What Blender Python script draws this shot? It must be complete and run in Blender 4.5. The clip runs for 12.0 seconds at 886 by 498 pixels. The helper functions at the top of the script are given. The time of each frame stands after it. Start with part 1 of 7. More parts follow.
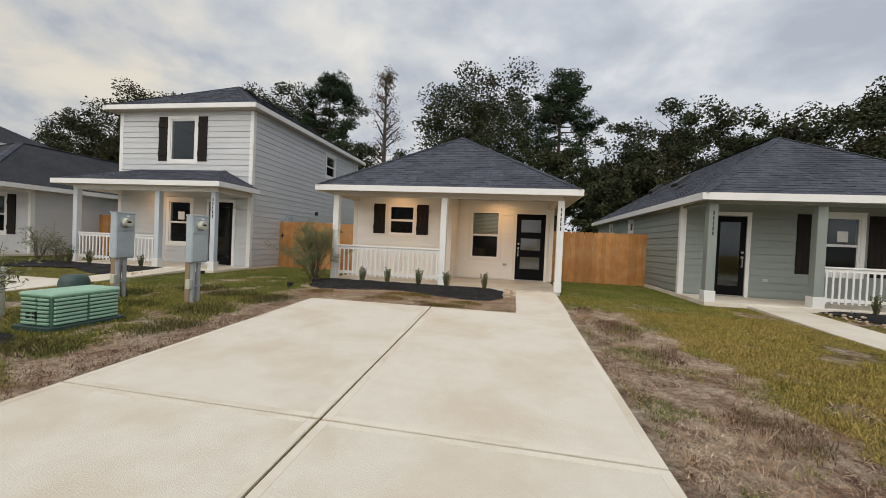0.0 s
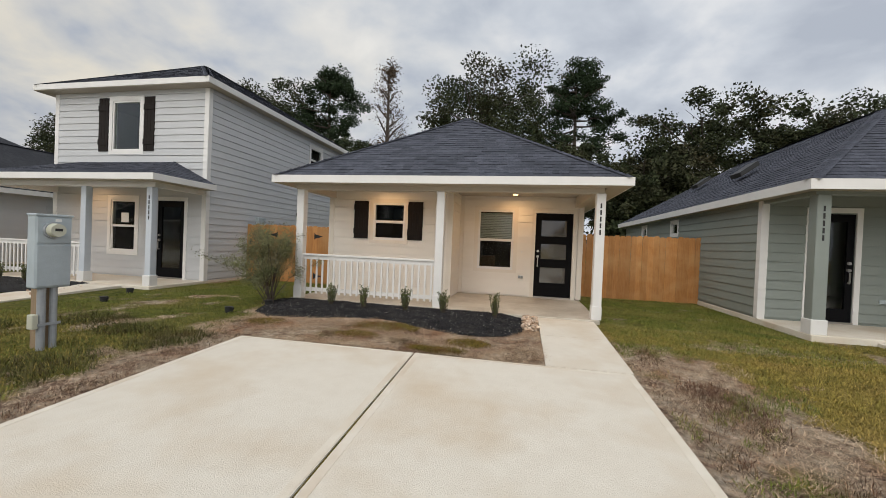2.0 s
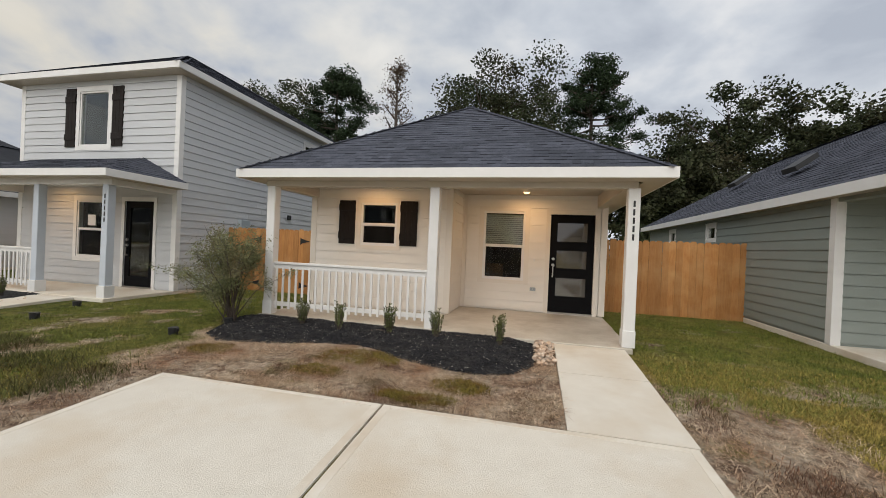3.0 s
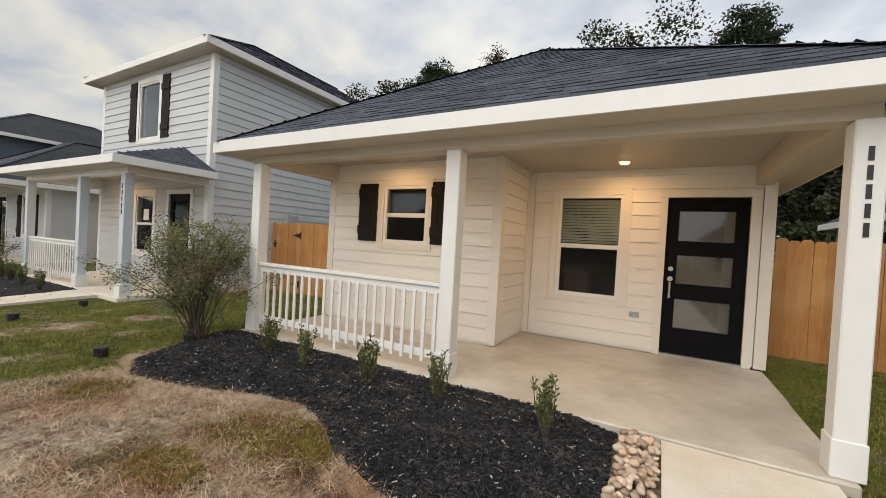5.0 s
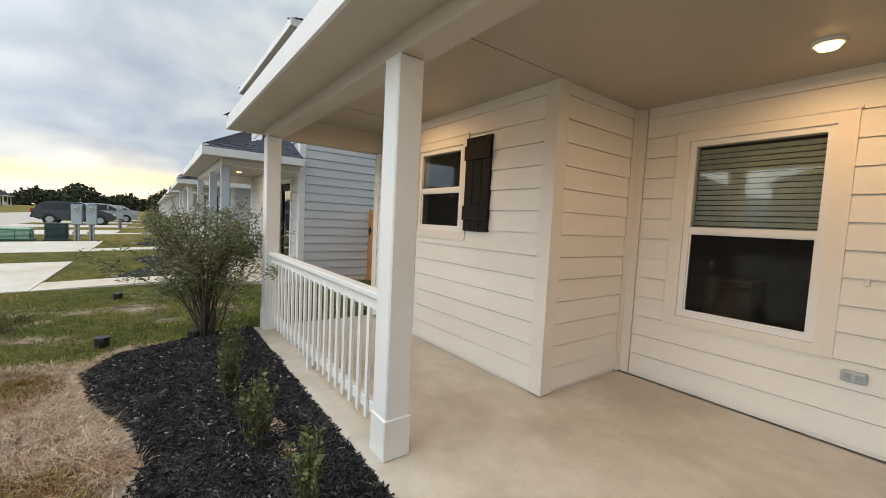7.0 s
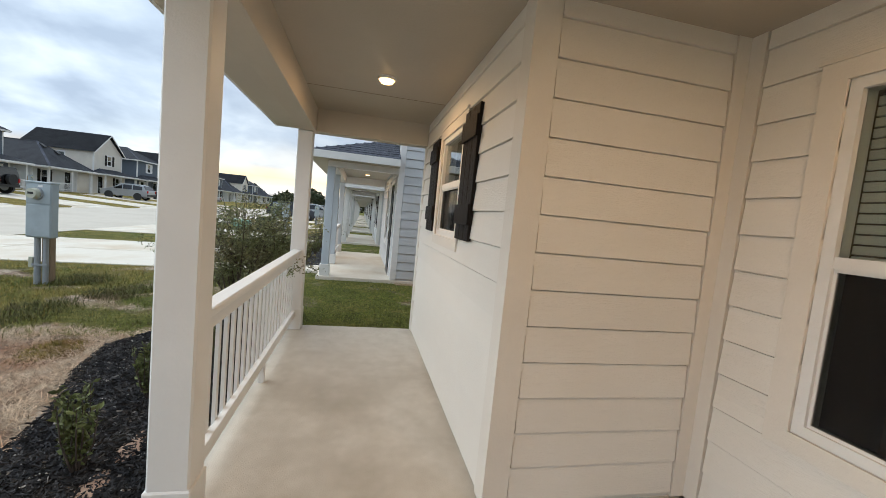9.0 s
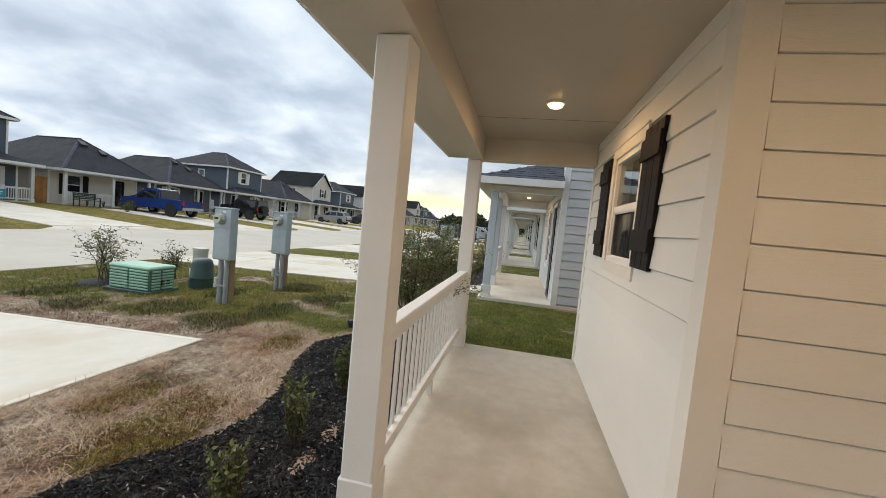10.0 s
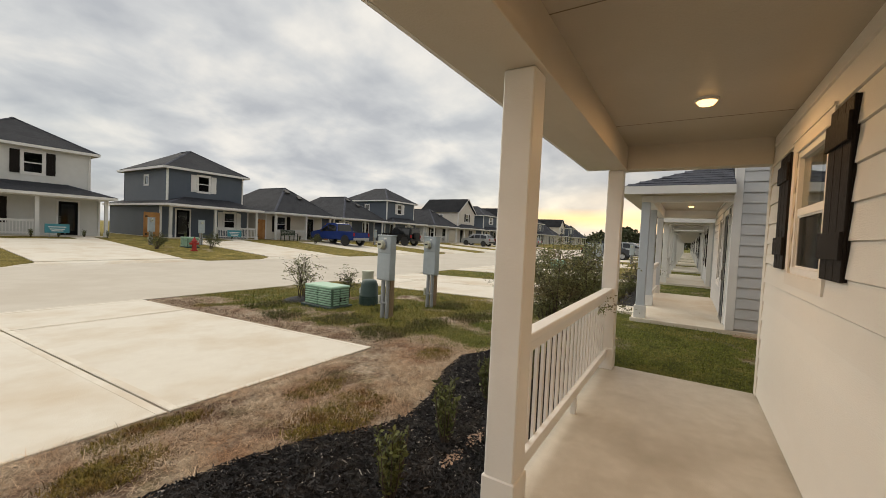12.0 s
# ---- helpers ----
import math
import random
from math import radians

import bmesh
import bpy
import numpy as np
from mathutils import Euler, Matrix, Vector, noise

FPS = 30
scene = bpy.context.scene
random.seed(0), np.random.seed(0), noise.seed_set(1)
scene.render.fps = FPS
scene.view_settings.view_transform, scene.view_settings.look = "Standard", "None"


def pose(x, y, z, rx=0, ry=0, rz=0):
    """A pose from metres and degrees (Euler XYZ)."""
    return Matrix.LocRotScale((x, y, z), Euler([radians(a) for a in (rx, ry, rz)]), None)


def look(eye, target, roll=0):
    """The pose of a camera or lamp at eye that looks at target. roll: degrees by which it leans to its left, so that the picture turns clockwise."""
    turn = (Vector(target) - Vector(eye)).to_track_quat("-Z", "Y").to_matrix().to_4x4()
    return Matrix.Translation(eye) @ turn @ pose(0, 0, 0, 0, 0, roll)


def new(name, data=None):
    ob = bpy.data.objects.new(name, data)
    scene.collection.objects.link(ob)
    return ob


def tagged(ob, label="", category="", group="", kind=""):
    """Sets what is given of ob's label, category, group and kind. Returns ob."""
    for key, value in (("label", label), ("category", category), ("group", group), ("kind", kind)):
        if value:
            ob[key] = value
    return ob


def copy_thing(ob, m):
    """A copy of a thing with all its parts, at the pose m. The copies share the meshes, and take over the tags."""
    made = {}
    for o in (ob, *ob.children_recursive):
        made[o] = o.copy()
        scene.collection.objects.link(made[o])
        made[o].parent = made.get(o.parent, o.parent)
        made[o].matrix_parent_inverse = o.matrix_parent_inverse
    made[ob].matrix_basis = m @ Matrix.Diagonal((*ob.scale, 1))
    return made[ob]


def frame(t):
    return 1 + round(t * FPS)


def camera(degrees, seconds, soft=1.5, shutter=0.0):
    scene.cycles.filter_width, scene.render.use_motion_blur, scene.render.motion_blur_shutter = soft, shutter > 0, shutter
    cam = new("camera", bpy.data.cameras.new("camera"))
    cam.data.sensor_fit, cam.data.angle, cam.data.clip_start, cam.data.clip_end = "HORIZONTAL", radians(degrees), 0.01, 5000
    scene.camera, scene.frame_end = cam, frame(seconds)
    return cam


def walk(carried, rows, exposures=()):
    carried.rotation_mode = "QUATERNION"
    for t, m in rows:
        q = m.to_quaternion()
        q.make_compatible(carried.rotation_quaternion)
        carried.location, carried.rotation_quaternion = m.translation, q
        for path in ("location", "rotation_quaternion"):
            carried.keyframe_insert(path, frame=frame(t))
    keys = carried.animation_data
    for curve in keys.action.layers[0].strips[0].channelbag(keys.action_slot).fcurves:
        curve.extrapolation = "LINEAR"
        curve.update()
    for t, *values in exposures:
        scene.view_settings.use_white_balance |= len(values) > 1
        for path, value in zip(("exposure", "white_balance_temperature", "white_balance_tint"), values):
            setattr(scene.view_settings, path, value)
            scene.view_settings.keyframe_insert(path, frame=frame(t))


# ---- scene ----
cam = camera(97.1, 12.0, soft=0.65)

PATH = [
    (0, (1.779, 0.73, 1.086), (1.428, 2.699, 1.05), 2.6),
    (0.5, (1.725, 1.252, 1.063), (1.352, 3.217, 1.017), 2.5),
    (1, (1.675, 1.885, 1.107), (1.29, 3.847, 1.059), 2.5),
    (1.5, (1.592, 2.545, 1.173), (1.2, 4.505, 1.133), 2.4),
    (2, (1.581, 3.239, 1.209), (1.181, 5.199, 1.183), 2.4),
    (2.5, (1.545, 3.921, 1.241), (1.122, 5.875, 1.23), 2.5),
    (2.7, (1.561, 4.187, 1.256), (1.123, 6.138, 1.246), 2.5),
    (4.5, (1.727, 6.535, 1.291), (0.965, 8.384, 1.282), 3.0),
    (5, (1.801, 7.132, 1.298), (0.834, 8.882, 1.266), 3.3),
    (5.5, (1.901, 7.665, 1.287), (0.68, 9.248, 1.23), 3.6),
    (6, (1.958, 8.217, 1.284), (0.509, 9.592, 1.187), 3.4),
    (6.5, (2.0, 8.815, 1.308), (0.44, 10.059, 1.179), 3.0),
    (7, (1.926, 9.423, 1.331), (0.324, 10.613, 1.196), 2.8),
    (7.2, (1.891, 9.667, 1.353), (0.279, 10.842, 1.214), 2.7),
    (8.8, (1.759, 11.127, 1.381), (-0.138, 11.741, 1.225), 5.4),
    (9, (1.718, 11.169, 1.397), (-0.231, 11.589, 1.24), 5.6),
    (9.5, (1.68, 11.199, 1.416), (-0.315, 11.208, 1.269), 5.6),
    (10, (1.709, 11.122, 1.419), (-0.25, 10.742, 1.293), 5.5),
    (10.5, (1.725, 11.033, 1.407), (-0.137, 10.31, 1.302), 5.6),
    (11, (1.767, 11.001, 1.397), (0.045, 9.987, 1.321), 5.3),
    (11.5, (1.807, 11.055, 1.396), (0.176, 9.899, 1.331), 4.3),
    (12, (1.843, 11.224, 1.399), (0.147, 10.167, 1.328), 2.7),
]
walk(cam, [(t, look(eye, target, roll)) for t, eye, target, roll in PATH],
     exposures=[(0.0, 0.52, 6250, 10), (2.5, 0.54, 6200, 10), (4.5, 0.67, 6300, 10), (5.5, 0.83, 6200, 8), (6.5, 0.82, 5950, 6), (7.0, 0.82, 5800, 6),
                (9.0, 0.91, 5500, 5), (9.5, 0.86, 5600, 5), (10.0, 0.83, 5800, 6), (10.5, 0.75, 6050, 8), (11.0, 0.71, 6480, 8), (11.5, 0.66, 6800, 10), (12.0, 0.62, 6800, 9)])

# ---- world, sun ----
def N(nt, kind, **kw):
    n = nt.nodes.new(kind)
    for k, v in kw.items():
        if k in n.inputs:
            n.inputs[k].default_value = v
    return n


world = bpy.data.worlds.new("world")
scene.world = world
world.use_nodes = True
wt = world.node_tree
wt.nodes.clear()
w_out = wt.nodes.new("ShaderNodeOutputWorld")
sky = wt.nodes.new("ShaderNodeTexSky")
sky.sky_type = "NISHITA"
sky.sun_disc = False
sky.sun_elevation = radians(9)
sky.sun_rotation = radians(-90)
bg_sky = N(wt, "ShaderNodeBackground", Strength=0.10)
wt.links.new(sky.outputs[0], bg_sky.inputs[0])
tc = wt.nodes.new("ShaderNodeTexCoord")
sep = wt.nodes.new("ShaderNodeSeparateXYZ")
wt.links.new(tc.outputs["Generated"], sep.inputs[0])


def wmath(op, a, b=None, clamp=False):
    n = wt.nodes.new("ShaderNodeMath")
    n.operation = op
    n.use_clamp = clamp
    for k, v in enumerate((a, b)):
        if v is None:
            continue
        if isinstance(v, (int, float)):
            n.inputs[k].default_value = v
        else:
            wt.links.new(v, n.inputs[k])
    return n.outputs[0]


up = wmath("ADD", wmath("MAXIMUM", sep.outputs[2], 0.0), 0.30)
comb = wt.nodes.new("ShaderNodeCombineXYZ")
wt.links.new(wmath("DIVIDE", sep.outputs[0], up), comb.inputs[0])
wt.links.new(wmath("DIVIDE", sep.outputs[1], up), comb.inputs[1])
cl1 = N(wt, "ShaderNodeTexNoise", Scale=3.2, Detail=8.0, Roughness=0.50, Distortion=0.2)
cl2 = N(wt, "ShaderNodeTexNoise", Scale=0.55, Detail=4.0, Roughness=0.5)
wt.links.new(comb.outputs[0], cl1.inputs["Vector"])
wt.links.new(comb.outputs[0], cl2.inputs["Vector"])
tone = wt.nodes.new("ShaderNodeValToRGB")
tone.color_ramp.elements[0].position, tone.color_ramp.elements[0].color = 0.34, (0.51, 0.54, 0.595, 1)
tone.color_ramp.elements[1].position, tone.color_ramp.elements[1].color = 0.68, (0.90, 0.885, 0.86, 1)
mid = tone.color_ramp.elements.new(0.5)
mid.color = (0.66, 0.685, 0.72, 1)
wt.links.new(cl1.outputs[0], tone.inputs[0])
# warm evening light low in the west (-x)
west = wmath("MULTIPLY", wmath("MAXIMUM", wmath("MULTIPLY", sep.outputs[0], -1.0), 0.0), wmath("SUBTRACT", 1.0, wmath("MULTIPLY", sep.outputs[2], 1.25), True), True)
warm = wt.nodes.new("ShaderNodeMix")
warm.data_type = "RGBA"
north = wmath("MULTIPLY", wmath("ADD", wmath("MULTIPLY", sep.outputs[1], 1.3), 0.15, True), wmath("MULTIPLY", sep.outputs[2], 3.2, True), True)
patch = wmath("MULTIPLY", wmath("SUBTRACT", cl1.outputs[0], 0.37), 4.5, True)
wt.links.new(wmath("MULTIPLY", wmath("MULTIPLY", west, 1.3, True), wmath("MULTIPLY", patch, north, True), True), warm.inputs[0])
# heavier grey cloud in the west-north-west
dusk = wt.nodes.new("ShaderNodeMix")
dusk.data_type = "RGBA"
heavy = wmath("MULTIPLY", wmath("MULTIPLY", wmath("SUBTRACT", wmath("MULTIPLY", sep.outputs[0], -1.0), 0.55), 2.2, True), wmath("MULTIPLY", wmath("ADD", sep.outputs[1], 0.4), 2.5, True), True)
wt.links.new(wmath("MULTIPLY", heavy, 0.6), dusk.inputs[0])
wt.links.new(tone.outputs[0], dusk.inputs[6])
dusk.inputs[7].default_value = (0.40, 0.41, 0.43, 1)
wt.links.new(dusk.outputs[2], warm.inputs[6])
warm.inputs[7].default_value = (0.97, 0.84, 0.60, 1)
glow = wmath("MULTIPLY", wmath("POWER", wmath("MAXIMUM", wmath("MULTIPLY", sep.outputs[0], -1.0), 0.0), 3.0), wmath("SUBTRACT", 1.0, wmath("MULTIPLY", wmath("ABSOLUTE", wmath("SUBTRACT", sep.outputs[2], 0.055)), 40.0), True), True)
band = wt.nodes.new("ShaderNodeMix")
band.data_type = "RGBA"
wt.links.new(wmath("MULTIPLY", glow, 0.72), band.inputs[0])
wt.links.new(warm.outputs[2], band.inputs[6])
band.inputs[7].default_value = (1.35, 0.88, 0.32, 1)
bg_cloud = N(wt, "ShaderNodeBackground", Strength=0.625)
wt.links.new(band.outputs[2], bg_cloud.inputs[0])
cover = wt.nodes.new("ShaderNodeMapRange")
cover.inputs[1].default_value, cover.inputs[2].default_value = 0.33, 0.5
cover.inputs[3].default_value, cover.inputs[4].default_value = 0.88, 1.0
wt.links.new(cl2.outputs[0], cover.inputs[0])
wmix = wt.nodes.new("ShaderNodeMixShader")
wt.links.new(cover.outputs[0], wmix.inputs[0])
wt.links.new(bg_sky.outputs[0], wmix.inputs[1])
wt.links.new(bg_cloud.outputs[0], wmix.inputs[2])
wt.links.new(wmix.outputs[0], w_out.inputs[0])

sun = new("sun", bpy.data.lights.new("sun", "SUN"))
sun.data.energy, sun.data.angle, sun.data.color = 1.6, radians(80), (1.0, 0.92, 0.80)
sun.matrix_basis = look((-8, -40, 40), (0, 0, 0))


# ---- materials ----
def mat(name, c1, c2=None, rough=0.7, scale=6.0, c3=None, big=0.5, bump=0.0, bscale=60.0, metal=0.0, spec=0.5, rand=0.0, stretch=(1, 1, 1), tint=None):
    """Two colours mixed by fine noise, a third by large noise, fine relief, a shade per piece."""
    m = bpy.data.materials.new(name)
    m.use_nodes = True
    nt = m.node_tree
    b = nt.nodes["Principled BSDF"]
    b.inputs["Roughness"].default_value, b.inputs["Metallic"].default_value = rough, metal
    b.inputs["Specular IOR Level"].default_value = spec
    co = nt.nodes.new("ShaderNodeTexCoord")
    mp = nt.nodes.new("ShaderNodeMapping")
    mp.inputs["Scale"].default_value = stretch
    geo = nt.nodes.new("ShaderNodeNewGeometry")
    nt.links.new(geo.outputs["Position"], mp.inputs[0])
    n1 = N(nt, "ShaderNodeTexNoise", Scale=scale, Detail=6.0, Roughness=0.65)
    nt.links.new(mp.outputs[0], n1.inputs["Vector"])
    r1 = nt.nodes.new("ShaderNodeMapRange")
    r1.inputs[1].default_value, r1.inputs[2].default_value = 0.32, 0.68
    nt.links.new(n1.outputs[0], r1.inputs[0])
    mix = nt.nodes.new("ShaderNodeMix")
    mix.data_type = "RGBA"
    nt.links.new(r1.outputs[0], mix.inputs[0])
    mix.inputs[6].default_value = (*c1, 1)
    mix.inputs[7].default_value = (*(c2 or [v * 0.86 for v in c1]), 1)
    col = mix.outputs[2]
    if c3:
        n2 = N(nt, "ShaderNodeTexNoise", Scale=big, Detail=4.0, Roughness=0.6)
        nt.links.new(geo.outputs["Position"], n2.inputs["Vector"])
        r2 = nt.nodes.new("ShaderNodeMapRange")
        r2.inputs[1].default_value, r2.inputs[2].default_value = 0.45, 0.72
        nt.links.new(n2.outputs[0], r2.inputs[0])
        m2 = nt.nodes.new("ShaderNodeMix")
        m2.data_type = "RGBA"
        nt.links.new(r2.outputs[0], m2.inputs[0])
        nt.links.new(col, m2.inputs[6])
        m2.inputs[7].default_value = (*c3, 1)
        col = m2.outputs[2]
    if rand:
        oi = nt.nodes.new("ShaderNodeObjectInfo")
        add = nt.nodes.new("ShaderNodeMath")
        add.operation = "ADD"
        nt.links.new(oi.outputs["Random"], add.inputs[0])
        nt.links.new(geo.outputs["Random Per Island"], add.inputs[1])
        fr = nt.nodes.new("ShaderNodeMath")
        fr.operation = "FRACT"
        nt.links.new(add.outputs[0], fr.inputs[0])
        rr = nt.nodes.new("ShaderNodeMapRange")
        rr.inputs[3].default_value, rr.inputs[4].default_value = 1 - rand, 1 + rand
        nt.links.new(fr.outputs[0], rr.inputs[0])
        hs = nt.nodes.new("ShaderNodeHueSaturation")
        nt.links.new(rr.outputs[0], hs.inputs["Value"])
        nt.links.new(col, hs.inputs["Color"])
        col = hs.outputs[0]
    nt.links.new(col, b.inputs["Base Color"])
    if bump:
        n3 = N(nt, "ShaderNodeTexNoise", Scale=bscale, Detail=5.0, Roughness=0.6)
        nt.links.new(mp.outputs[0], n3.inputs["Vector"])
        bp = nt.nodes.new("ShaderNodeBump")
        bp.inputs["Strength"].default_value, bp.inputs["Distance"].default_value = bump, 0.02
        nt.links.new(n3.outputs[0], bp.inputs["Height"])
        nt.links.new(bp.outputs[0], b.inputs["Normal"])
    return m


CREAM = mat("cream_paint", (0.78, 0.74, 0.675), (0.755, 0.715, 0.65), 0.55, 3.0, (0.73, 0.685, 0.615), 0.8, 0.25, 90, rand=0.02, stretch=(0.3, 0.3, 2))
CREAM_DARK = mat("cream_trim_paint", (0.73, 0.68, 0.605), (0.70, 0.65, 0.575), 0.55, 4.0, bump=0.15, bscale=80)
# house cream darkened: shade under the eaves is put into this colour
SOFFIT = mat("shade_toned_soffit_paint", (0.535, 0.48, 0.395), (0.51, 0.455, 0.37), 0.55, 3.0, (0.49, 0.435, 0.355), 0.8, 0.1, 70)
POSTG = mat("cool_grey_post_paint", (0.53, 0.57, 0.62), (0.50, 0.54, 0.59), 0.55, 4.0, (0.47, 0.51, 0.56), 1.2, 0.12, 70)
# likewise darker than the walls, to carry the shade of the porch ceilings
CEIL = mat("shade_toned_ceiling_paint", (0.43, 0.38, 0.305), (0.405, 0.355, 0.28), 0.38, 2.0, (0.38, 0.33, 0.26), 0.7, 0.1, 60)
WHITE = mat("white_paint", (0.75, 0.74, 0.72), (0.71, 0.70, 0.68), 0.5, 4.0, (0.68, 0.67, 0.645), 1.2, 0.12, 70)
GREY = mat("light_grey_paint", (0.54, 0.55, 0.56), (0.51, 0.52, 0.53), 0.6, 3.0, (0.49, 0.50, 0.51), 0.7, 0.25, 90, rand=0.025, stretch=(0.3, 0.3, 2))
SAGE = mat("sage_green_paint", (0.245, 0.272, 0.25), (0.23, 0.258, 0.235), 0.6, 3.0, (0.22, 0.247, 0.224), 0.7, 0.25, 90, rand=0.025, stretch=(0.3, 0.3, 2))
SLATE = mat("slate_blue_paint", (0.085, 0.105, 0.135), (0.075, 0.095, 0.125), 0.6, 3.0, (0.07, 0.09, 0.115), 0.7, 0.2, 90, rand=0.03)
PALE = mat("pale_grey_paint", (0.62, 0.62, 0.60), (0.58, 0.58, 0.56), 0.6, 3.0, (0.55, 0.55, 0.53), 0.7, 0.2, 90, rand=0.025)
TAN = mat("warm_white_paint", (0.66, 0.61, 0.53), (0.62, 0.57, 0.49), 0.6, 3.0, (0.58, 0.53, 0.46), 0.7, 0.2, 90, rand=0.025)
SHINGLE = mat("charcoal_shingle", (0.058, 0.063, 0.083), (0.092, 0.099, 0.125), 0.9, 14.0, (0.050, 0.055, 0.071), 1.0, 0.7, 160, spec=0.25, rand=0.22)
# shadow line under each shingle course, put into the colour of the butts
BUTT = mat("painted_shingle_shadow", (0.026, 0.028, 0.035), (0.036, 0.038, 0.047), 0.95, 20.0, spec=0.1)
DECK = mat("roof_deck", (0.028, 0.030, 0.036), (0.048, 0.050, 0.057), 0.9, 9.0, (0.022, 0.024, 0.03), 1.0, 0.6, 60, spec=0.25)
BLACK = mat("black_door_paint", (0.004, 0.004, 0.005), (0.006, 0.006, 0.007), 0.55, 5.0, bump=0.05, spec=0.08)
SHUT = mat("dark_brown_shutter", (0.014, 0.011, 0.010), (0.020, 0.016, 0.014), 0.6, 8.0, bump=0.35, bscale=30, stretch=(6, 6, 0.6), spec=0.12)
CEDAR = mat("cedar_board", (0.46, 0.215, 0.062), (0.36, 0.150, 0.040), 0.72, 7.0, (0.50, 0.27, 0.10), 1.6, 0.4, 50, rand=0.16, stretch=(5, 5, 0.5))
CONC = mat("broom_finished_concrete", (0.68, 0.635, 0.55), (0.64, 0.59, 0.505), 0.82, 5.0, (0.565, 0.475, 0.36), 0.85, 0.35, 120, spec=0.3, rand=0.02)
CONC_EDGE = mat("trowelled_concrete", (0.69, 0.64, 0.55), (0.65, 0.60, 0.51), 0.72, 7.0, (0.54, 0.45, 0.34), 1.1, 0.15, 120, spec=0.3)
PORCH = mat("porch_concrete", (0.575, 0.53, 0.455), (0.485, 0.44, 0.365), 0.40, 7.0, (0.355, 0.31, 0.24), 1.1, 0.25, 140, spec=0.4)
ROADM = mat("road_concrete", (0.53, 0.485, 0.415), (0.495, 0.45, 0.38), 0.85, 2.0, (0.455, 0.405, 0.335), 0.25, 0.3, 60, spec=0.3)
JOINT = mat("joint_filler", (0.22, 0.175, 0.12), (0.15, 0.115, 0.08), 0.9, 12.0)
MULCH = mat("black_mulch", (0.010, 0.010, 0.011), (0.022, 0.021, 0.022), 0.8, 30.0, (0.008, 0.008, 0.009), 2.0, 0.9, 60, spec=0.3)
CHIP = mat("black_mulch_chip", (0.014, 0.014, 0.016), (0.032, 0.031, 0.033), 0.8, 30.0, (0.055, 0.050, 0.047), 5.0, rand=0.9, spec=0.3)
STONE = mat("river_stone", (0.50, 0.36, 0.25), (0.36, 0.25, 0.17), 0.7, 9.0, (0.60, 0.52, 0.43), 9.0, 0.3, 60, rand=0.4)
STRAW = mat("straw_grass", (0.66, 0.53, 0.385), (0.34, 0.225, 0.135), 0.85, 13.0, (0.34, 0.18, 0.095), 1.6, rand=0.55, spec=0.2)
BLADE = mat("green_grass", (0.185, 0.160, 0.028), (0.40, 0.30, 0.075), 0.75, 9.0, (0.36, 0.25, 0.075), 0.7, rand=0.45, spec=0.25)
LUSH = mat("lush_grass", (0.090, 0.115, 0.019), (0.205, 0.220, 0.040), 0.75, 9.0, (0.27, 0.225, 0.065), 0.9, rand=0.45, spec=0.25)
WEED = mat("dead_weed", (0.175, 0.088, 0.050), (0.075, 0.045, 0.030), 0.85, 12.0, (0.105, 0.090, 0.036), 1.5, rand=0.5, spec=0.2)
MOSS = mat("olive_groundcover", (0.100, 0.085, 0.017), (0.235, 0.172, 0.034), 0.8, 13.0, (0.165, 0.078, 0.030), 4.0, rand=0.5, spec=0.2)
RANK = mat("rank_weed", (0.045, 0.052, 0.015), (0.125, 0.120, 0.034), 0.8, 11.0, (0.105, 0.075, 0.032), 2.0, rand=0.5, spec=0.2)
LEAF = mat("oak_leaf", (0.027, 0.037, 0.016), (0.046, 0.055, 0.025), 0.8, 0.8, (0.050, 0.044, 0.022), 0.35, rand=0.4, spec=0.2)
PINE = mat("pine_needles", (0.020, 0.035, 0.016), (0.034, 0.052, 0.023), 0.8, 0.9, rand=0.4, spec=0.2)
THINLEAF = mat("russet_leaf", (0.10, 0.065, 0.035), (0.075, 0.05, 0.03), 0.75, 1.2, rand=0.4, spec=0.2)
BARK = mat("bark", (0.060, 0.046, 0.036), (0.09, 0.07, 0.055), 0.9, 8.0, bump=0.8, bscale=14, stretch=(3, 3, 0.5))
SHRUB = mat("shrub_leaf", (0.085, 0.105, 0.032), (0.125, 0.135, 0.045), 0.6, 6.0, rand=0.5, spec=0.35)
BUSHL = mat("bush_leaf", (0.155, 0.175, 0.078), (0.215, 0.225, 0.105), 0.65, 3.0, (0.17, 0.14, 0.075), 3.0, rand=0.45, spec=0.3)
METER = mat("grey_utility_enamel", (0.40, 0.455, 0.485), (0.37, 0.42, 0.45), 0.5, 6.0, (0.34, 0.385, 0.41), 3.0, 0.1, 60, spec=0.45)
CONDUIT = mat("grey_conduit", (0.36, 0.38, 0.40), (0.30, 0.32, 0.34), 0.5, 9.0, metal=0.2)
LUMBER = mat("weathered_post", (0.33, 0.24, 0.15), (0.25, 0.18, 0.11), 0.85, 8.0, bump=0.4, bscale=40, stretch=(4, 4, 0.4))
XFMR = mat("mint_green_enamel", (0.34, 0.54, 0.40), (0.315, 0.505, 0.37), 0.45, 5.0, (0.29, 0.465, 0.34), 2.5, 0.1, 50, spec=0.45)
# mint darkened to stand in for shade between the louvres
XFMR_IN = mat("louvre_shade_green", (0.10, 0.18, 0.125), (0.085, 0.155, 0.11), 0.6, 6.0)
PALECHIP = mat("pale_chip", (0.36, 0.33, 0.30), (0.28, 0.25, 0.22), 0.8, 20.0, rand=0.4)
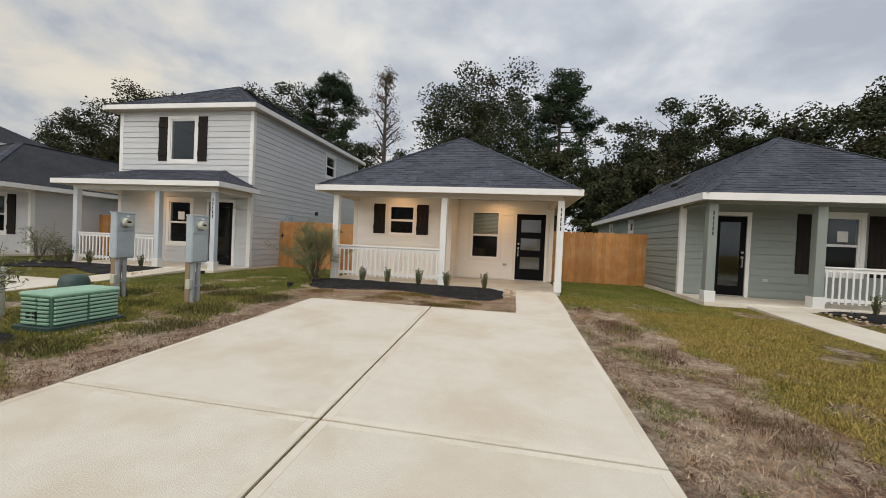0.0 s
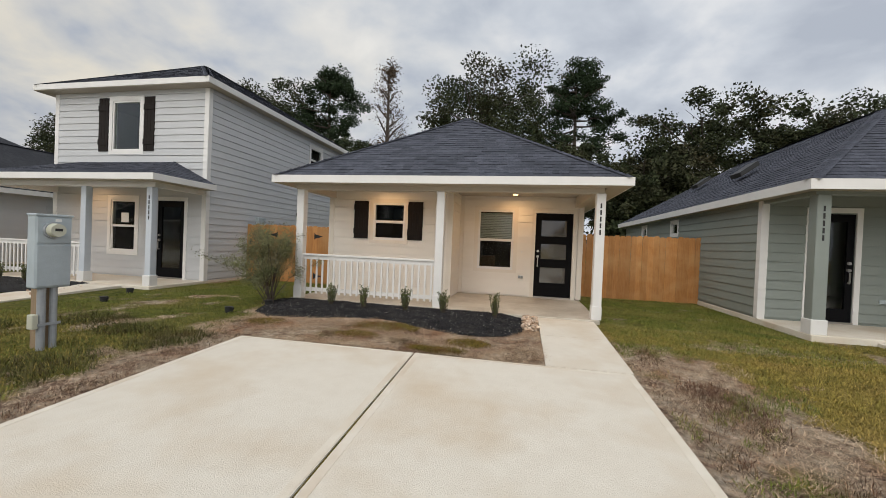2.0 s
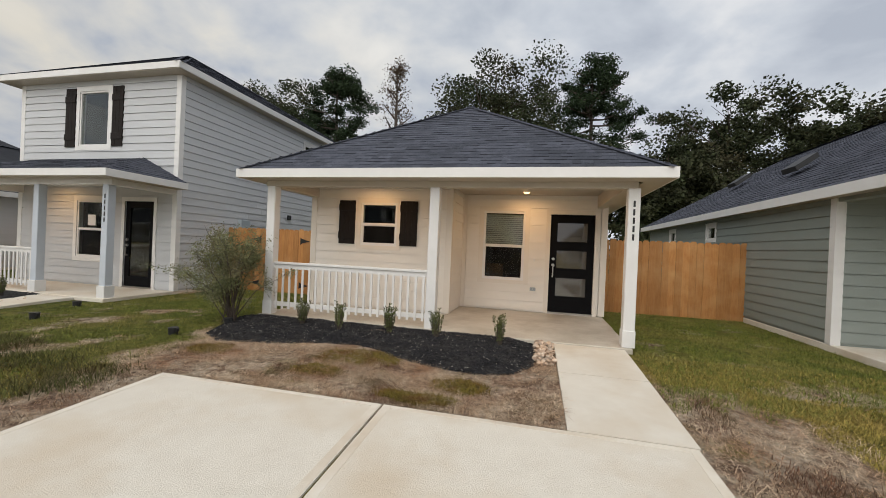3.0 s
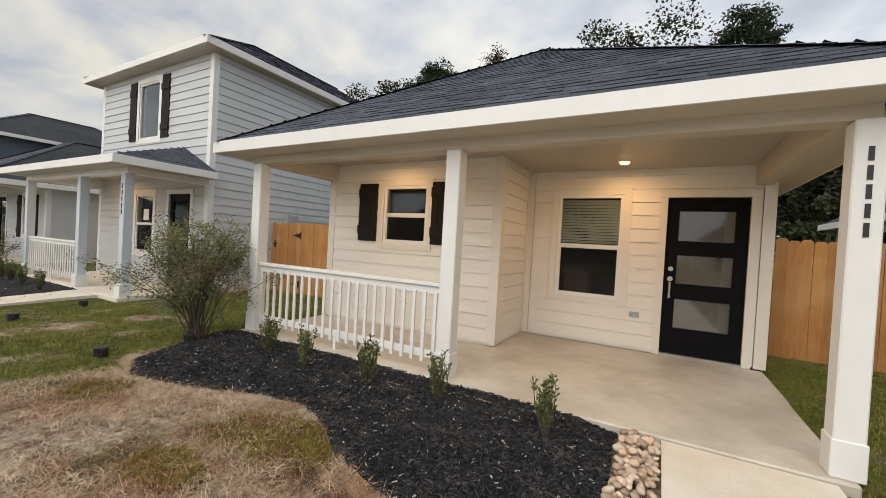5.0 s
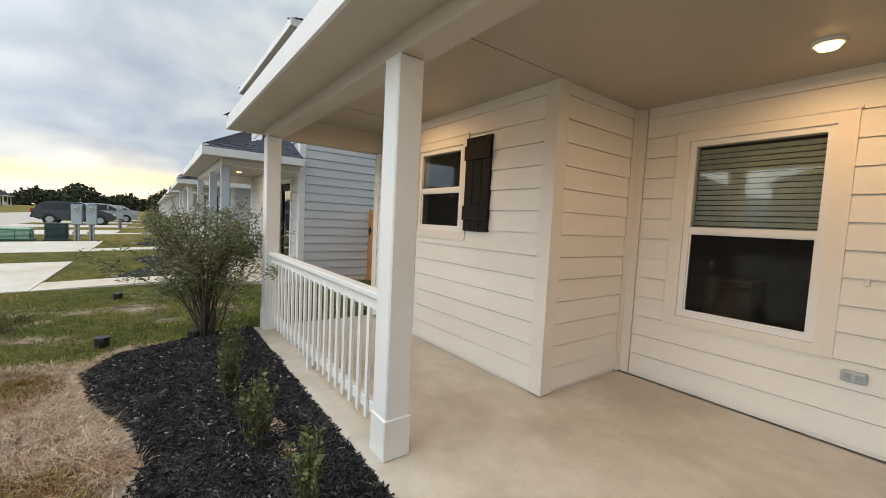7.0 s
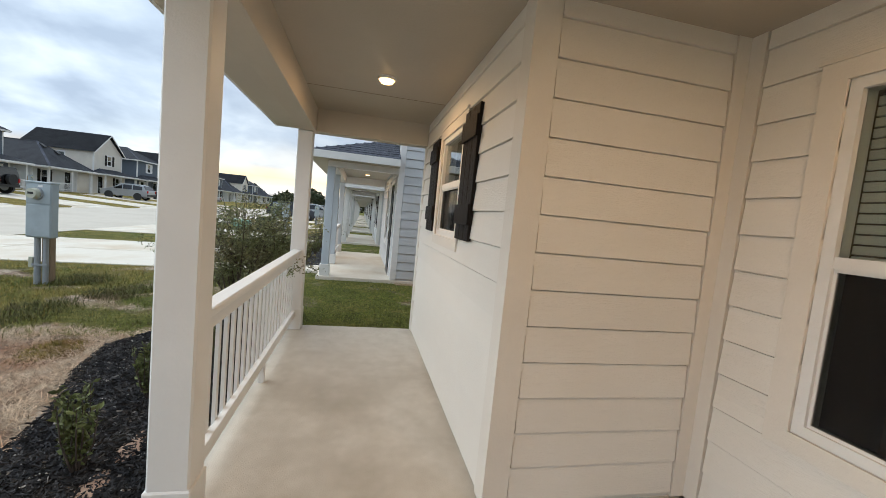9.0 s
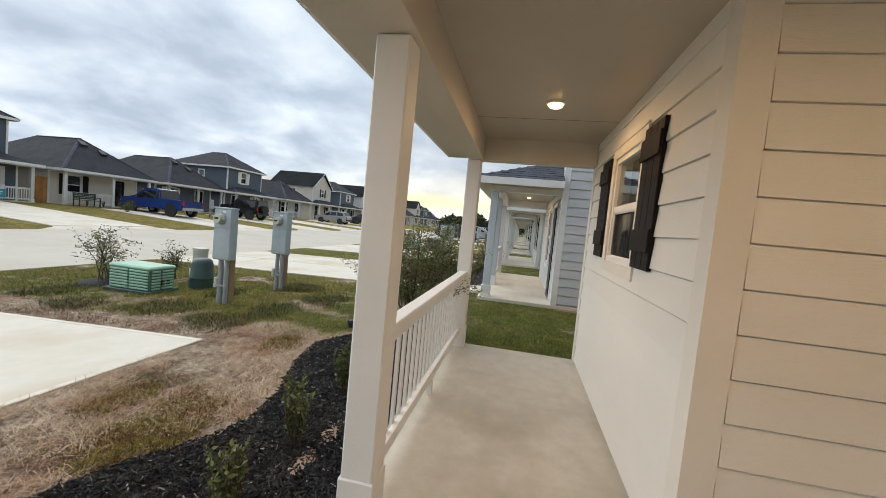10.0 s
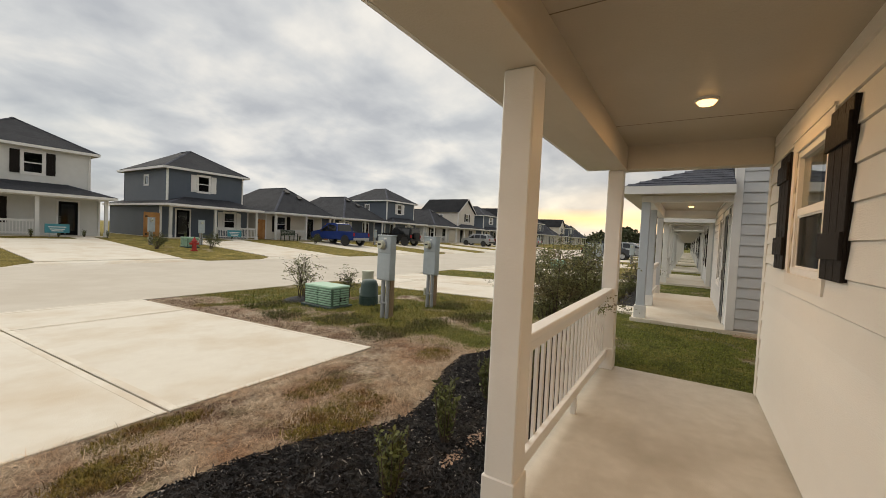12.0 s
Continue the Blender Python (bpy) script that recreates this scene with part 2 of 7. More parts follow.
PEDG = mat("dark_green_plastic", (0.024, 0.052, 0.048), (0.032, 0.064, 0.058), 0.5, 8.0, (0.04, 0.07, 0.062), 3.0)
CREAMP = mat("cream_plastic", (0.52, 0.52, 0.42), (0.47, 0.47, 0.38), 0.5, 8.0)
BLKP = mat("black_plastic", (0.010, 0.010, 0.011), (0.016, 0.016, 0.017), 0.5, 9.0)
STEEL = mat("satin_nickel", (0.45, 0.43, 0.40), (0.40, 0.38, 0.35), 0.32, 20.0, metal=0.9)
HINGE = mat("black_iron", (0.012, 0.011, 0.010), (0.02, 0.018, 0.016), 0.6, 20.0, metal=0.3)
BLIND = mat("white_blind", (0.58, 0.58, 0.54), (0.54, 0.54, 0.50), 0.6, 5.0)
SCREEN = mat("insect_screen_mesh", (0.012, 0.012, 0.013), (0.018, 0.018, 0.019), 0.85, 60.0, spec=0.1)
SCREEN.node_tree.nodes["Principled BSDF"].inputs["Alpha"].default_value = 0.32
# near-black wall colour stands in for the darkness of unlit rooms
ROOM = mat("darkened_room_wall", (0.07, 0.065, 0.055), (0.06, 0.055, 0.045), 0.8, 2.0)
CARTON = mat("brown_carton", (0.36, 0.20, 0.09), (0.30, 0.165, 0.075), 0.8, 5.0)
CAR_BLUE = mat("blue_car_paint", (0.010, 0.030, 0.16), (0.012, 0.034, 0.17), 0.22, 5.0, spec=0.6)
CAR_BLACK = mat("black_car_paint", (0.006, 0.006, 0.007), (0.009, 0.009, 0.010), 0.25, 5.0, spec=0.6)
CAR_SILVER = mat("silver_car_paint", (0.40, 0.41, 0.42), (0.37, 0.38, 0.39), 0.3, 5.0, metal=0.5)
CAR_DARK = mat("dark_grey_car_paint", (0.028, 0.032, 0.042), (0.034, 0.038, 0.048), 0.25, 5.0, spec=0.6)
CAR_RED = mat("red_car_paint", (0.30, 0.02, 0.02), (0.27, 0.02, 0.02), 0.25, 5.0, spec=0.6)
RUBBER = mat("tyre_rubber", (0.012, 0.012, 0.012), (0.02, 0.02, 0.02), 0.8, 20.0)
TAIL = mat("red_lens", (0.35, 0.010, 0.012), (0.30, 0.010, 0.012), 0.25, 5.0)
HYDR = mat("red_hydrant_paint", (0.42, 0.03, 0.025), (0.36, 0.028, 0.024), 0.5, 9.0)
SIGNB = mat("teal_sign", (0.05, 0.26, 0.33), (0.045, 0.24, 0.30), 0.5, 9.0)
PAPER = mat("white_paper", (0.75, 0.75, 0.73), (0.70, 0.70, 0.68), 0.7, 9.0)
SOILR = mat("red_clay_soil", (0.44, 0.30, 0.215), (0.30, 0.195, 0.135), 0.95, 9.0, bump=0.5)


def glass(name, tint, rough=0.02):
    m = bpy.data.materials.new(name)
    m.use_nodes = True
    b = m.node_tree.nodes["Principled BSDF"]
    b.inputs["Base Color"].default_value = (*tint, 1)
    b.inputs["Transmission Weight"].default_value = 1.0
    b.inputs["Roughness"].default_value = rough
    b.inputs["IOR"].default_value = 1.5
    return m


GLASS = glass("window_glass", (0.78, 0.84, 0.80))
FROST = glass("frosted_door_glass", (0.16, 0.16, 0.15), 0.05)
FROST.node_tree.nodes["Principled BSDF"].inputs["Transmission Weight"].default_value = 0.45
FROST.node_tree.nodes["Principled BSDF"].inputs["IOR"].default_value = 1.9
CARGLASS = mat("dark_car_glass", (0.008, 0.009, 0.010), (0.010, 0.011, 0.012), 0.06, 3.0, spec=0.7)
LENS = bpy.data.materials.new("lit_lamp_lens")
LENS.use_nodes = True
LENS.node_tree.nodes["Principled BSDF"].inputs["Emission Color"].default_value = (1.0, 0.55, 0.19, 1)
LENS.node_tree.nodes["Principled BSDF"].inputs["Emission Strength"].default_value = 2.4

# ground: grass, bare clay and straw by the "dry" attribute of the sheet
GROUND = bpy.data.materials.new("lawn_ground")
GROUND.use_nodes = True
_nt = GROUND.node_tree
_b = _nt.nodes["Principled BSDF"]
_b.inputs["Roughness"].default_value, _b.inputs["Specular IOR Level"].default_value = 0.95, 0.15
_geo = _nt.nodes.new("ShaderNodeNewGeometry")


def gramp(scale, stops, detail=6.0):
    n = N(_nt, "ShaderNodeTexNoise", Scale=scale, Detail=detail, Roughness=0.68)
    _nt.links.new(_geo.outputs["Position"], n.inputs["Vector"])
    r = _nt.nodes.new("ShaderNodeValToRGB")
    r.color_ramp.elements[0].position, r.color_ramp.elements[0].color = stops[0][0], (*stops[0][1], 1)
    r.color_ramp.elements[1].position, r.color_ramp.elements[1].color = stops[-1][0], (*stops[-1][1], 1)
    for p, c in stops[1:-1]:
        e = r.color_ramp.elements.new(p)
        e.color = (*c, 1)
    _nt.links.new(n.outputs[0], r.inputs[0])
    return n, r


_, g_green = gramp(2.2, [(0.32, (0.11, 0.105, 0.022)), (0.5, (0.22, 0.175, 0.042)), (0.7, (0.36, 0.27, 0.085))])
_, g_dry = gramp(3.5, [(0.32, (0.10, 0.055, 0.036)), (0.43, (0.26, 0.175, 0.125)), (0.54, (0.44, 0.35, 0.26)), (0.68, (0.58, 0.49, 0.39))])
_, g_lush = gramp(2.6, [(0.32, (0.055, 0.068, 0.013)), (0.52, (0.115, 0.125, 0.024)), (0.74, (0.24, 0.20, 0.06))])
_al = _nt.nodes.new("ShaderNodeAttribute")
_al.attribute_name = "lush"
_ml = _nt.nodes.new("ShaderNodeMix")
_ml.data_type = "RGBA"
_nt.links.new(_al.outputs["Fac"], _ml.inputs[0])
_nt.links.new(g_green.outputs[0], _ml.inputs[6])
_nt.links.new(g_lush.outputs[0], _ml.inputs[7])
_at = _nt.nodes.new("ShaderNodeAttribute")
_at.attribute_name = "dry"
_nn = N(_nt, "ShaderNodeTexNoise", Scale=1.7, Detail=7.0, Roughness=0.7)
_nt.links.new(_geo.outputs["Position"], _nn.inputs["Vector"])
_ma = _nt.nodes.new("ShaderNodeMath")
_ma.operation = "ADD"
_nt.links.new(_at.outputs["Fac"], _ma.inputs[0])
_nt.links.new(_nn.outputs[0], _ma.inputs[1])
_mr = _nt.nodes.new("ShaderNodeMapRange")
_mr.inputs[1].default_value, _mr.inputs[2].default_value = 0.82, 1.12
_nt.links.new(_ma.outputs[0], _mr.inputs[0])
_mx = _nt.nodes.new("ShaderNodeMix")
_mx.data_type = "RGBA"
_nt.links.new(_mr.outputs[0], _mx.inputs[0])
_nt.links.new(_ml.outputs[2], _mx.inputs[6])
_nt.links.new(g_dry.outputs[0], _mx.inputs[7])
_nf = N(_nt, "ShaderNodeTexNoise", Scale=16.0, Detail=8.0, Roughness=0.75)
_nt.links.new(_geo.outputs["Position"], _nf.inputs["Vector"])
_rf = _nt.nodes.new("ShaderNodeMapRange")
_rf.inputs[1].default_value, _rf.inputs[2].default_value, _rf.inputs[3].default_value, _rf.inputs[4].default_value = 0.32, 0.68, 0.28, 1.70
_nt.links.new(_nf.outputs[0], _rf.inputs[0])
_hv = _nt.nodes.new("ShaderNodeHueSaturation")
_nt.links.new(_rf.outputs[0], _hv.inputs["Value"])
_nt.links.new(_mx.outputs[2], _hv.inputs["Color"])
_nt.links.new(_hv.outputs[0], _b.inputs["Base Color"])
_n4 = N(_nt, "ShaderNodeTexNoise", Scale=38.0, Detail=6.0, Roughness=0.7)
_nt.links.new(_geo.outputs["Position"], _n4.inputs["Vector"])
_bp = _nt.nodes.new("ShaderNodeBump")
_bp.inputs["Strength"].default_value, _bp.inputs["Distance"].default_value = 1.0, 0.07
_nt.links.new(_n4.outputs[0], _bp.inputs["Height"])
_nt.links.new(_bp.outputs[0], _b.inputs["Normal"])

# ---- building helpers ----
XF = [Matrix.Identity(4)]     # where the thing under construction stands
rng = random.Random(7)


def wm(o):
    return (wm(o.parent) @ o.matrix_parent_inverse if o.parent else Matrix.Identity(4)) @ o.matrix_basis


def thing(name, x, y, z, label, category, group="", kind=""):
    e = new(name)
    e.empty_display_size = 0.1
    e.matrix_basis = XF[0] @ pose(x, y, z)
    return tagged(e, label, category, group, kind)


def hang(o, parent):
    o.parent = parent
    o.matrix_parent_inverse = wm(parent).inverted()
    return o


def mesh_of(bm, name, material, smooth=False):
    me = bpy.data.meshes.new(name)
    bmesh.ops.recalc_face_normals(bm, faces=bm.faces)
    bm.to_mesh(me)
    bm.free()
    me.materials.append(material)
    if smooth:
        for p in me.polygons:
            p.use_smooth = True
    return me


def part(name, bm, material, parent=None, label="", smooth=False, at=None):
    o = new(name, mesh_of(bm, name, material, smooth))
    o.matrix_basis = XF[0] if at is None else XF[0] @ at
    if parent:
        hang(o, parent)
    return tagged(o, label)


def box(bm, x0, x1, y0, y1, z0, z1, bev=0.0):
    x0, x1, y0, y1, z0, z1 = min(x0, x1), max(x0, x1), min(y0, y1), max(y0, y1), min(z0, z1), max(z0, z1)
    r = bmesh.ops.create_cube(bm, size=1.0)
    for v in r["verts"]:
        v.co = Vector((x0 + (v.co.x + 0.5) * (x1 - x0), y0 + (v.co.y + 0.5) * (y1 - y0), z0 + (v.co.z + 0.5) * (z1 - z0)))
    if bev:
        es = list({e for v in r["verts"] for e in v.link_edges})
        bmesh.ops.bevel(bm, geom=es, offset=bev, segments=1, affect="EDGES")
    return bm


def cyl(bm, x, y, z0, z1, r0, r1=None, n=16, axis="z", bev=0.0):
    r = bmesh.ops.create_cone(bm, cap_ends=True, segments=n, radius1=r0, radius2=r0 if r1 is None else r1, depth=1.0)
    for v in r["verts"]:
        c = v.co.copy()
        h = z0 + (c.z + 0.5) * (z1 - z0)
        v.co = Vector((x + c.x, y + c.y, h)) if axis == "z" else (Vector((h, x + c.x, y + c.y)) if axis == "x" else Vector((x + c.x, h, y + c.y)))
    return bm


def poly(bm, pts):
    return bm.faces.new([bm.verts.new(p) for p in pts])


def B():
    return bmesh.new()


def facer(axis, c, n):
    """Maps (along, outward, z) of a wall to the world: axis along which it runs, its place, the sign of its outer side."""
    if axis == "x":
        return lambda bm, a0, a1, d0, d1, z0, z1, bev=0.0: box(bm, a0, a1, c + n * d0, c + n * d1, z0, z1, bev)
    return lambda bm, a0, a1, d0, d1, z0, z1, bev=0.0: box(bm, c + n * d0, c + n * d1, a0, a1, z0, z1, bev)


def pieces(a0, a1, z0, z1, openings):
    """The rectangle less its openings, as rectangles."""
    out = []
    xs = sorted({a0, a1, *[min(max(v, a0), a1) for o in openings for v in o[:2]]})
    for p, q in zip(xs, xs[1:]):
        if q - p < 1e-4:
            continue
        mid = (p + q) / 2
        zs = z0
        for o in sorted([o for o in openings if o[0] < mid < o[1]], key=lambda o: o[2]):
            if o[2] > zs:
                out.append((p, q, zs, min(o[2], z1)))
            zs = max(zs, o[3])
        if zs < z1:
            out.append((p, q, zs, z1))
    return out


LAP = 0.178
plank_cache = {}


def plank_mesh(length, height, material, rise=0.0):
    """One lap board; rise: how far above the board's foot a cut piece starts."""
    key = (round(length, 3), round(height, 3), material.name, round(rise, 3))
    if key not in plank_cache:
        foot = 0.021 if material is CREAM else 0.024
        gap = 0.0 if rise > 0 else min(0.007 if material is CREAM else 0.012, height * 0.5)
        bm = B()
        box(bm, 0, length, 0, foot, gap, height)
        for v in bm.verts:
            if v.co.y > 0.008:
                v.co.y = foot - (foot - 0.010) * (rise + (height if v.co.z > height / 2 else 0.0)) / LAP
        plank_cache[key] = mesh_of(bm, "plank", material)
    return plank_cache[key]


def planks(wall, axis, c, a0, a1, z0, z1, n, openings, material, joined=False, lap=LAP):
    """Lap siding on the outer face of a wall, board by board."""
    bmj = B() if joined else None
    k = 0
    while z0 + k * lap < z1 - 0.02:
        r0, r1 = z0 + k * lap, min(z0 + (k + 1) * lap, z1)
        cuts = sorted({r0, r1, *[v for o in openings for v in o[2:] if r0 < v < r1]})
        for b0, b1 in zip(cuts, cuts[1:]):
            if b1 - b0 < 0.012:
                continue
            mid = (b0 + b1) / 2
            spans, s = [], a0
            for o in sorted([o for o in openings if o[2] < mid < o[3]]):
                if o[0] > s:
                    spans.append((s, min(o[0], a1)))
                s = max(s, o[1])
            if s < a1:
                spans.append((s, a1))
            for p, q in spans:
                while q - p > 0.02:
                    e = q if q - p < 3.6 else p + 2.0 + 1.4 * rng.random()
                    if joined:
                        m0 = len(bmj.verts)
                        facer(axis, c, n)(bmj, p, e - 0.003, 0, 0.018, b0 + 0.006, b1)
                        bmj.verts.ensure_lookup_table()
                        for v in bmj.verts[m0:]:
                            d = (v.co.y - c if axis == "x" else v.co.x - c) * n
                            if v.co.z > mid and d > 0.008:
                                if axis == "x":
                                    v.co.y = c + n * 0.010
                                else:
                                    v.co.x = c + n * 0.010
                    else:
                        o = new("plank", plank_mesh(e - p - 0.003, b1 - b0, material, b0 - r0))
                        if axis == "x":
                            m = pose(e, c, b0, 0, 0, 180) if n < 0 else pose(p, c, b0)
                        else:
                            m = pose(c, p, b0, 0, 0, 90) if n < 0 else pose(c, e, b0, 0, 0, -90)
                        o.matrix_basis = XF[0] @ m
                        hang(o, wall)
                    p = e
        k += 1
    if joined:
        part("siding", bmj, material, wall)


def wall(house, axis, c, a0, a1, z0, z1, n, openings, material, mode="planks", zs=None, label="", inset=0.0):
    bm = B()
    f = facer(axis, c, n)
    for p, q, u, v in pieces(a0, a1, z0, z1, openings):
        f(bm, p, q, -0.12, 0, u, v)
    w = part("wall", bm, material, house, label)
    if mode == "planks":
        planks(w, axis, c, a0 + inset, a1 - inset, z0 if zs is None else zs, z1, n, openings, material)
    elif mode == "joined":
        planks(w, axis, c, a0 + inset, a1 - inset, z0 if zs is None else zs, z1, n, openings, material, True)
    return w


def window(house, axis, c, a0, a1, z0, z1, n, trim_mat, sash_mat=None, trim=0.10, blind=False, paper=False, sashes=True, trim_z=None):
    """A single-hung window: casing, sash frames, meeting rail, two panes, optional blind of slats."""
    sash_mat = sash_mat or WHITE
    f = facer(axis, c, n)
    bm = B()
    tz = trim_z or trim
    f(bm, a0 - trim, a1 + trim, 0, 0.028, z1, z1 + tz)
    w = part("window", bm, trim_mat, house)
    for name, p, q, d, u, v in (("sill_casing", a0 - trim, a1 + trim, 0.028, z0 - tz, z0), ("side_casing", a0 - trim, a0, 0.028, z0, z1), ("side_casing", a1, a1 + trim, 0.028, z0, z1), ("drip_cap", a0 - trim - 0.012, a1 + trim + 0.012, 0.036, z1 + tz, z1 + tz + 0.016)):
        bm = B()
        f(bm, p, q, 0, d, u, v)
        part(name, bm, trim_mat, w)
    fr = 0.045
    bm = B()
    f(bm, a0, a0 + fr, -0.07, 0.012, z0, z1)
    f(bm, a1 - fr, a1, -0.07, 0.012, z0, z1)
    f(bm, a0 + fr, a1 - fr, -0.07, 0.012, z0, z0 + fr)
    f(bm, a0 + fr, a1 - fr, -0.07, 0.012, z1 - fr, z1)
    part("window_frame", bm, sash_mat, w)
    zm = (z0 + z1) / 2
    if sashes:
        bm = B()
        f(bm, a0 + fr, a1 - fr, -0.05, 0.004, zm - 0.025, zm + 0.025)
        part("meeting_rail", bm, sash_mat, w)
        spans = ((z0 + fr, zm - 0.025, -0.03), (zm + 0.025, z1 - fr, -0.015))
    else:
        spans = ((z0 + fr, z1 - fr, -0.02),)
    for u, v, d in spans:
        bm = B()
        f(bm, a0 + fr, a1 - fr, d - 0.005, d, u, v)
        part("pane", bm, GLASS, w)
    if sashes:
        bm = B()
        f(bm, a0 + fr + 0.012, a1 - fr - 0.012, -0.012, -0.009, z0 + fr + 0.012, zm - 0.037)
        part("insect_screen", bm, SCREEN, w, "dark insect screen")
        bm = B()
        for p, q, u, v in ((a0 + fr, a0 + fr + 0.012, z0 + fr, zm - 0.025), (a1 - fr - 0.012, a1 - fr, z0 + fr, zm - 0.025), (a0 + fr + 0.012, a1 - fr - 0.012, z0 + fr, z0 + fr + 0.012), (a0 + fr + 0.012, a1 - fr - 0.012, zm - 0.037, zm - 0.025)):
            f(bm, p, q, -0.016, -0.004, u, v)
        part("screen_frame", bm, sash_mat, w)
    if blind:
        z = z1 - fr - 0.02
        bm = B()
        f(bm, a0 + fr, a1 - fr, -0.10, -0.08, 0, 0.034)
        slat = mesh_of(bm, "slat", BLIND)
        while z > zm + 0.02:
            o = new("slat", slat)
            o.matrix_basis = XF[0] @ pose(0, 0, z - 0.034)
            hang(o, w)
            z -= 0.042
    if paper:
        bm = B()
        f(bm, a0 + (a1 - a0) * 0.38, a0 + (a1 - a0) * 0.68, -0.0142, -0.0132, zm + (z1 - zm) * 0.12, zm + (z1 - zm) * 0.5)
        part("notice", bm, PAPER, w, "white paper notice taped inside the glass")
    return w


def shutter(house, axis, c, a0, a1, z0, z1, n, material):
    f = facer(axis, c, n)
    bm = B()
    f(bm, a0 + 0.004, a1 - 0.004, 0.012, 0.022, z0 + 0.003, z1 - 0.003)
    s = part("shutter", bm, material, house)
    wdt = (a1 - a0) / 3
    for i in range(3):
        bm = B()
        f(bm, a0 + i * wdt, a0 + (i + 1) * wdt - 0.004, 0.022, 0.038, z0, z1, 0.003)
        part("shutter_board", bm, material, s)
    h = z1 - z0
    for u in (0.12, 0.76):
        bm = B()
        f(bm, a0 - 0.006, a1 + 0.002, 0.038, 0.054, z0 + u * h, z0 + u * h + 0.12 * min(h, 1.0) + 0.03, 0.003)
        part("batten", bm, material, s)


def bars(house, xs, y, zc, material, step=0.115, n=5):
    """Plain bars where a house number stands, one under the other on a post's face."""
    for i in range(n):
        bm = B()
        box(bm, xs - 0.013, xs + 0.013, y - 0.006, y, zc - i * step - 0.043, zc - i * step + 0.043)
        part("number_bar", bm, material, house)


def post(house, x, y, z0, z1, material, w=0.155, base=0.172, base_mat=None):
    bm = B()
    box(bm, x - w / 2, x + w / 2, y - w / 2, y + w / 2, z0, z1, 0.008)
    p = part("post", bm, material, house)
    bm = B()
    box(bm, x - base / 2, x + base / 2, y - base / 2, y + base / 2, z0, z0 + 0.235, 0.006)
    part("post_base", bm, base_mat or material, p)
    return p


def railing(house, x0, x1, y, z, material, step=0.125):
    bm = B()
    box(bm, x0, x1, y - 0.045, y + 0.045, z + 0.86, z + 0.90, 0.006)
    box(bm, x0, x1, y - 0.019, y + 0.019, z + 0.785, z + 0.86)
    r = part("railing", bm, material, house, "white painted wooden railing")
    bm = B()
    box(bm, x0, x1, y - 0.019, y + 0.019, z + 0.14, z + 0.215, 0.004)
    part("bottom_rail", bm, material, r)
    bm = B()
    xm = (x0 + x1) / 2
    box(bm, xm - 0.02, xm + 0.02, y - 0.02, y + 0.02, z, z + 0.14)
    part("rail_foot", bm, material, r)
    n = max(2, round((x1 - x0) / step))
    bm = B()
    box(bm, -0.018, 0.018, -0.037, -0.001 - 0.018, 0.10, 0.80)
    bal = mesh_of(bm, "baluster", material)
    for i in range(n):
        o = new("baluster", bal)
        o.matrix_basis = XF[0] @ pose(x0 + (i + 0.5) * (x1 - x0) / n, y, z)
        hang(o, r)


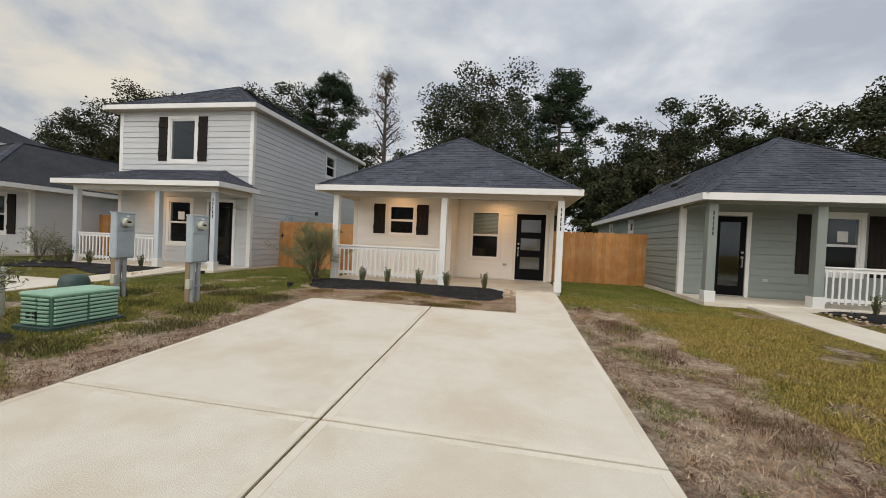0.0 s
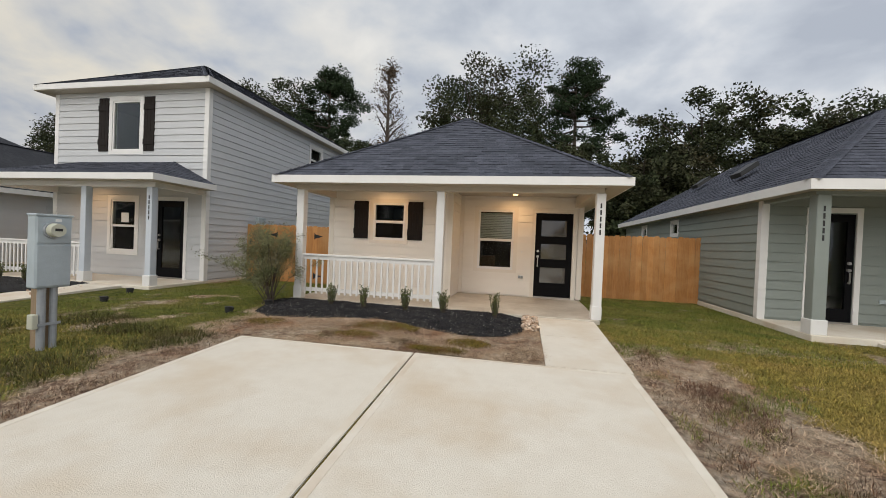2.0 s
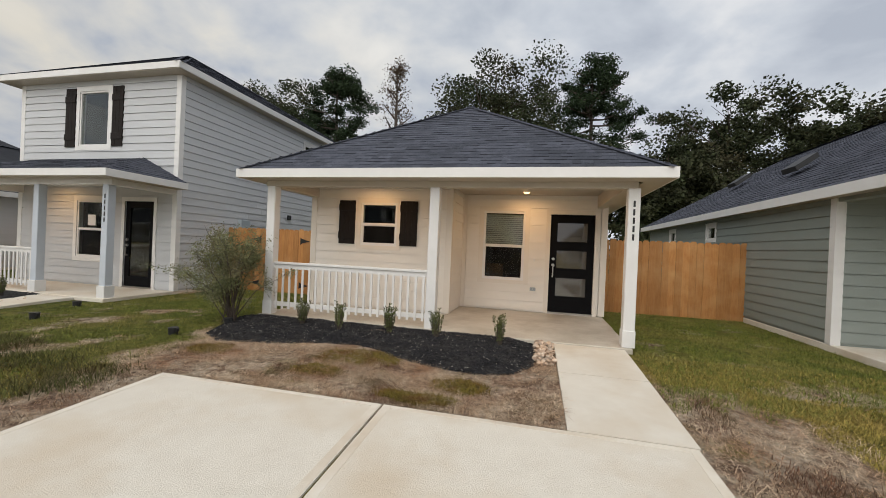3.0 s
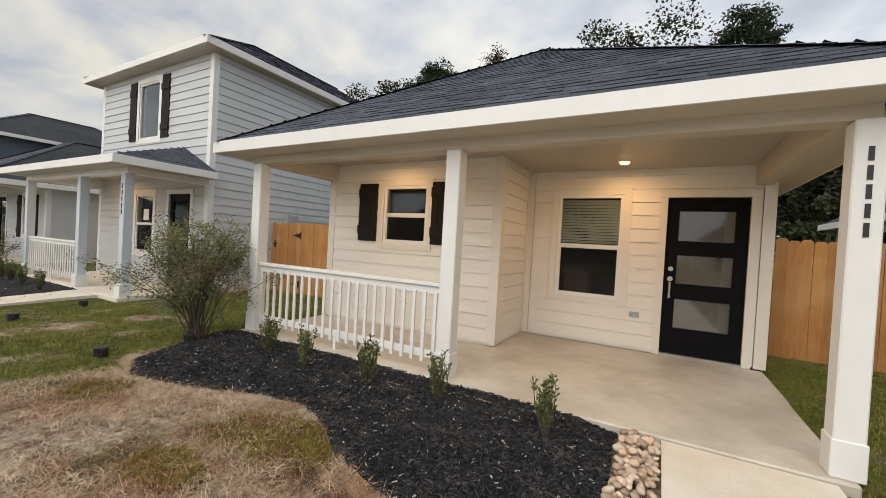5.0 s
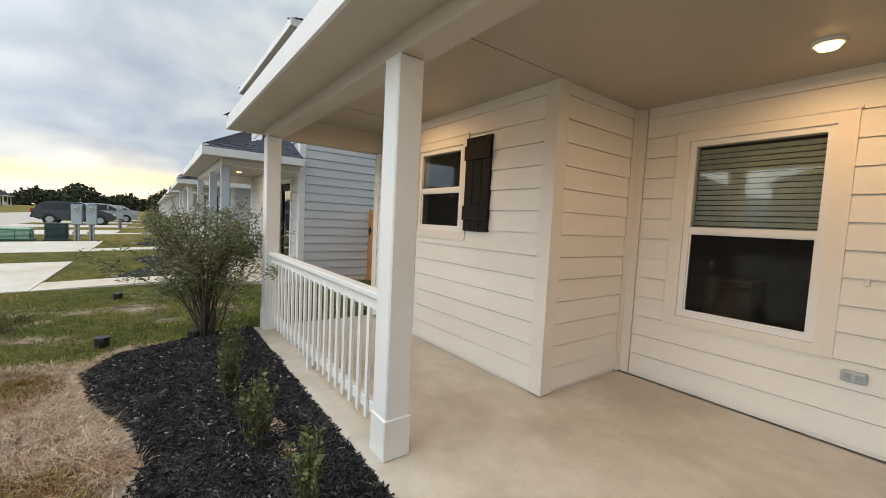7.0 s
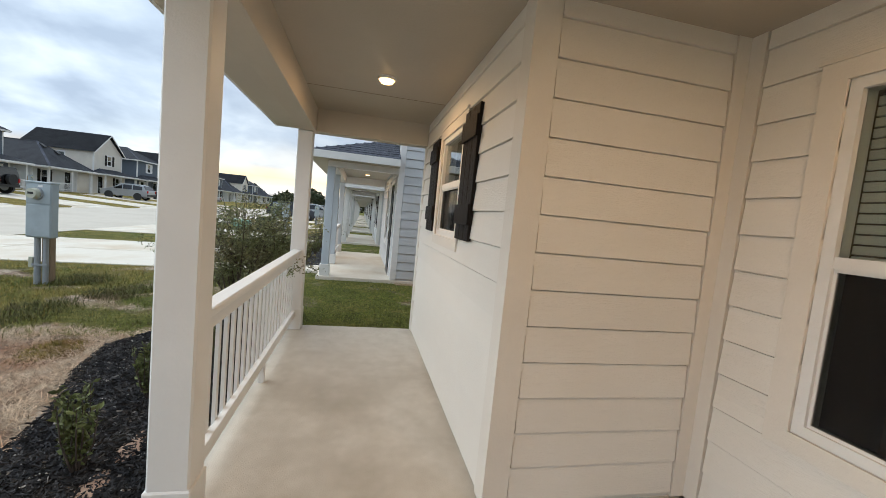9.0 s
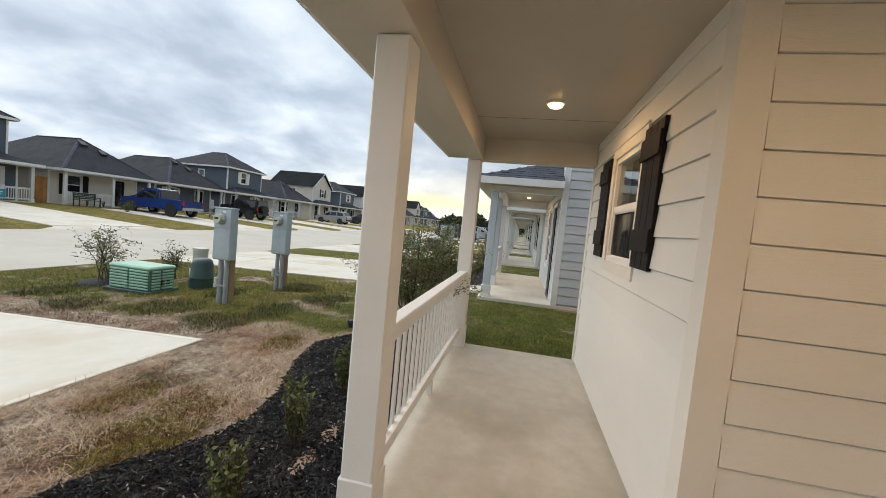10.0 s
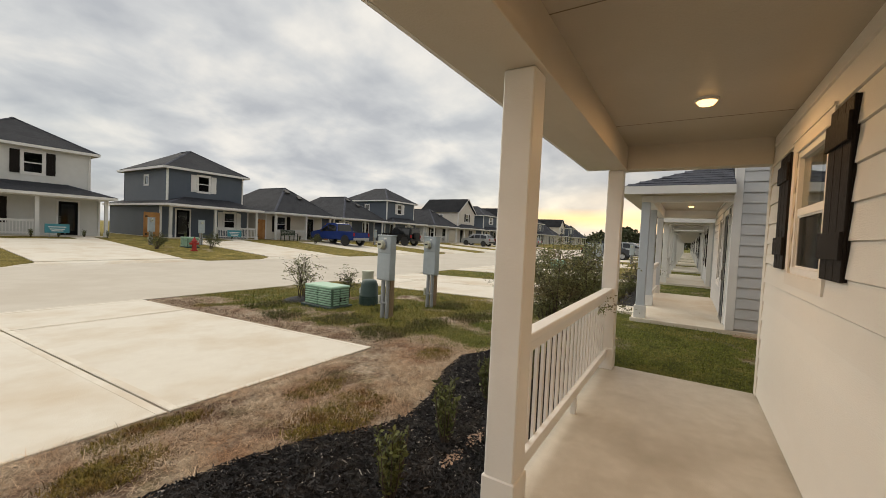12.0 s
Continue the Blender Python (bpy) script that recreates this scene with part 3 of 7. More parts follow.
def shingle_tabs(parent, o, u, s, span, vmax, name="shingle", objects=False, expo=0.142, cap=400):
    """Courses of tabs on a roof plane: o a point on the eave, u along the eave, s up the slope, span(v) the ends of a course."""
    o, u, s = Vector(o), Vector(u).normalized(), Vector(s).normalized()
    nrm = u.cross(s).normalized()
    if nrm.z < 0:
        nrm = -nrm
    rot = Matrix((u, s, nrm)).transposed().to_4x4()
    vs, fs = [], []
    count, k = 0, 0
    while k * expo < vmax:
        v = k * expo
        a, b = span(v + expo * 0.5)
        p = a - 0.3 * rng.random()
        while p < b:
            wdt = rng.choice((0.12, 0.16, 0.20, 0.26))
            q0, q1 = max(p, a), min(p + wdt, b)
            p += wdt
            if q1 - q0 < 0.03:
                continue
            th = rng.choice((0.005, 0.008, 0.011))
            drop = rng.choice((0.0, 0.0, 0.012))
            if objects and count < cap:
                key = ("tab", round(q1 - q0, 2), th)
                if key not in plank_cache:
                    bm = B()
                    L = round(q1 - q0, 2)
                    pts = [(0, 0, 0), (L, 0, 0), (L, expo * 1.1, 0), (0, expo * 1.1, 0), (0.003, 0, th), (L - 0.003, 0, th), (L, expo * 1.1, 0.002), (0, expo * 1.1, 0.002)]
                    w = [bm.verts.new(c) for c in pts]
                    for f in ((4, 5, 6, 7), (0, 1, 5, 4), (1, 2, 6, 5), (3, 0, 4, 7), (0, 3, 2, 1)):
                        bm.faces.new([w[i] for i in f])
                    plank_cache[key] = mesh_of(bm, name, SHINGLE)
                    # butt face coloured dark in place of the course shadow
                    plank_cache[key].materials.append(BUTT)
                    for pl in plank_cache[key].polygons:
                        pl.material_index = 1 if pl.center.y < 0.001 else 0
                ob = new(name, plank_cache[key])
                ob.matrix_basis = XF[0] @ Matrix.Translation(o + u * q0 + s * (v - drop) + nrm * 0.004) @ rot
                hang(ob, parent)
                count += 1
            else:
                i = len(vs)
                c0 = o + u * q0 + s * (v - drop) + nrm * 0.004
                c1 = o + u * (q1 - 0.004) + s * (v - drop) + nrm * 0.004
                t = s * (expo * 1.1)
                vs += [c0, c1, c1 + t, c0 + t, c0 + nrm * th, c1 + nrm * th]
                fs += [(i + 4, i + 5, i + 2, i + 3), (i, i + 1, i + 5, i + 4), (i + 1, i + 2, i + 5), (i, i + 4, i + 3)]
        k += 1
    if vs:
        me = bpy.data.meshes.new(name + "s")
        me.from_pydata(vs, [], fs)
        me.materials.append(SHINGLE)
        # same painted course shadow on the joined tabs
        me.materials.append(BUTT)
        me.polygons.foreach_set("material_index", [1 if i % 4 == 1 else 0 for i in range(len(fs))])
        ob = new("shingle_field", me)
        ob.matrix_basis = XF[0]
        hang(ob, parent)
        tagged(ob, "charcoal asphalt shingles in uneven courses", kind="stuff")


def hip_roof(house, x0, x1, y0, y1, ze, slope, fascia_mat, soffit_z, back="hip", fascia=0.155, detail=(), objects=False, sf=0.325, ss=0.32, cap=300, soffit_mat=None):
    """Eaves rectangle x0..x1, y0..y1 at height ze; ridge along y. detail: which faces get tabs (front, left, right)."""
    hw = (x1 - x0) / 2
    xc, zr = (x0 + x1) / 2, ze + hw * slope
    ya, yb = y0 + hw, (y1 - hw if back == "hip" else y1)
    if yb < ya:
        ya = yb = (y0 + y1) / 2
        zr = ze + (ya - y0) * slope
    A, Bb, C, D, P, Q = (x0, y0, ze), (x1, y0, ze), (x1, y1, ze), (x0, y1, ze), (xc, ya, zr), (xc, yb, zr)
    bm = B()
    vv = [bm.verts.new(c) for c in (A, Bb, C, D, P, Q)]
    for f in ((0, 1, 4), (1, 2, 5, 4), (2, 3, 5), (3, 0, 4, 5)):
        bm.faces.new([vv[i] for i in f])
    roof = part("roof", bm, DECK, house, "charcoal asphalt shingle hip roof")
    t = 0.022
    for q in ((x0 - t, x1 + t, y0 - t, y0), (x0 - t, x1 + t, y1, y1 + t), (x0 - t, x0, y0, y1), (x1, x1 + t, y0, y1)):
        bm = B()
        box(bm, *q, ze - fascia, ze + 0.004)
        part("fascia", bm, fascia_mat, roof, "white painted fascia board")
    # undersides take the shade-darkened paint
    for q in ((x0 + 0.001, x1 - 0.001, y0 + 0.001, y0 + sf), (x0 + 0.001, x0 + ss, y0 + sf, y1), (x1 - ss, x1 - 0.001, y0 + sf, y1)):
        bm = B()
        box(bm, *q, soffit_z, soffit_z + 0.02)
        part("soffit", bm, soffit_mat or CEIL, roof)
    run = hw if ya - y0 >= hw - 1e-6 else ya - y0
    sl = run * math.sqrt(1 + slope * slope)
    cs = 1 / math.sqrt(1 + slope * slope)
    if "front" in detail:
        shingle_tabs(roof, A, (1, 0, 0), (0, 1, slope), lambda v: (v * cs * hw / run, (x1 - x0) - v * cs * hw / run), sl, objects=objects, cap=cap)
    if "right" in detail:
        shingle_tabs(roof, Bb, (0, 1, 0), (-1, 0, slope), lambda v: (v * cs, (y1 - y0) - (v * cs if back == "hip" else 0)), hw * math.sqrt(1 + slope * slope))
    if "left" in detail:
        shingle_tabs(roof, A, (0, 1, 0), (1, 0, slope), lambda v: (v * cs, (y1 - y0) - (v * cs if back == "hip" else 0)), hw * math.sqrt(1 + slope * slope))
    # hip and ridge caps
    bm = B()
    for p, q in ((A, P), (Bb, P), (P, Q)):
        p, q = Vector(p), Vector(q)
        L = (q - p).length
        if L < 0.05:
            continue
        d = (q - p).normalized()
        sd = d.cross(Vector((0, 0, 1))).normalized()
        k = 0.0
        while k < L - 0.02:
            a, b = p + d * k, p + d * min(k + 0.16, L)
            up0 = Vector((0, 0, 0.020))
            dn = Vector((0, 0, -0.012))
            e = [bm.verts.new(c) for c in (a + sd * 0.11 + dn, a + up0, a - sd * 0.11 + dn, b + sd * 0.11 + dn, b + up0 * 0.5, b - sd * 0.11 + dn)]
            bm.faces.new((e[0], e[1], e[4], e[3]))
            bm.faces.new((e[1], e[2], e[5], e[4]))
            k += 0.14
    part("ridge_cap", bm, SHINGLE, roof)
    return roof


def front_door(house, axis, c, a0, a1, z0, z1, n, trim_mat, handle_left=True, lites=3, glassmat=None, left=True, right=True, tw=0.09):
    f = facer(axis, c, n)
    bm = B()
    if left:
        f(bm, a0 - tw, a0, 0, 0.03, z0 - 0.03, z1 + tw)
    if right:
        f(bm, a1, a1 + tw, 0, 0.03, z0 - 0.03, z1 + tw)
    f(bm, a0 - tw * left, a1 + tw * right, 0, 0.034, z1, z1 + tw)
    part("door_casing", bm, trim_mat, house)
    bm = B()
    f(bm, a0, a1, -0.05, 0.045, z0 - 0.03, z0 + 0.004)
    part("threshold", bm, STEEL, house)
    h, m = z1 - z0, 0.125
    wd = a1 - a0
    g0, g1 = a0 + 0.16 * wd, a1 - 0.16 * wd
    rows = [(z0 + 0.168 * h, z0 + 0.352 * h), (z0 + 0.452 * h, z0 + 0.632 * h), (z0 + 0.724 * h, z0 + 0.914 * h)] if lites == 3 else [(z0 + 0.12 * h, z0 + 0.92 * h)]
    d = None
    for p, q, u, v in pieces(a0 + 0.004, a1 - 0.004, z0, z1 - 0.004, [(g0, g1, *r) for r in rows]):
        bm = B()
        f(bm, p, q, -0.055, -0.012, u, v)
        if d is None:
            d = part("door", bm, BLACK, house, "black painted front door with %s" % ("three glass lites" if lites == 3 else "a tall glass lite"))
        else:
            part("door_stile" if v - u > 1.0 else "door_rail", bm, BLACK, d)
    for u, v in rows:
        bm = B()
        f(bm, g0, g1, -0.038, -0.030, u, v)
        part("pane", bm, glassmat or FROST, d)
    hx = a0 + 0.075 if handle_left else a1 - 0.075
    bm = B()
    for zz, r, kind in ((z0 + 1.10, 0.030, "deadbolt"), (z0 + 0.97, 0.032, "thumb_latch")):
        bm = B()
        if axis == "x":
            cyl(bm, hx, zz, c + n * -0.012, c + n * 0.02, r, axis="y")
        else:
            cyl(bm, hx, zz, c + n * -0.012, c + n * 0.02, r, axis="x")
        part(kind, bm, STEEL, d)
    bm = B()
    f(bm, hx - 0.013, hx + 0.013, 0.02, 0.045, z0 + 0.74, z0 + 0.93, 0.006)
    f(bm, hx - 0.016, hx + 0.016, -0.012, 0.03, z0 + 0.72, z0 + 0.755, 0.004)
    part("door_handle", bm, STEEL, d, "satin nickel handle set")


def porch_light(x, y, z, watts=5.2):
    t = thing("porch_light", x, y, z - 0.03, "round flush porch ceiling light, lit warm", "ceiling light", "porch ceiling lights")
    bm = B()
    cyl(bm, x, y, z - 0.018, z, 0.070, 0.076, 28)
    part("trim_ring", bm, WHITE, t, smooth=False)
    bm = B()
    cyl(bm, x, y, z - 0.040, z - 0.0185, 0.046, 0.062, 28)
    part("lens", bm, LENS, t, "glowing warm lens")
    lamp = new("bulb", bpy.data.lights.new("bulb", "AREA"))
    lamp.data.shape, lamp.data.size, lamp.data.energy, lamp.data.color = "DISK", 0.09, watts, (1.0, 0.58, 0.26)
    lamp.data.spread = radians(180)
    lamp.matrix_basis = XF[0] @ pose(x, y, z - 0.044)
    hang(lamp, t)
    return t


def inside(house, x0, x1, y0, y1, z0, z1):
    """Room behind the windows, dimness put into its wall colour, open towards the front wall."""
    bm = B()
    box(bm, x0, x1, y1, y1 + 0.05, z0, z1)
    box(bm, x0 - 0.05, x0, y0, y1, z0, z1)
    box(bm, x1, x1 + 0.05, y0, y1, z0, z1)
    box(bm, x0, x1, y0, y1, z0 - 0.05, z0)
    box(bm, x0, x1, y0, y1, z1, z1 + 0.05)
    part("room", bm, ROOM, house, "room shell, walls coloured dark to look unlit")


# ---- ground ----
GY = [-400, -19, -8.2, -7.6, -7.5, 1.2, 1.3, 1.6, 3.4, 7.8, 10, 400]
GZ = [0.27, 0.27, -0.22, -0.27, -0.34, -0.34, -0.29, -0.27, -0.23, -0.13, -0.075, -0.06]


def zg(y):
    return float(np.interp(y, GY, GZ))


def dryness(x, y):
    """How much of the turf is bare, 0 to 1."""
    d = 0.12
    if 1.2 < y < 10.6:
        if x < -1.6:
            d = max(d, 0.78 - 0.75 * max(0.0, -2.35 - x))
            if -6.2 < x:
                d = max(d, 0.22)
        if x > 2.6:
            edge = 3.62 + 0.09 * (8.0 - y) + 0.35 * noise.noise(Vector((y * 0.8, 7.7, 0.4)))
            d = max(d, 0.86 - 1.5 * max(0.0, x - edge)) if y < 9.2 else max(d, 0.55 - 0.5 * (y - 9.2))
        if -2.7 < x < 2.0 and y > 7.4:
            d = max(d, 0.72)
    d += 0.34 * noise.noise(Vector((x * 0.8, y * 0.8, 3.1))) + 0.48 * noise.noise(Vector((x * 2.0, y * 2.0, 5.7)))
    return max(0.0, min(1.0, d))


def lushness(x, y):
    """Greener turf between the houses and west of the driveway, 0 to 1."""
    k = 0.65 if -20 < x < -2.3 and 1.3 < y < 40 else 0.0
    if 9.5 < y < 40:
        k += min(0.8, (y - 9.5) * 0.7)
    k += 0.5 * noise.noise(Vector((x * 0.7, y * 0.7, 12.3)))
    return max(0.0, min(1.0, k))


gx = np.unique(np.concatenate([np.linspace(-400, -40, 10), np.linspace(-40, -10, 31), np.linspace(-10, 12, 177), np.linspace(12, 40, 15), np.linspace(40, 400, 10)]))
gy = np.unique(np.concatenate([np.linspace(-400, -40, 8), np.linspace(-40, -1, 40), np.array(GY[2:8]), np.linspace(0, 16, 121), np.linspace(16, 60, 20), np.linspace(60, 400, 8)]))
gv = [(x, y, zg(y) + (0.007 * noise.noise(Vector((x * 0.9, y * 0.9, 0))) if 1.7 < y < 30 else 0)) for y in gy for x in gx]
nx = len(gx)
gf = [(j * nx + i, j * nx + i + 1, (j + 1) * nx + i + 1, (j + 1) * nx + i) for j in range(len(gy) - 1) for i in range(nx - 1)]
gm = bpy.data.meshes.new("ground")
gm.from_pydata(gv, [], gf)
gm.materials.append(GROUND)
att = gm.attributes.new("dry", "FLOAT", "POINT")
for i, v in enumerate(gv):
    att.data[i].value = dryness(v[0], v[1])
att = gm.attributes.new("lush", "FLOAT", "POINT")
for i, v in enumerate(gv):
    att.data[i].value = lushness(v[0], v[1])
for p in gm.polygons:
    p.use_smooth = True
tagged(new("ground", gm), "patchy lawn of green turf, straw and bare clay", "ground", kind="structure")


def strip(bm, x0, x1, y0, y1, lift=0.016, thick=0.14, k0=0.0, k1=0.0, s0=0.0, s1=0.0, rise=0.0):
    """A slab that follows the ground between two places in y; s0, s1: how its ends run askew."""
    ys = sorted({y0, y1, *[v for v in GY if y0 < v < y1]})
    for a, b in zip(ys, ys[1:]):
        q = [(x0 + k0 * (a - 7.78), a), (x1 + k1 * (a - 7.78), a), (x1 + k1 * (b - 7.78), b), (x0 + k0 * (b - 7.78), b)]
        q = [(x, y + (x - 0.48) * (s0 if y == y0 else s1 if y == y1 else 0.0)) for x, y in q]
        top = [bm.verts.new((x, y, zg(y) + lift + rise * max(0.0, y - 7.8))) for x, y in q]
        bot = [bm.verts.new(v.co - Vector((0, 0, thick))) for v in top]
        bm.faces.new(top)
        for i in range(4):
            j = (i + 1) % 4
            bm.faces.new((top[i], bot[i], bot[j], top[j]))
    return bm


# road, with a low kerb along each side
bm = B()
box(bm, -260, 120, -7.5, 1.2, -0.5, -0.318)
road = tagged(part("road", bm, ROADM), "pale concrete street with fine stains", "road", kind="structure")
bm = B()
for yk, sgn in ((1.2, 1), (-7.5, -1)):
    for x in np.arange(-120, 60, 6.0):
        q = [(0, -0.322), (0.10, -0.285), (0.22, -0.262), (0.34, -0.262), (0.34, -0.4), (0, -0.4)]
        a = [bm.verts.new((x, yk + sgn * p[0], p[1])) for p in q]
        b = [bm.verts.new((x + 5.985, yk + sgn * p[0], p[1])) for p in q]
        for i in range(6):
            j = (i + 1) % 6
            bm.faces.new((a[i], a[j], b[j], b[i]))
        bm.faces.new(a)
        bm.faces.new(b[::-1])
tagged(part("kerb", bm, ROADM), "low rolled concrete kerb along the street", "kerb", kind="structure")

JY = 3.31           # cross joint of the driveway


def flare(bm, x0, x1, y0, y1, w, lift=0.016):
    """Driveway apron that widens towards the street."""
    d = 1 if y1 > y0 else -1
    n = 6
    for i in range(n):
        ya, yb = y0 + (y1 - y0) * i / n, y0 + (y1 - y0) * (i + 1) / n
        wa, wb = w * ((n - i) / n) ** 2, w * ((n - i - 1) / n) ** 2
        top = [bm.verts.new(c) for c in ((x0 - wa, ya, zg(ya) + lift), (x1 + wa, ya, zg(ya) + lift), (x1 + wb, yb, zg(yb) + lift), (x0 - wb, yb, zg(yb) + lift))]
        bot = [bm.verts.new(v.co - Vector((0, 0, 0.2))) for v in top]
        bm.faces.new(top if d > 0 else top[::-1])
        for k in range(4):
            j = (k + 1) % 4
            bm.faces.new((top[k], bot[k], bot[j], top[j]))


def driveway(x0, x1, xm, ye, xw0, xw1, yw, label, kl=0.0, km=0.0, kr=0.0, skew=0.0):
    d = tagged(new("driveway"), label, "driveway", "driveways", kind="structure")
    for a, b, ka, kb in ((x0, xm - 0.011, kl, km), (xm + 0.011, x1, km, kr)):
        for c, e, sa, sb in ((1.62, JY - 0.010, 0.0, skew), (JY + 0.010, ye, skew, 0.0)):
            s = part("slab", strip(B(), a, b, c, e, 0.016, 0.14, ka, kb, sa, sb), CONC, d)
            bm = B()
            strip(bm, a + 0.01, a + 0.07, c + 0.01, e - 0.01, 0.0182, 0.01, ka, ka, sa, sb)
            strip(bm, b - 0.07, b - 0.01, c + 0.01, e - 0.01, 0.0182, 0.01, kb, kb, sa, sb)
            strip(bm, a + 0.075, b - 0.075, c + 0.01, c + 0.06, 0.0182, 0.01, ka, kb, sa, sa)
            strip(bm, a + 0.075, b - 0.075, e - 0.06, e - 0.01, 0.0182, 0.01, ka, kb, sb, sb)
            part("edge_band", bm, CONC_EDGE, s, "smoother trowelled edge band")
    bm = B()
    flare(bm, x0 + kl * -6.2, x1, 1.08, 1.605, 0.9)
    part("apron", bm, CONC, d)
    bm = B()
    strip(bm, x0 + 0.01, x1 - 0.01, 1.3, ye - 0.01, -0.004, 0.1, kl, kr)
    part("joint_bed", bm, JOINT, d)
    ym = ye + 0.015
    while ym < yw - 0.05:
        yn = min(ym + 1.35, yw)
        part("slab", strip(B(), xw0, xw1, ym, yn - 0.012, rise=0.0155), CONC, d)
        ym = yn
    return d


driveway(-2.02, 2.80, 0.355, 7.78, 1.89, 2.82, 10.36, "pale concrete driveway with joints and a walk to the porch", -0.038, -0.029, 0.008, -0.0208)

# ---- cream house ----
XF[0] = Matrix.Identity(4)
PW, RW, FY, PY = 11.87, 13.03, 10.125, 10.515


def cream_house():
    h = thing("cream_house", 0, 12, 0, "single-storey cream house with porch and dark hip roof", "house", "houses on the street")
    # porch slab
    bm = B()
    box(bm, -2.99, 2.93, 10.36, 13.0, -0.3, 0.0, 0.012)
    part("porch_slab", bm, PORCH, h, "smooth tan concrete porch floor")
    bm = B()
    box(bm, -2.95, 2.95, 11.9, 22, -0.3, -0.02)
    part("foundation", bm, PORCH, h)
    sw = (-1.862, -1.088, 1.245, 2.10)
    wall(h, "x", PW, -2.95, 0.0, 0.0, 2.46, -1, [sw], CREAM, zs=0.03, inset=0.10, label="cream lap siding wall")
    rw, dr = (0.47, 1.345, 0.640, 2.10), (1.865, 2.735, 0.0, 2.055)
    wall(h, "y", 0.0, PW, RW, 0.0, 2.46, 1, [], CREAM, zs=0.03, inset=0.108)
    wall(h, "x", RW, 0.0, 2.95, 0.0, 2.46, -1, [rw, dr], CREAM, zs=0.03, inset=0.108)
    wall(h, "y", 2.95, RW, 22, 0.0, 2.46, 1, [], CREAM, mode="joined", zs=0.03)
    wall(h, "y", -2.95, PW, 22, 0.0, 2.46, -1, [], CREAM, mode="joined", zs=0.03)
    wall(h, "x", 22, -2.95, 2.95, 0.0, 2.46, 1, [], CREAM, mode="none")
    # corner boards
    for x0, x1, y0, y1 in ((-0.10, 0.022, PW - 0.022, PW + 0.106), (-2.972, -2.85, PW - 0.022, PW + 0.10), (0.0, 0.10, RW - 0.022, RW - 0.0), (0.0, 0.022, RW - 0.1, RW - 0.022), (2.85, 2.972, RW - 0.022, RW + 0.10)):
        bm = B()
        box(bm, x0, x1, y0, y1, 0.012, 2.44)
        part("corner_board", bm, CREAM_DARK, h)
    window(h, "x", PW, *sw, -1, CREAM_DARK, trim=0.082)
    window(h, "x", RW, *rw, -1, CREAM_DARK, trim=0.098, blind=True, trim_z=0.078)
    for a, b in ((-2.33, -1.98), (-1.02, -0.67)):
        shutter(h, "x", PW, a, b, 1.262, 2.138, -1, SHUT)
    front_door(h, "x", RW, *dr[:2], 0.03, 2.055, -1, CREAM_DARK)
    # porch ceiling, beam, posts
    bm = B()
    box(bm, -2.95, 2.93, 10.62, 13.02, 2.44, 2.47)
    part("porch_ceiling", bm, CEIL, h, "cream porch ceiling panels, paint darkened for shade")
    bm = B()
    box(bm, -1.955, -1.949, 10.6, 11.85, 2.4385, 2.4405)
    part("ceiling_joint", bm, JOINT, h)
    bm = B()
    box(bm, 0.04, 0.046, 10.6, 11.85, 2.4385, 2.4405)
    part("ceiling_joint", bm, JOINT, h)
    # beams share the soffit's darkened cream, shade included
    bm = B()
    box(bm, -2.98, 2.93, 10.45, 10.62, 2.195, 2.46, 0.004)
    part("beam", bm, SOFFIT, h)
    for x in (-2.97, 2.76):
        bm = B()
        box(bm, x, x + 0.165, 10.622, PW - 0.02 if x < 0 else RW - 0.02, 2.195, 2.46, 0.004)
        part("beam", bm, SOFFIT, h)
    for x, py in ((-2.875, PY), (0.03, PY), (2.875, 10.49)):
        post(h, x, py, 0.0, 2.195, WHITE)
    bars(h, 2.875, 10.49 - 0.078, 1.98, BLKP)
    railing(h, -2.80, -0.04, PY, 0.0, WHITE)
    # weatherproof outlet and doorbell
    bm = B()
    box(bm, 1.49, 1.61, RW - 0.055, RW - 0.012, 0.445, 0.515, 0.008)
    o = part("outlet_cover", bm, METER, h, "grey weatherproof outlet cover")
    for k in (-0.028, 0.028):
        bm = B()
        box(bm, 1.55 + k - 0.016, 1.55 + k + 0.016, RW - 0.060, RW - 0.055, 0.462, 0.50, 0.003)
        part("outlet", bm, CONDUIT, o)
    bm = B()
    box(bm, 1.545, 1.57, RW - 0.028, RW - 0.012, 1.06, 1.12, 0.004)
    part("doorbell", bm, WHITE, h)
    hip_roof(h, -3.29, 3.30, FY, 22.4, 2.425, 0.63, WHITE, 2.288, fascia=0.138, detail=("front", "left", "right"), objects=True, soffit_mat=SOFFIT)
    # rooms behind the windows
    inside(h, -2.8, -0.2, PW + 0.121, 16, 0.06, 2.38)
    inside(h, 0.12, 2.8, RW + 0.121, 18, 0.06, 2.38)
    bm = B()
    box(bm, 0.5, 0.85, 13.5, 13.9, 0.06, 0.95)
    part("carton", bm, CARTON, h, "brown cardboard carton behind the window")
    return h


cream_house()
for x, y in ((1.36, 12.45), (-1.48, 11.28), (1.37, 11.28)):
    porch_light(x, y, 2.44)


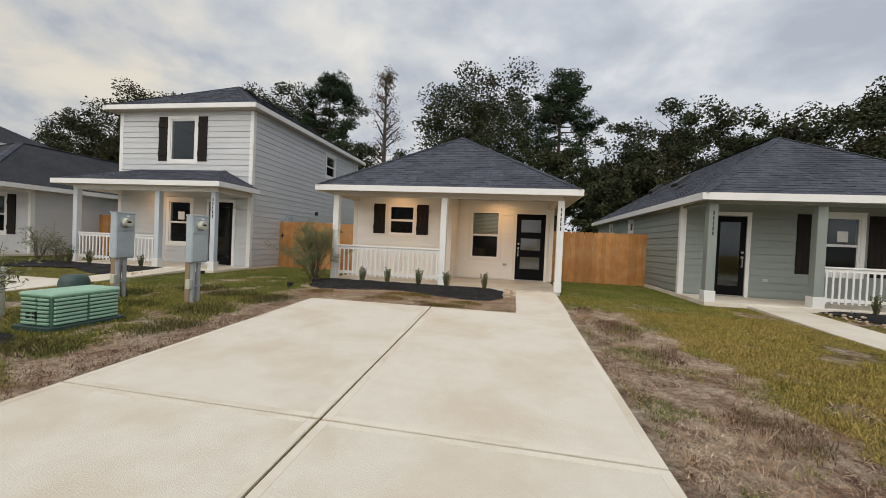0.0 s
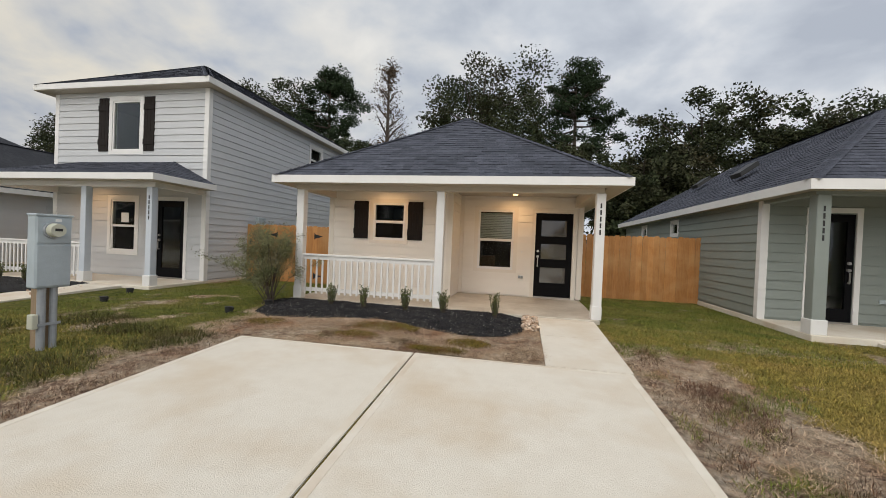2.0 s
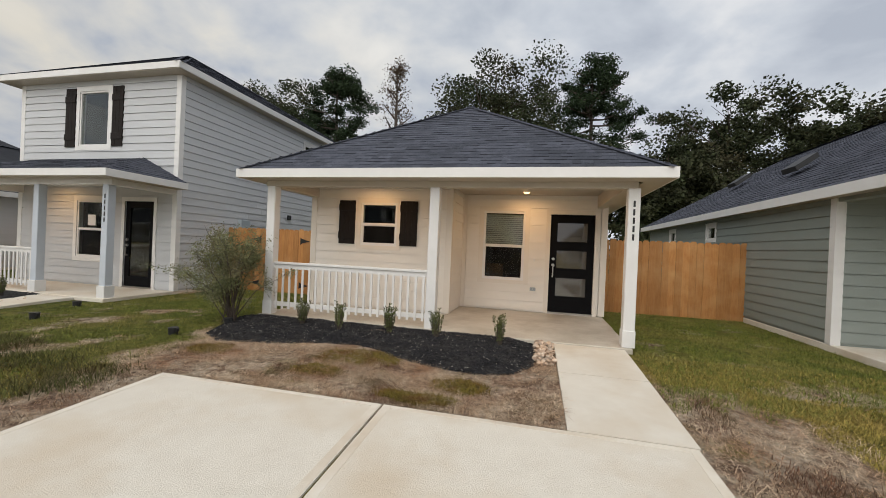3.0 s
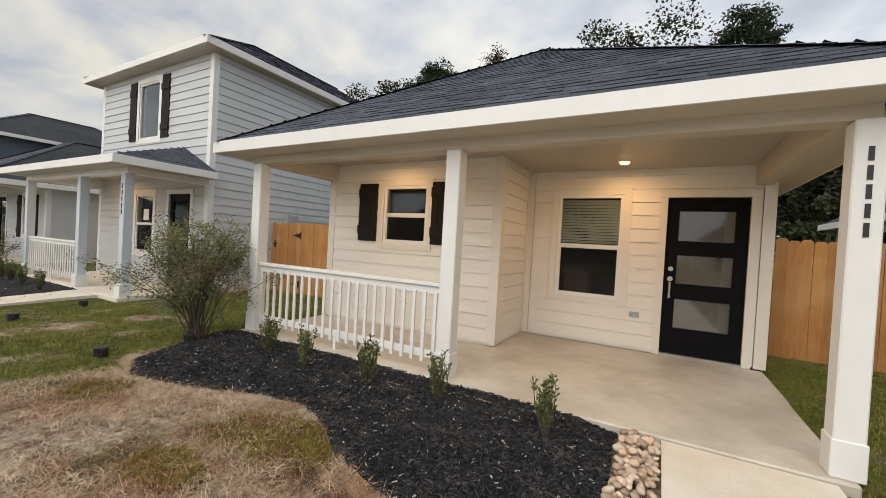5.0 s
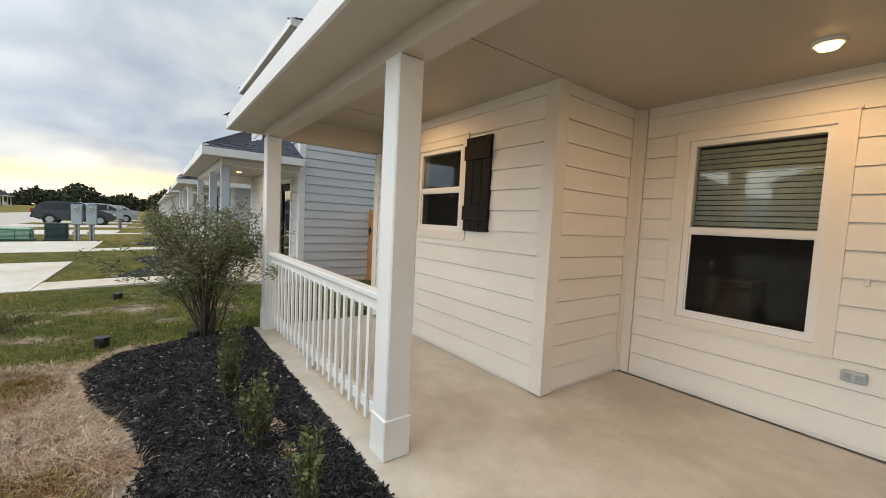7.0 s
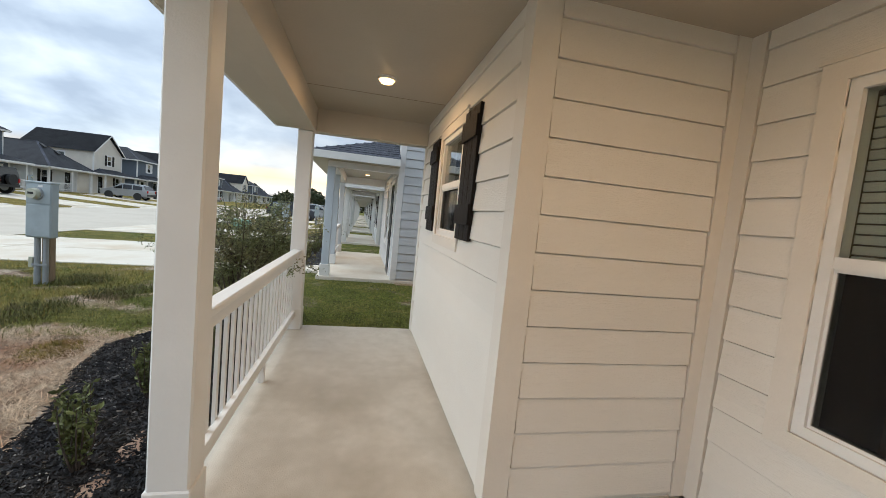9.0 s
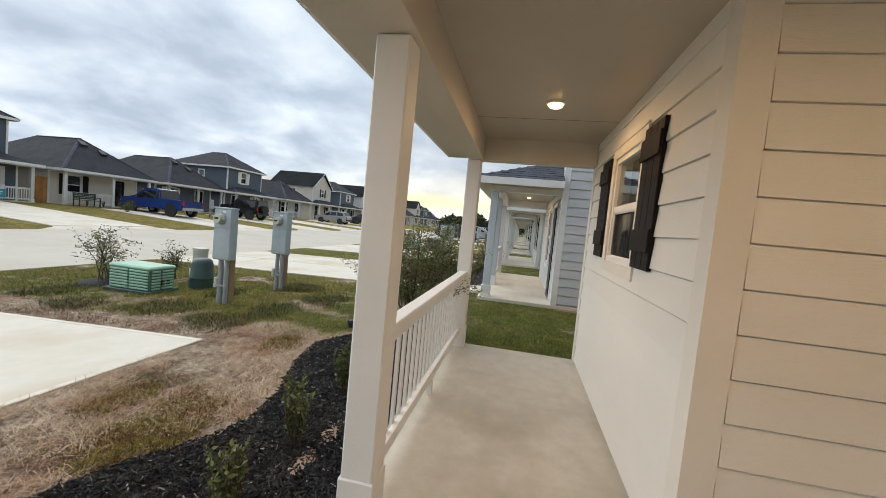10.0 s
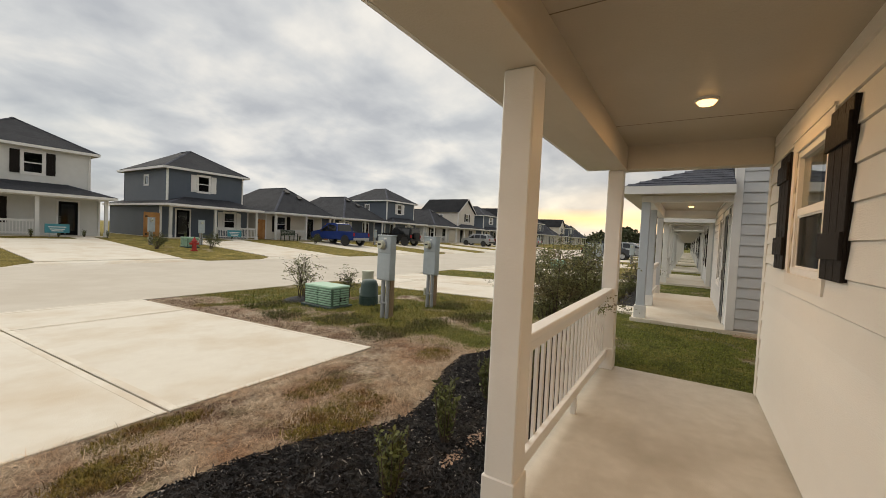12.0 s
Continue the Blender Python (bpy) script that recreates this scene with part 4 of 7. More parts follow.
# ---- light grey two-storey house ----
def grey_house():
    h = thing("grey_house", -8.95, 12, 0, "two-storey light grey house with porch and dark shutters", "house", "houses on the street")
    x0, x1 = -11.42, -6.44
    bm = B()
    box(bm, x0 - 0.02, x1 + 0.02, 10.36, 20.2, -0.3, 0.0, 0.01)
    part("porch_slab", bm, CONC, h, "concrete porch floor and foundation")
    lw, dr = (-9.42, -8.60, 0.66, 2.04), (-7.92, -7.06, 0.0, 2.04)
    wall(h, "x", PW, x0, x1, 0.0, 2.62, -1, [lw, dr], GREY, zs=0.03, inset=0.1)
    uw = (-9.46, -8.53, 3.36, 4.70)
    wall(h, "x", PW, x0, x1, 2.62, 5.0, -1, [uw], GREY, zs=2.86, inset=0.1)
    sw = (16.75, 17.55, 3.75, 4.65)
    wall(h, "y", x1, PW, 20.2, 0.0, 5.0, 1, [sw], GREY, zs=0.03, inset=0.1, label="light grey lap siding side wall")
    wall(h, "y", x0, PW, 20.2, 0.0, 5.0, -1, [], GREY, mode="none")
    wall(h, "x", 20.2, x0, x1, 0.0, 5.0, 1, [], GREY, mode="none")
    for a, b, c, d in ((x1 - 0.11, x1 + 0.022, PW - 0.022, PW + 0.1), (x0 - 0.022, x0 + 0.11, PW - 0.022, PW + 0.1), (x1 - 0.1, x1 + 0.022, 20.1, 20.22)):
        bm = B()
        box(bm, a, b, c, d, 0.0, 4.94)
        part("corner_board", bm, WHITE, h)
    window(h, "x", PW, *lw, -1, WHITE, paper=True, blind=False)
    window(h, "x", PW, *uw, -1, WHITE, sashes=False)
    window(h, "y", x1, *sw, 1, WHITE)
    for a, b in ((-9.90, -9.58), (-8.41, -8.08)):
        shutter(h, "x", PW, a, b, 3.34, 4.78, -1, SHUT)
    front_door(h, "x", PW, *dr[:2], 0.03, 2.04, -1, WHITE, glassmat=GLASS, lites=1)
    bm = B()
    box(bm, x0, x1, 10.62, PW, 2.42, 2.45)
    part("porch_ceiling", bm, CEIL, h)
    bm = B()
    box(bm, x0, x1, 10.45, 10.62, 2.205, 2.45, 0.004)
    for x in (x0, x1 - 0.165):
        box(bm, x, x + 0.165, 10.622, PW - 0.02, 2.205, 2.45, 0.004)
    part("beam", bm, WHITE, h)
    for x in (x0 + 0.1, -8.42, -6.58):
        post(h, x, PY, 0.0, 2.205, POSTG, 0.15, 0.20, WHITE)
    bars(h, -6.58, PY - 0.0755, 1.98, BLKP)
    railing(h, x0 + 0.19, -8.51, PY, 0.0, WHITE)
    # porch roof: a half hip against the front wall
    ya, e, z = FY, 0.36, 2.455
    s = 0.34
    yb = PW - 0.02
    run = yb - ya
    zt = z + run * s
    bm = B()
    L0, R0 = x0 - e, x1 + 0.30
    pts = [(L0, ya, z), (R0, ya, z), (R0, yb, z), (L0, yb, z), (L0 + run * 0.7, yb, zt), (R0 - run * 0.72, yb, zt)]
    v = [bm.verts.new(p) for p in pts]
    for f in ((0, 1, 5, 4), (1, 2, 5), (3, 0, 4)):
        bm.faces.new([v[i] for i in f])
    r = part("porch_roof", bm, DECK, h, "charcoal shingle porch roof")
    cs = 1 / math.sqrt(1 + s * s)
    shingle_tabs(r, pts[0], (1, 0, 0), (0, 1, s), lambda q: (q * cs * 0.7, R0 - L0 - q * cs * 0.72), run / cs)
    sr = (zt - z) / (run * 0.72)
    shingle_tabs(r, pts[1], (0, 1, 0), (-1, 0, sr), lambda q: (q * 1.25, run), run * 0.72 * math.sqrt(1 + sr * sr))
    bm = B()
    box(bm, L0 - 0.02, R0 + 0.02, ya - 0.022, ya, z - 0.135, z + 0.004)
    box(bm, R0, R0 + 0.02, ya, yb, z - 0.135, z + 0.004)
    box(bm, L0 - 0.02, L0, ya, yb, z - 0.135, z + 0.004)
    part("fascia", bm, WHITE, r)
    for q in ((L0, R0, ya, ya + 0.30), (L0, x0, ya + 0.30, yb), (x1, R0, ya + 0.30, yb)):
        bm = B()
        box(bm, *q, z - 0.14, z - 0.12)
        part("soffit", bm, CEIL, r)
    hip_roof(h, x0 - 0.36, x1 + 0.26, 11.56, 20.6, 5.105, 0.585, WHITE, 4.95, fascia=0.14, detail=("front", "right"))
    # meter panel on the side wall
    bm = B()
    box(bm, x1 + 0.017, x1 + 0.13, 13.75, 14.1, 1.25, 1.78, 0.01)
    part("breaker_panel", bm, METER, h, "grey metal breaker panel on the siding")
    bm = B()
    box(bm, x1 + 0.017, x1 + 0.08, 15.9, 16.05, 1.95, 2.1, 0.01)
    part("vent_hood", bm, BLKP, h)
    inside(h, x0 + 0.2, x1 - 0.2, PW + 0.14, 17, 0.02, 2.4)
    inside(h, x0 + 0.2, x1 - 0.2, PW + 0.14, 20, 2.7, 5.0)
    return h


grey_house()
porch_light(-9.75, 11.25, 2.42)


# ---- sage green house ----
def sage_house():
    XF[0] = pose(0, 0, 0.03)
    h = thing("sage_house", 9.05, 12, 0, "single-storey sage green house with porch and dark roof", "house", "houses on the street")
    x0, x1, yw = 6.06, 12.0, 11.84
    bm = B()
    box(bm, x0 - 0.02, x1 + 0.02, 10.36, 22, -0.35, 0.0, 0.01)
    part("porch_slab", bm, CONC, h)
    dr, ww = (6.87, 7.58, 0.0, 2.04), (9.28, 10.04, 0.72, 2.10)
    wall(h, "x", yw, x0, x1, 0.0, 2.46, -1, [dr, ww], SAGE, zs=0.03, inset=0.1, label="sage green lap siding wall")
    s1, s2 = (16.0, 16.5, 1.75, 2.1), (19.0, 19.5, 1.75, 2.1)
    wall(h, "y", x0, yw, 22, 0.0, 2.46, -1, [s1, s2], SAGE, zs=0.03, inset=0.1)
    wall(h, "y", x1, yw, 22, 0.0, 2.46, 1, [], SAGE, mode="none")
    wall(h, "x", 22, x0, x1, 0.0, 2.46, 1, [], SAGE, mode="none")
    window(h, "y", x0, *s1, -1, WHITE, trim=0.07, sashes=False)
    window(h, "y", x0, *s2, -1, WHITE, trim=0.07, sashes=False)
    bm = B()
    box(bm, x0 - 0.022, x0 + 0.11, yw - 0.022, yw + 0.1, 0, 2.3)
    part("corner_board", bm, WHITE, h)
    window(h, "x", yw, *ww, -1, WHITE, paper=True)
    shutter(h, "x", yw, 8.68, 9.10, 0.66, 2.14, -1, SHUT)
    shutter(h, "x", yw, 10.20, 10.62, 0.66, 2.14, -1, SHUT)
    front_door(h, "x", yw, *dr[:2], 0.03, 2.06, -1, WHITE, handle_left=False, glassmat=GLASS, lites=1)
    bm = B()
    box(bm, x0, x1, 10.62, yw, 2.42, 2.45)
    part("porch_ceiling", bm, CEIL, h)
    bm = B()
    box(bm, x0, x1, 10.45, 10.62, 2.205, 2.45, 0.004)
    box(bm, x0, x0 + 0.165, 10.622, yw - 0.02, 2.205, 2.45, 0.004)
    part("beam", bm, SAGE, h)
    for x in (6.165, 8.29, 11.9):
        post(h, x, PY, 0.0, 2.205, SAGE, 0.19, 0.23, WHITE)
    bars(h, 6.165, PY - 0.0955, 1.98, BLKP)
    railing(h, 8.40, 11.8, PY, 0.0, WHITE)
    bm = B()
    box(bm, 7.98, 8.10, yw - 0.05, yw - 0.012, 0.42, 0.49, 0.008)
    part("outlet_cover", bm, METER, h)
    hip_roof(h, x0 - 0.24, x1 + 0.24, FY + 0.04, 22.4, 2.40, 0.64, WHITE, 2.26, detail=("front", "left"), ss=0.22)
    for x, y in ((7.0, 14.5), (7.4, 18.0)):
        bm = B()
        z = 2.41 + (x - x0 + 0.34) * 0.63
        poly(bm, [(x - 0.18, y - 0.25, z - 0.05), (x + 0.2, y - 0.25, z + 0.24), (x + 0.2, y + 0.25, z + 0.24), (x - 0.18, y + 0.25, z - 0.05)])
        r = bmesh.ops.extrude_face_region(bm, geom=list(bm.faces))
        bmesh.ops.translate(bm, verts=[g for g in r["geom"] if isinstance(g, bmesh.types.BMVert)], vec=(-0.04, 0, 0.10))
        part("roof_vent", bm, BLKP, h)
    inside(h, x0 + 0.2, x1 - 0.2, yw + 0.14, 18, 0.02, 2.4)
    XF[0] = Matrix.Identity(4)


sage_house()


# ---- other houses of the street ----
def far_house(x, facing, storeys, paint, z=0.0, ym=0.0, mirror=1, width=5.9, shutters=None, gable=False, label="", near=False):
    """A house of the street: porch with posts and railing, door, windows, hip roof; a set-back upper storey if it has one."""
    XF[0] = pose(x, ym, z, 0, 0, 0 if facing < 0 else 180)
    h = thing("house", 0, 12, 0, label, "house", "houses on the street")
    w = width / 2
    mode = "joined" if near else "none"
    bm = B()
    box(bm, -w - 0.05, w + 0.05, 10.36, 21, -0.5, 0.0)
    part("porch_slab", bm, CONC, h)
    m = mirror
    d0, d1 = sorted((m * (w - 1.95), m * (w - 1.05)))
    w0, w1 = sorted((m * (-w + 1.15), m * (-w + 2.05)))
    dr, ww = (d0, d1, 0.0, 2.05), (w0, w1, 0.72, 2.06)
    wall(h, "x", PW, -w, w, 0.0, 2.45, -1, [dr, ww], paint, mode=mode, zs=0.03, inset=0.1)
    for sx in (-1, 1):
        wall(h, "y", sx * w, PW, 21, 0.0, 2.45, sx, [], paint, mode=mode, zs=0.03, inset=0.1)
        bm = B()
        a, b = sorted((sx * (w - 0.1), sx * (w + 0.02)))
        box(bm, a, b, PW - 0.022, PW + 0.1, 0, 2.3)
        part("corner_board", bm, WHITE, h)
    wall(h, "x", 21, -w, w, 0.0, 2.45, 1, [], paint, mode="none")
    window(h, "x", PW, *ww, -1, WHITE)
    front_door(h, "x", PW, d0, d1, 0.03, 2.05, -1, WHITE, handle_left=m > 0, glassmat=GLASS, lites=1)
    if shutters:
        for a, b in ((w0 - 0.5, w0 - 0.12), (w1 + 0.12, w1 + 0.5)):
            shutter(h, "x", PW, a, b, 0.66, 2.1, -1, shutters)
    bm = B()
    box(bm, -w, w, 10.45, 10.62, 2.205, 2.45)
    for sx in (-w, w - 0.165):
        box(bm, sx, sx + 0.165, 10.622, PW - 0.02, 2.205, 2.45)
    part("beam", bm, WHITE, h)
    bm = B()
    box(bm, -w, w, 10.63, PW - 0.001, 2.40, 2.43)
    part("porch_ceiling", bm, CEIL, h)
    for px in (-w + 0.09, m * 0.15, w - 0.09):
        post(h, px, PY, 0.0, 2.205, PALE if paint is SLATE else WHITE, 0.17, 0.2, WHITE)
    r0, r1 = sorted((m * (-w + 0.18), m * 0.06))
    railing(h, r0, r1, PY, 0.0, WHITE)
    inside(h, -w + 0.2, w - 0.2, PW + 0.14, 17, 0.02, 2.35)
    if storeys == 1:
        pitch = 0.60 if facing < 0 else 0.74
        hip_roof(h, -w - 0.34, w + 0.34, FY, 21.4, 2.42, pitch, WHITE, 2.27)
        if facing > 0:
            for vx, vy in ((0.5 * m, 2.0), (-0.4 * m, 2.7)):
                bm = B()
                zv = 2.42 + vy * pitch
                poly(bm, [(vx - 0.22, FY + vy - 0.2, zv - 0.06), (vx + 0.22, FY + vy - 0.2, zv - 0.06), (vx + 0.22, FY + vy + 0.2, zv + 0.24), (vx - 0.22, FY + vy + 0.2, zv + 0.24)])
                r = bmesh.ops.extrude_face_region(bm, geom=list(bm.faces))
                bmesh.ops.translate(bm, verts=[g for g in r["geom"] if isinstance(g, bmesh.types.BMVert)], vec=(0, -0.04, 0.11))
                part("roof_vent", bm, BLKP, h)
    else:
        hip_roof(h, -w - 0.34, w + 0.34, FY, 21.4, 2.42, 0.34, WHITE, 2.27)
        u, yf, zt = w - 0.45, PW + 0.15, 5.05
        uw = [(m * c - 0.42, m * c + 0.42, 3.55, 4.75) for c in ((0.3,) if not gable else (-0.2,))]
        wall(h, "x", yf, -u, u, 2.3, zt, -1, uw, paint, mode=mode, inset=0.1)
        for sx in (-1, 1):
            sw = [(yf + 3.0, yf + 3.7, 3.9, 4.6)]
            wall(h, "y", sx * u, yf, 19.5, 2.3, zt, sx, sw, paint, mode=mode, inset=0.1)
            window(h, "y", sx * u, *sw[0], sx, WHITE, trim=0.08, sashes=False)
            bm = B()
            a, b = sorted((sx * (u - 0.1), sx * (u + 0.02)))
            box(bm, a, b, yf - 0.022, yf + 0.1, 2.5, zt)
            part("corner_board", bm, WHITE, h)
        wall(h, "x", 19.5, -u, u, 2.3, zt, 1, [], paint, mode="none")
        for q in uw:
            window(h, "x", yf, *q, -1, WHITE)
            if shutters:
                shutter(h, "x", yf, q[0] - 0.52, q[0] - 0.12, 3.5, 4.8, -1, shutters)
                shutter(h, "x", yf, q[1] + 0.12, q[1] + 0.52, 3.5, 4.8, -1, shutters)
        inside(h, -u + 0.2, u - 0.2, yf + 0.14, 18, 2.7, 4.95)
        if gable:
            zr, o = zt + (u + 0.3) * 0.75, 0.3
            bm = B()
            a = [bm.verts.new(c) for c in ((-u - o, yf - o, zt - 0.1), (0, yf - o, zr), (u + o, yf - o, zt - 0.1))]
            b = [bm.verts.new((v.co.x, 19.8, v.co.z)) for v in a]
            bm.faces.new((a[0], a[1], b[1], b[0]))
            bm.faces.new((a[1], a[2], b[2], b[1]))
            r = bmesh.ops.solidify(bm, geom=list(bm.faces), thickness=0.1)
            part("roof", bm, DECK, h)
            bm = B()
            poly(bm, [(-u, yf, zt), (u, yf, zt), (0, yf, zr - 0.32)])
            r = bmesh.ops.extrude_face_region(bm, geom=list(bm.faces))
            bmesh.ops.translate(bm, verts=[g for g in r["geom"] if isinstance(g, bmesh.types.BMVert)], vec=(0, 0.1, 0))
            part("gable", bm, paint, h)
            bm = B()
            for sx in (-1, 1):
                p = [(sx * (u + o), zt - 0.22), (sx * (u + o), zt - 0.06), (0, zr + 0.02), (0, zr - 0.16)]
                q = [bm.verts.new((c[0], yf - o - 0.03, c[1])) for c in p]
                q2 = [bm.verts.new((c[0], yf - o, c[1])) for c in p]
                bm.faces.new(q)
                bm.faces.new(q2[::-1])
                for i in range(4):
                    j = (i + 1) % 4
                    bm.faces.new((q[i], q2[i], q2[j], q[j]))
            part("bargeboard", bm, WHITE, h)
        else:
            hip_roof(h, -u - 0.36, u + 0.36, yf - 0.36, 19.9, zt + 0.1, 0.58, WHITE, zt - 0.03)
    XF[0] = Matrix.Identity(4)
    return h


# the row on this side, westwards
ROW = [(-18.0, 1, GREY, -1), (-27.1, 2, SLATE, 1), (-36.2, 1, PALE, -1), (-45.3, 1, GREY, 1), (-54.4, 2, SAGE, -1), (-63.5, 1, PALE, 1), (-72.6, 1, GREY, -1), (-81.7, 2, SLATE, 1), (-90.8, 1, PALE, -1), (-100, 1, GREY, 1)]
for i, (x, st, pt, mi) in enumerate(ROW):
    far_house(x, -1, st, pt, mirror=mi, width=5.7, shutters=SHUT, near=i < 1,
              label="%s house with a white-posted porch in the row" % ("two-storey painted" if st == 2 else "single-storey painted"))

# the row across the street
OPP = [(8.0, 1, TAN, 1, SHUT, 0), (-4.5, 2, PALE, 1, SHUT, 0), (-14.5, 2, SLATE, -1, WHITE, 0), (-22.6, 1, TAN, 1, SHUT, 0), (-30.6, 1, SLATE, 1, WHITE, 0), (-39.0, 2, SLATE, -1, WHITE, 0), (-48.0, 1, PALE, 1, SHUT, 0), (-57.0, 2, TAN, -1, SHUT, 1), (-66.5, 2, SLATE, 1, WHITE, 0), (-76, 2, PALE, -1, SHUT, 1), (-86, 1, TAN, 1, SHUT, 0), (-96, 2, SLATE, 1, WHITE, 0), (-106, 1, PALE, -1, SHUT, 0), (-117, 2, TAN, 1, SHUT, 1), (-128, 2, SLATE, -1, WHITE, 0), (-140, 1, TAN, 1, SHUT, 0)]
for x, st, pt, mi, sh, gb in OPP:
    far_house(x, 1, st, pt, z=0.30, ym=-9.0, mirror=mi, shutters=sh, gable=bool(gb), width=6.3 if st == 1 else 6.6,
              label="%s house across the street, %s walls" % ("two-storey" if st == 2 else "single-storey", {"pale_grey_paint": "pale grey", "slate_blue_paint": "slate blue", "warm_white_paint": "warm white"}[pt.name]))

# driveways of the other lots
driveway(-11.6, -7.15, -9.4, 7.78, -8.05, -7.15, 10.36, "pale concrete driveway of the grey house with its walk")
driveway(6.9, 11.6, 9.2, 7.78, 6.9, 7.85, 10.36, "pale concrete driveway of the sage house with its walk")
driveway(-19.4, -14.6, -17.0, 7.78, -15.6, -14.7, 10.36, "pale concrete driveway further along the row")
for x, st, pt, mi in ROW[1:7]:
    driveway(x - 2.2, x + 2.4, x, 7.78, x + 1.3, x + 2.3, 10.36, "pale concrete driveway further along the row")


def far_driveway(x0, x1):
    bm = B()
    strip(bm, x0, x1, -17.5, -8.1, 0.03)
    strip(bm, x0, x0 + 1.0, -19.3, -17.51, 0.03)
    flare(bm, x0, x1, -7.45, -8.09, 1.0)
    tagged(part("driveway", bm, CONC), "pale concrete driveway across the street", "driveway", "driveways across the street", kind="structure")


for x0, x1 in ((-6.9, -2.2), (-15.8, -11.2), (-25.0, -20.4), (-33.8, -29.4), (-42, -37.6), (-50.5, -46), (-60, -55.5), (-69, -64.6)):
    far_driveway(x0, x1)

# ==== yard ====

nrng = np.random.default_rng(11)


def raw(name, verts, faces, material, parent=None, label="", smooth=False):
    me = bpy.data.meshes.new(name)
    me.from_pydata(verts if isinstance(verts, list) else verts.tolist(), [], faces if isinstance(faces, list) else faces.tolist())
    me.materials.append(material)
    if smooth:
        for p in me.polygons:
            p.use_smooth = True
    o = new(name, me)
    o.matrix_basis = XF[0]
    if parent:
        hang(o, parent)
    return tagged(o, label)


def leaf_quads(c, size, aspect=2.2, droop=0.0, out=None):
    """Small folded leaves round the points c: two triangles each, turned at random."""
    n = len(c)
    a = nrng.normal(size=(n, 3))
    a[:, 2] = a[:, 2] * 0.7 - droop
    if out is not None:
        a += out * 1.2
    a /= np.linalg.norm(a, axis=1)[:, None]
    b = np.cross(a, nrng.normal(size=(n, 3)))
    b /= np.linalg.norm(b, axis=1)[:, None]
    nn = np.cross(a, b)
    L = size * nrng.uniform(0.6, 1.3, n)[:, None]
    W = L / aspect
    v = np.stack([c, c + a * L * 0.5 + b * W * 0.5 + nn * W * 0.15, c + a * L, c + a * L * 0.5 - b * W * 0.5 + nn * W * 0.15], 1).reshape(-1, 3)
    i = np.arange(n)[:, None] * 4
    f = np.concatenate([i + np.array([0, 1, 2]), i + np.array([0, 2, 3])], 0)
    return v, f


def tube(bm, pts, radii, n=7):
    rings = []
    for k, (p, r) in enumerate(zip(pts, radii)):
        p = Vector(p)
        d = (Vector(pts[min(k + 1, len(pts) - 1)]) - Vector(pts[max(k - 1, 0)])).normalized()
        q = d.to_track_quat("Z", "Y")
        rings.append([bm.verts.new(p + q @ Vector((r * math.cos(6.2832 * j / n), r * math.sin(6.2832 * j / n), 0))) for j in range(n)])
    for a, b in zip(rings, rings[1:]):
        for j in range(n):
            bm.faces.new((a[j], a[(j + 1) % n], b[(j + 1) % n], b[j]))
    bm.faces.new(rings[-1])
    bm.faces.new(rings[0][::-1])


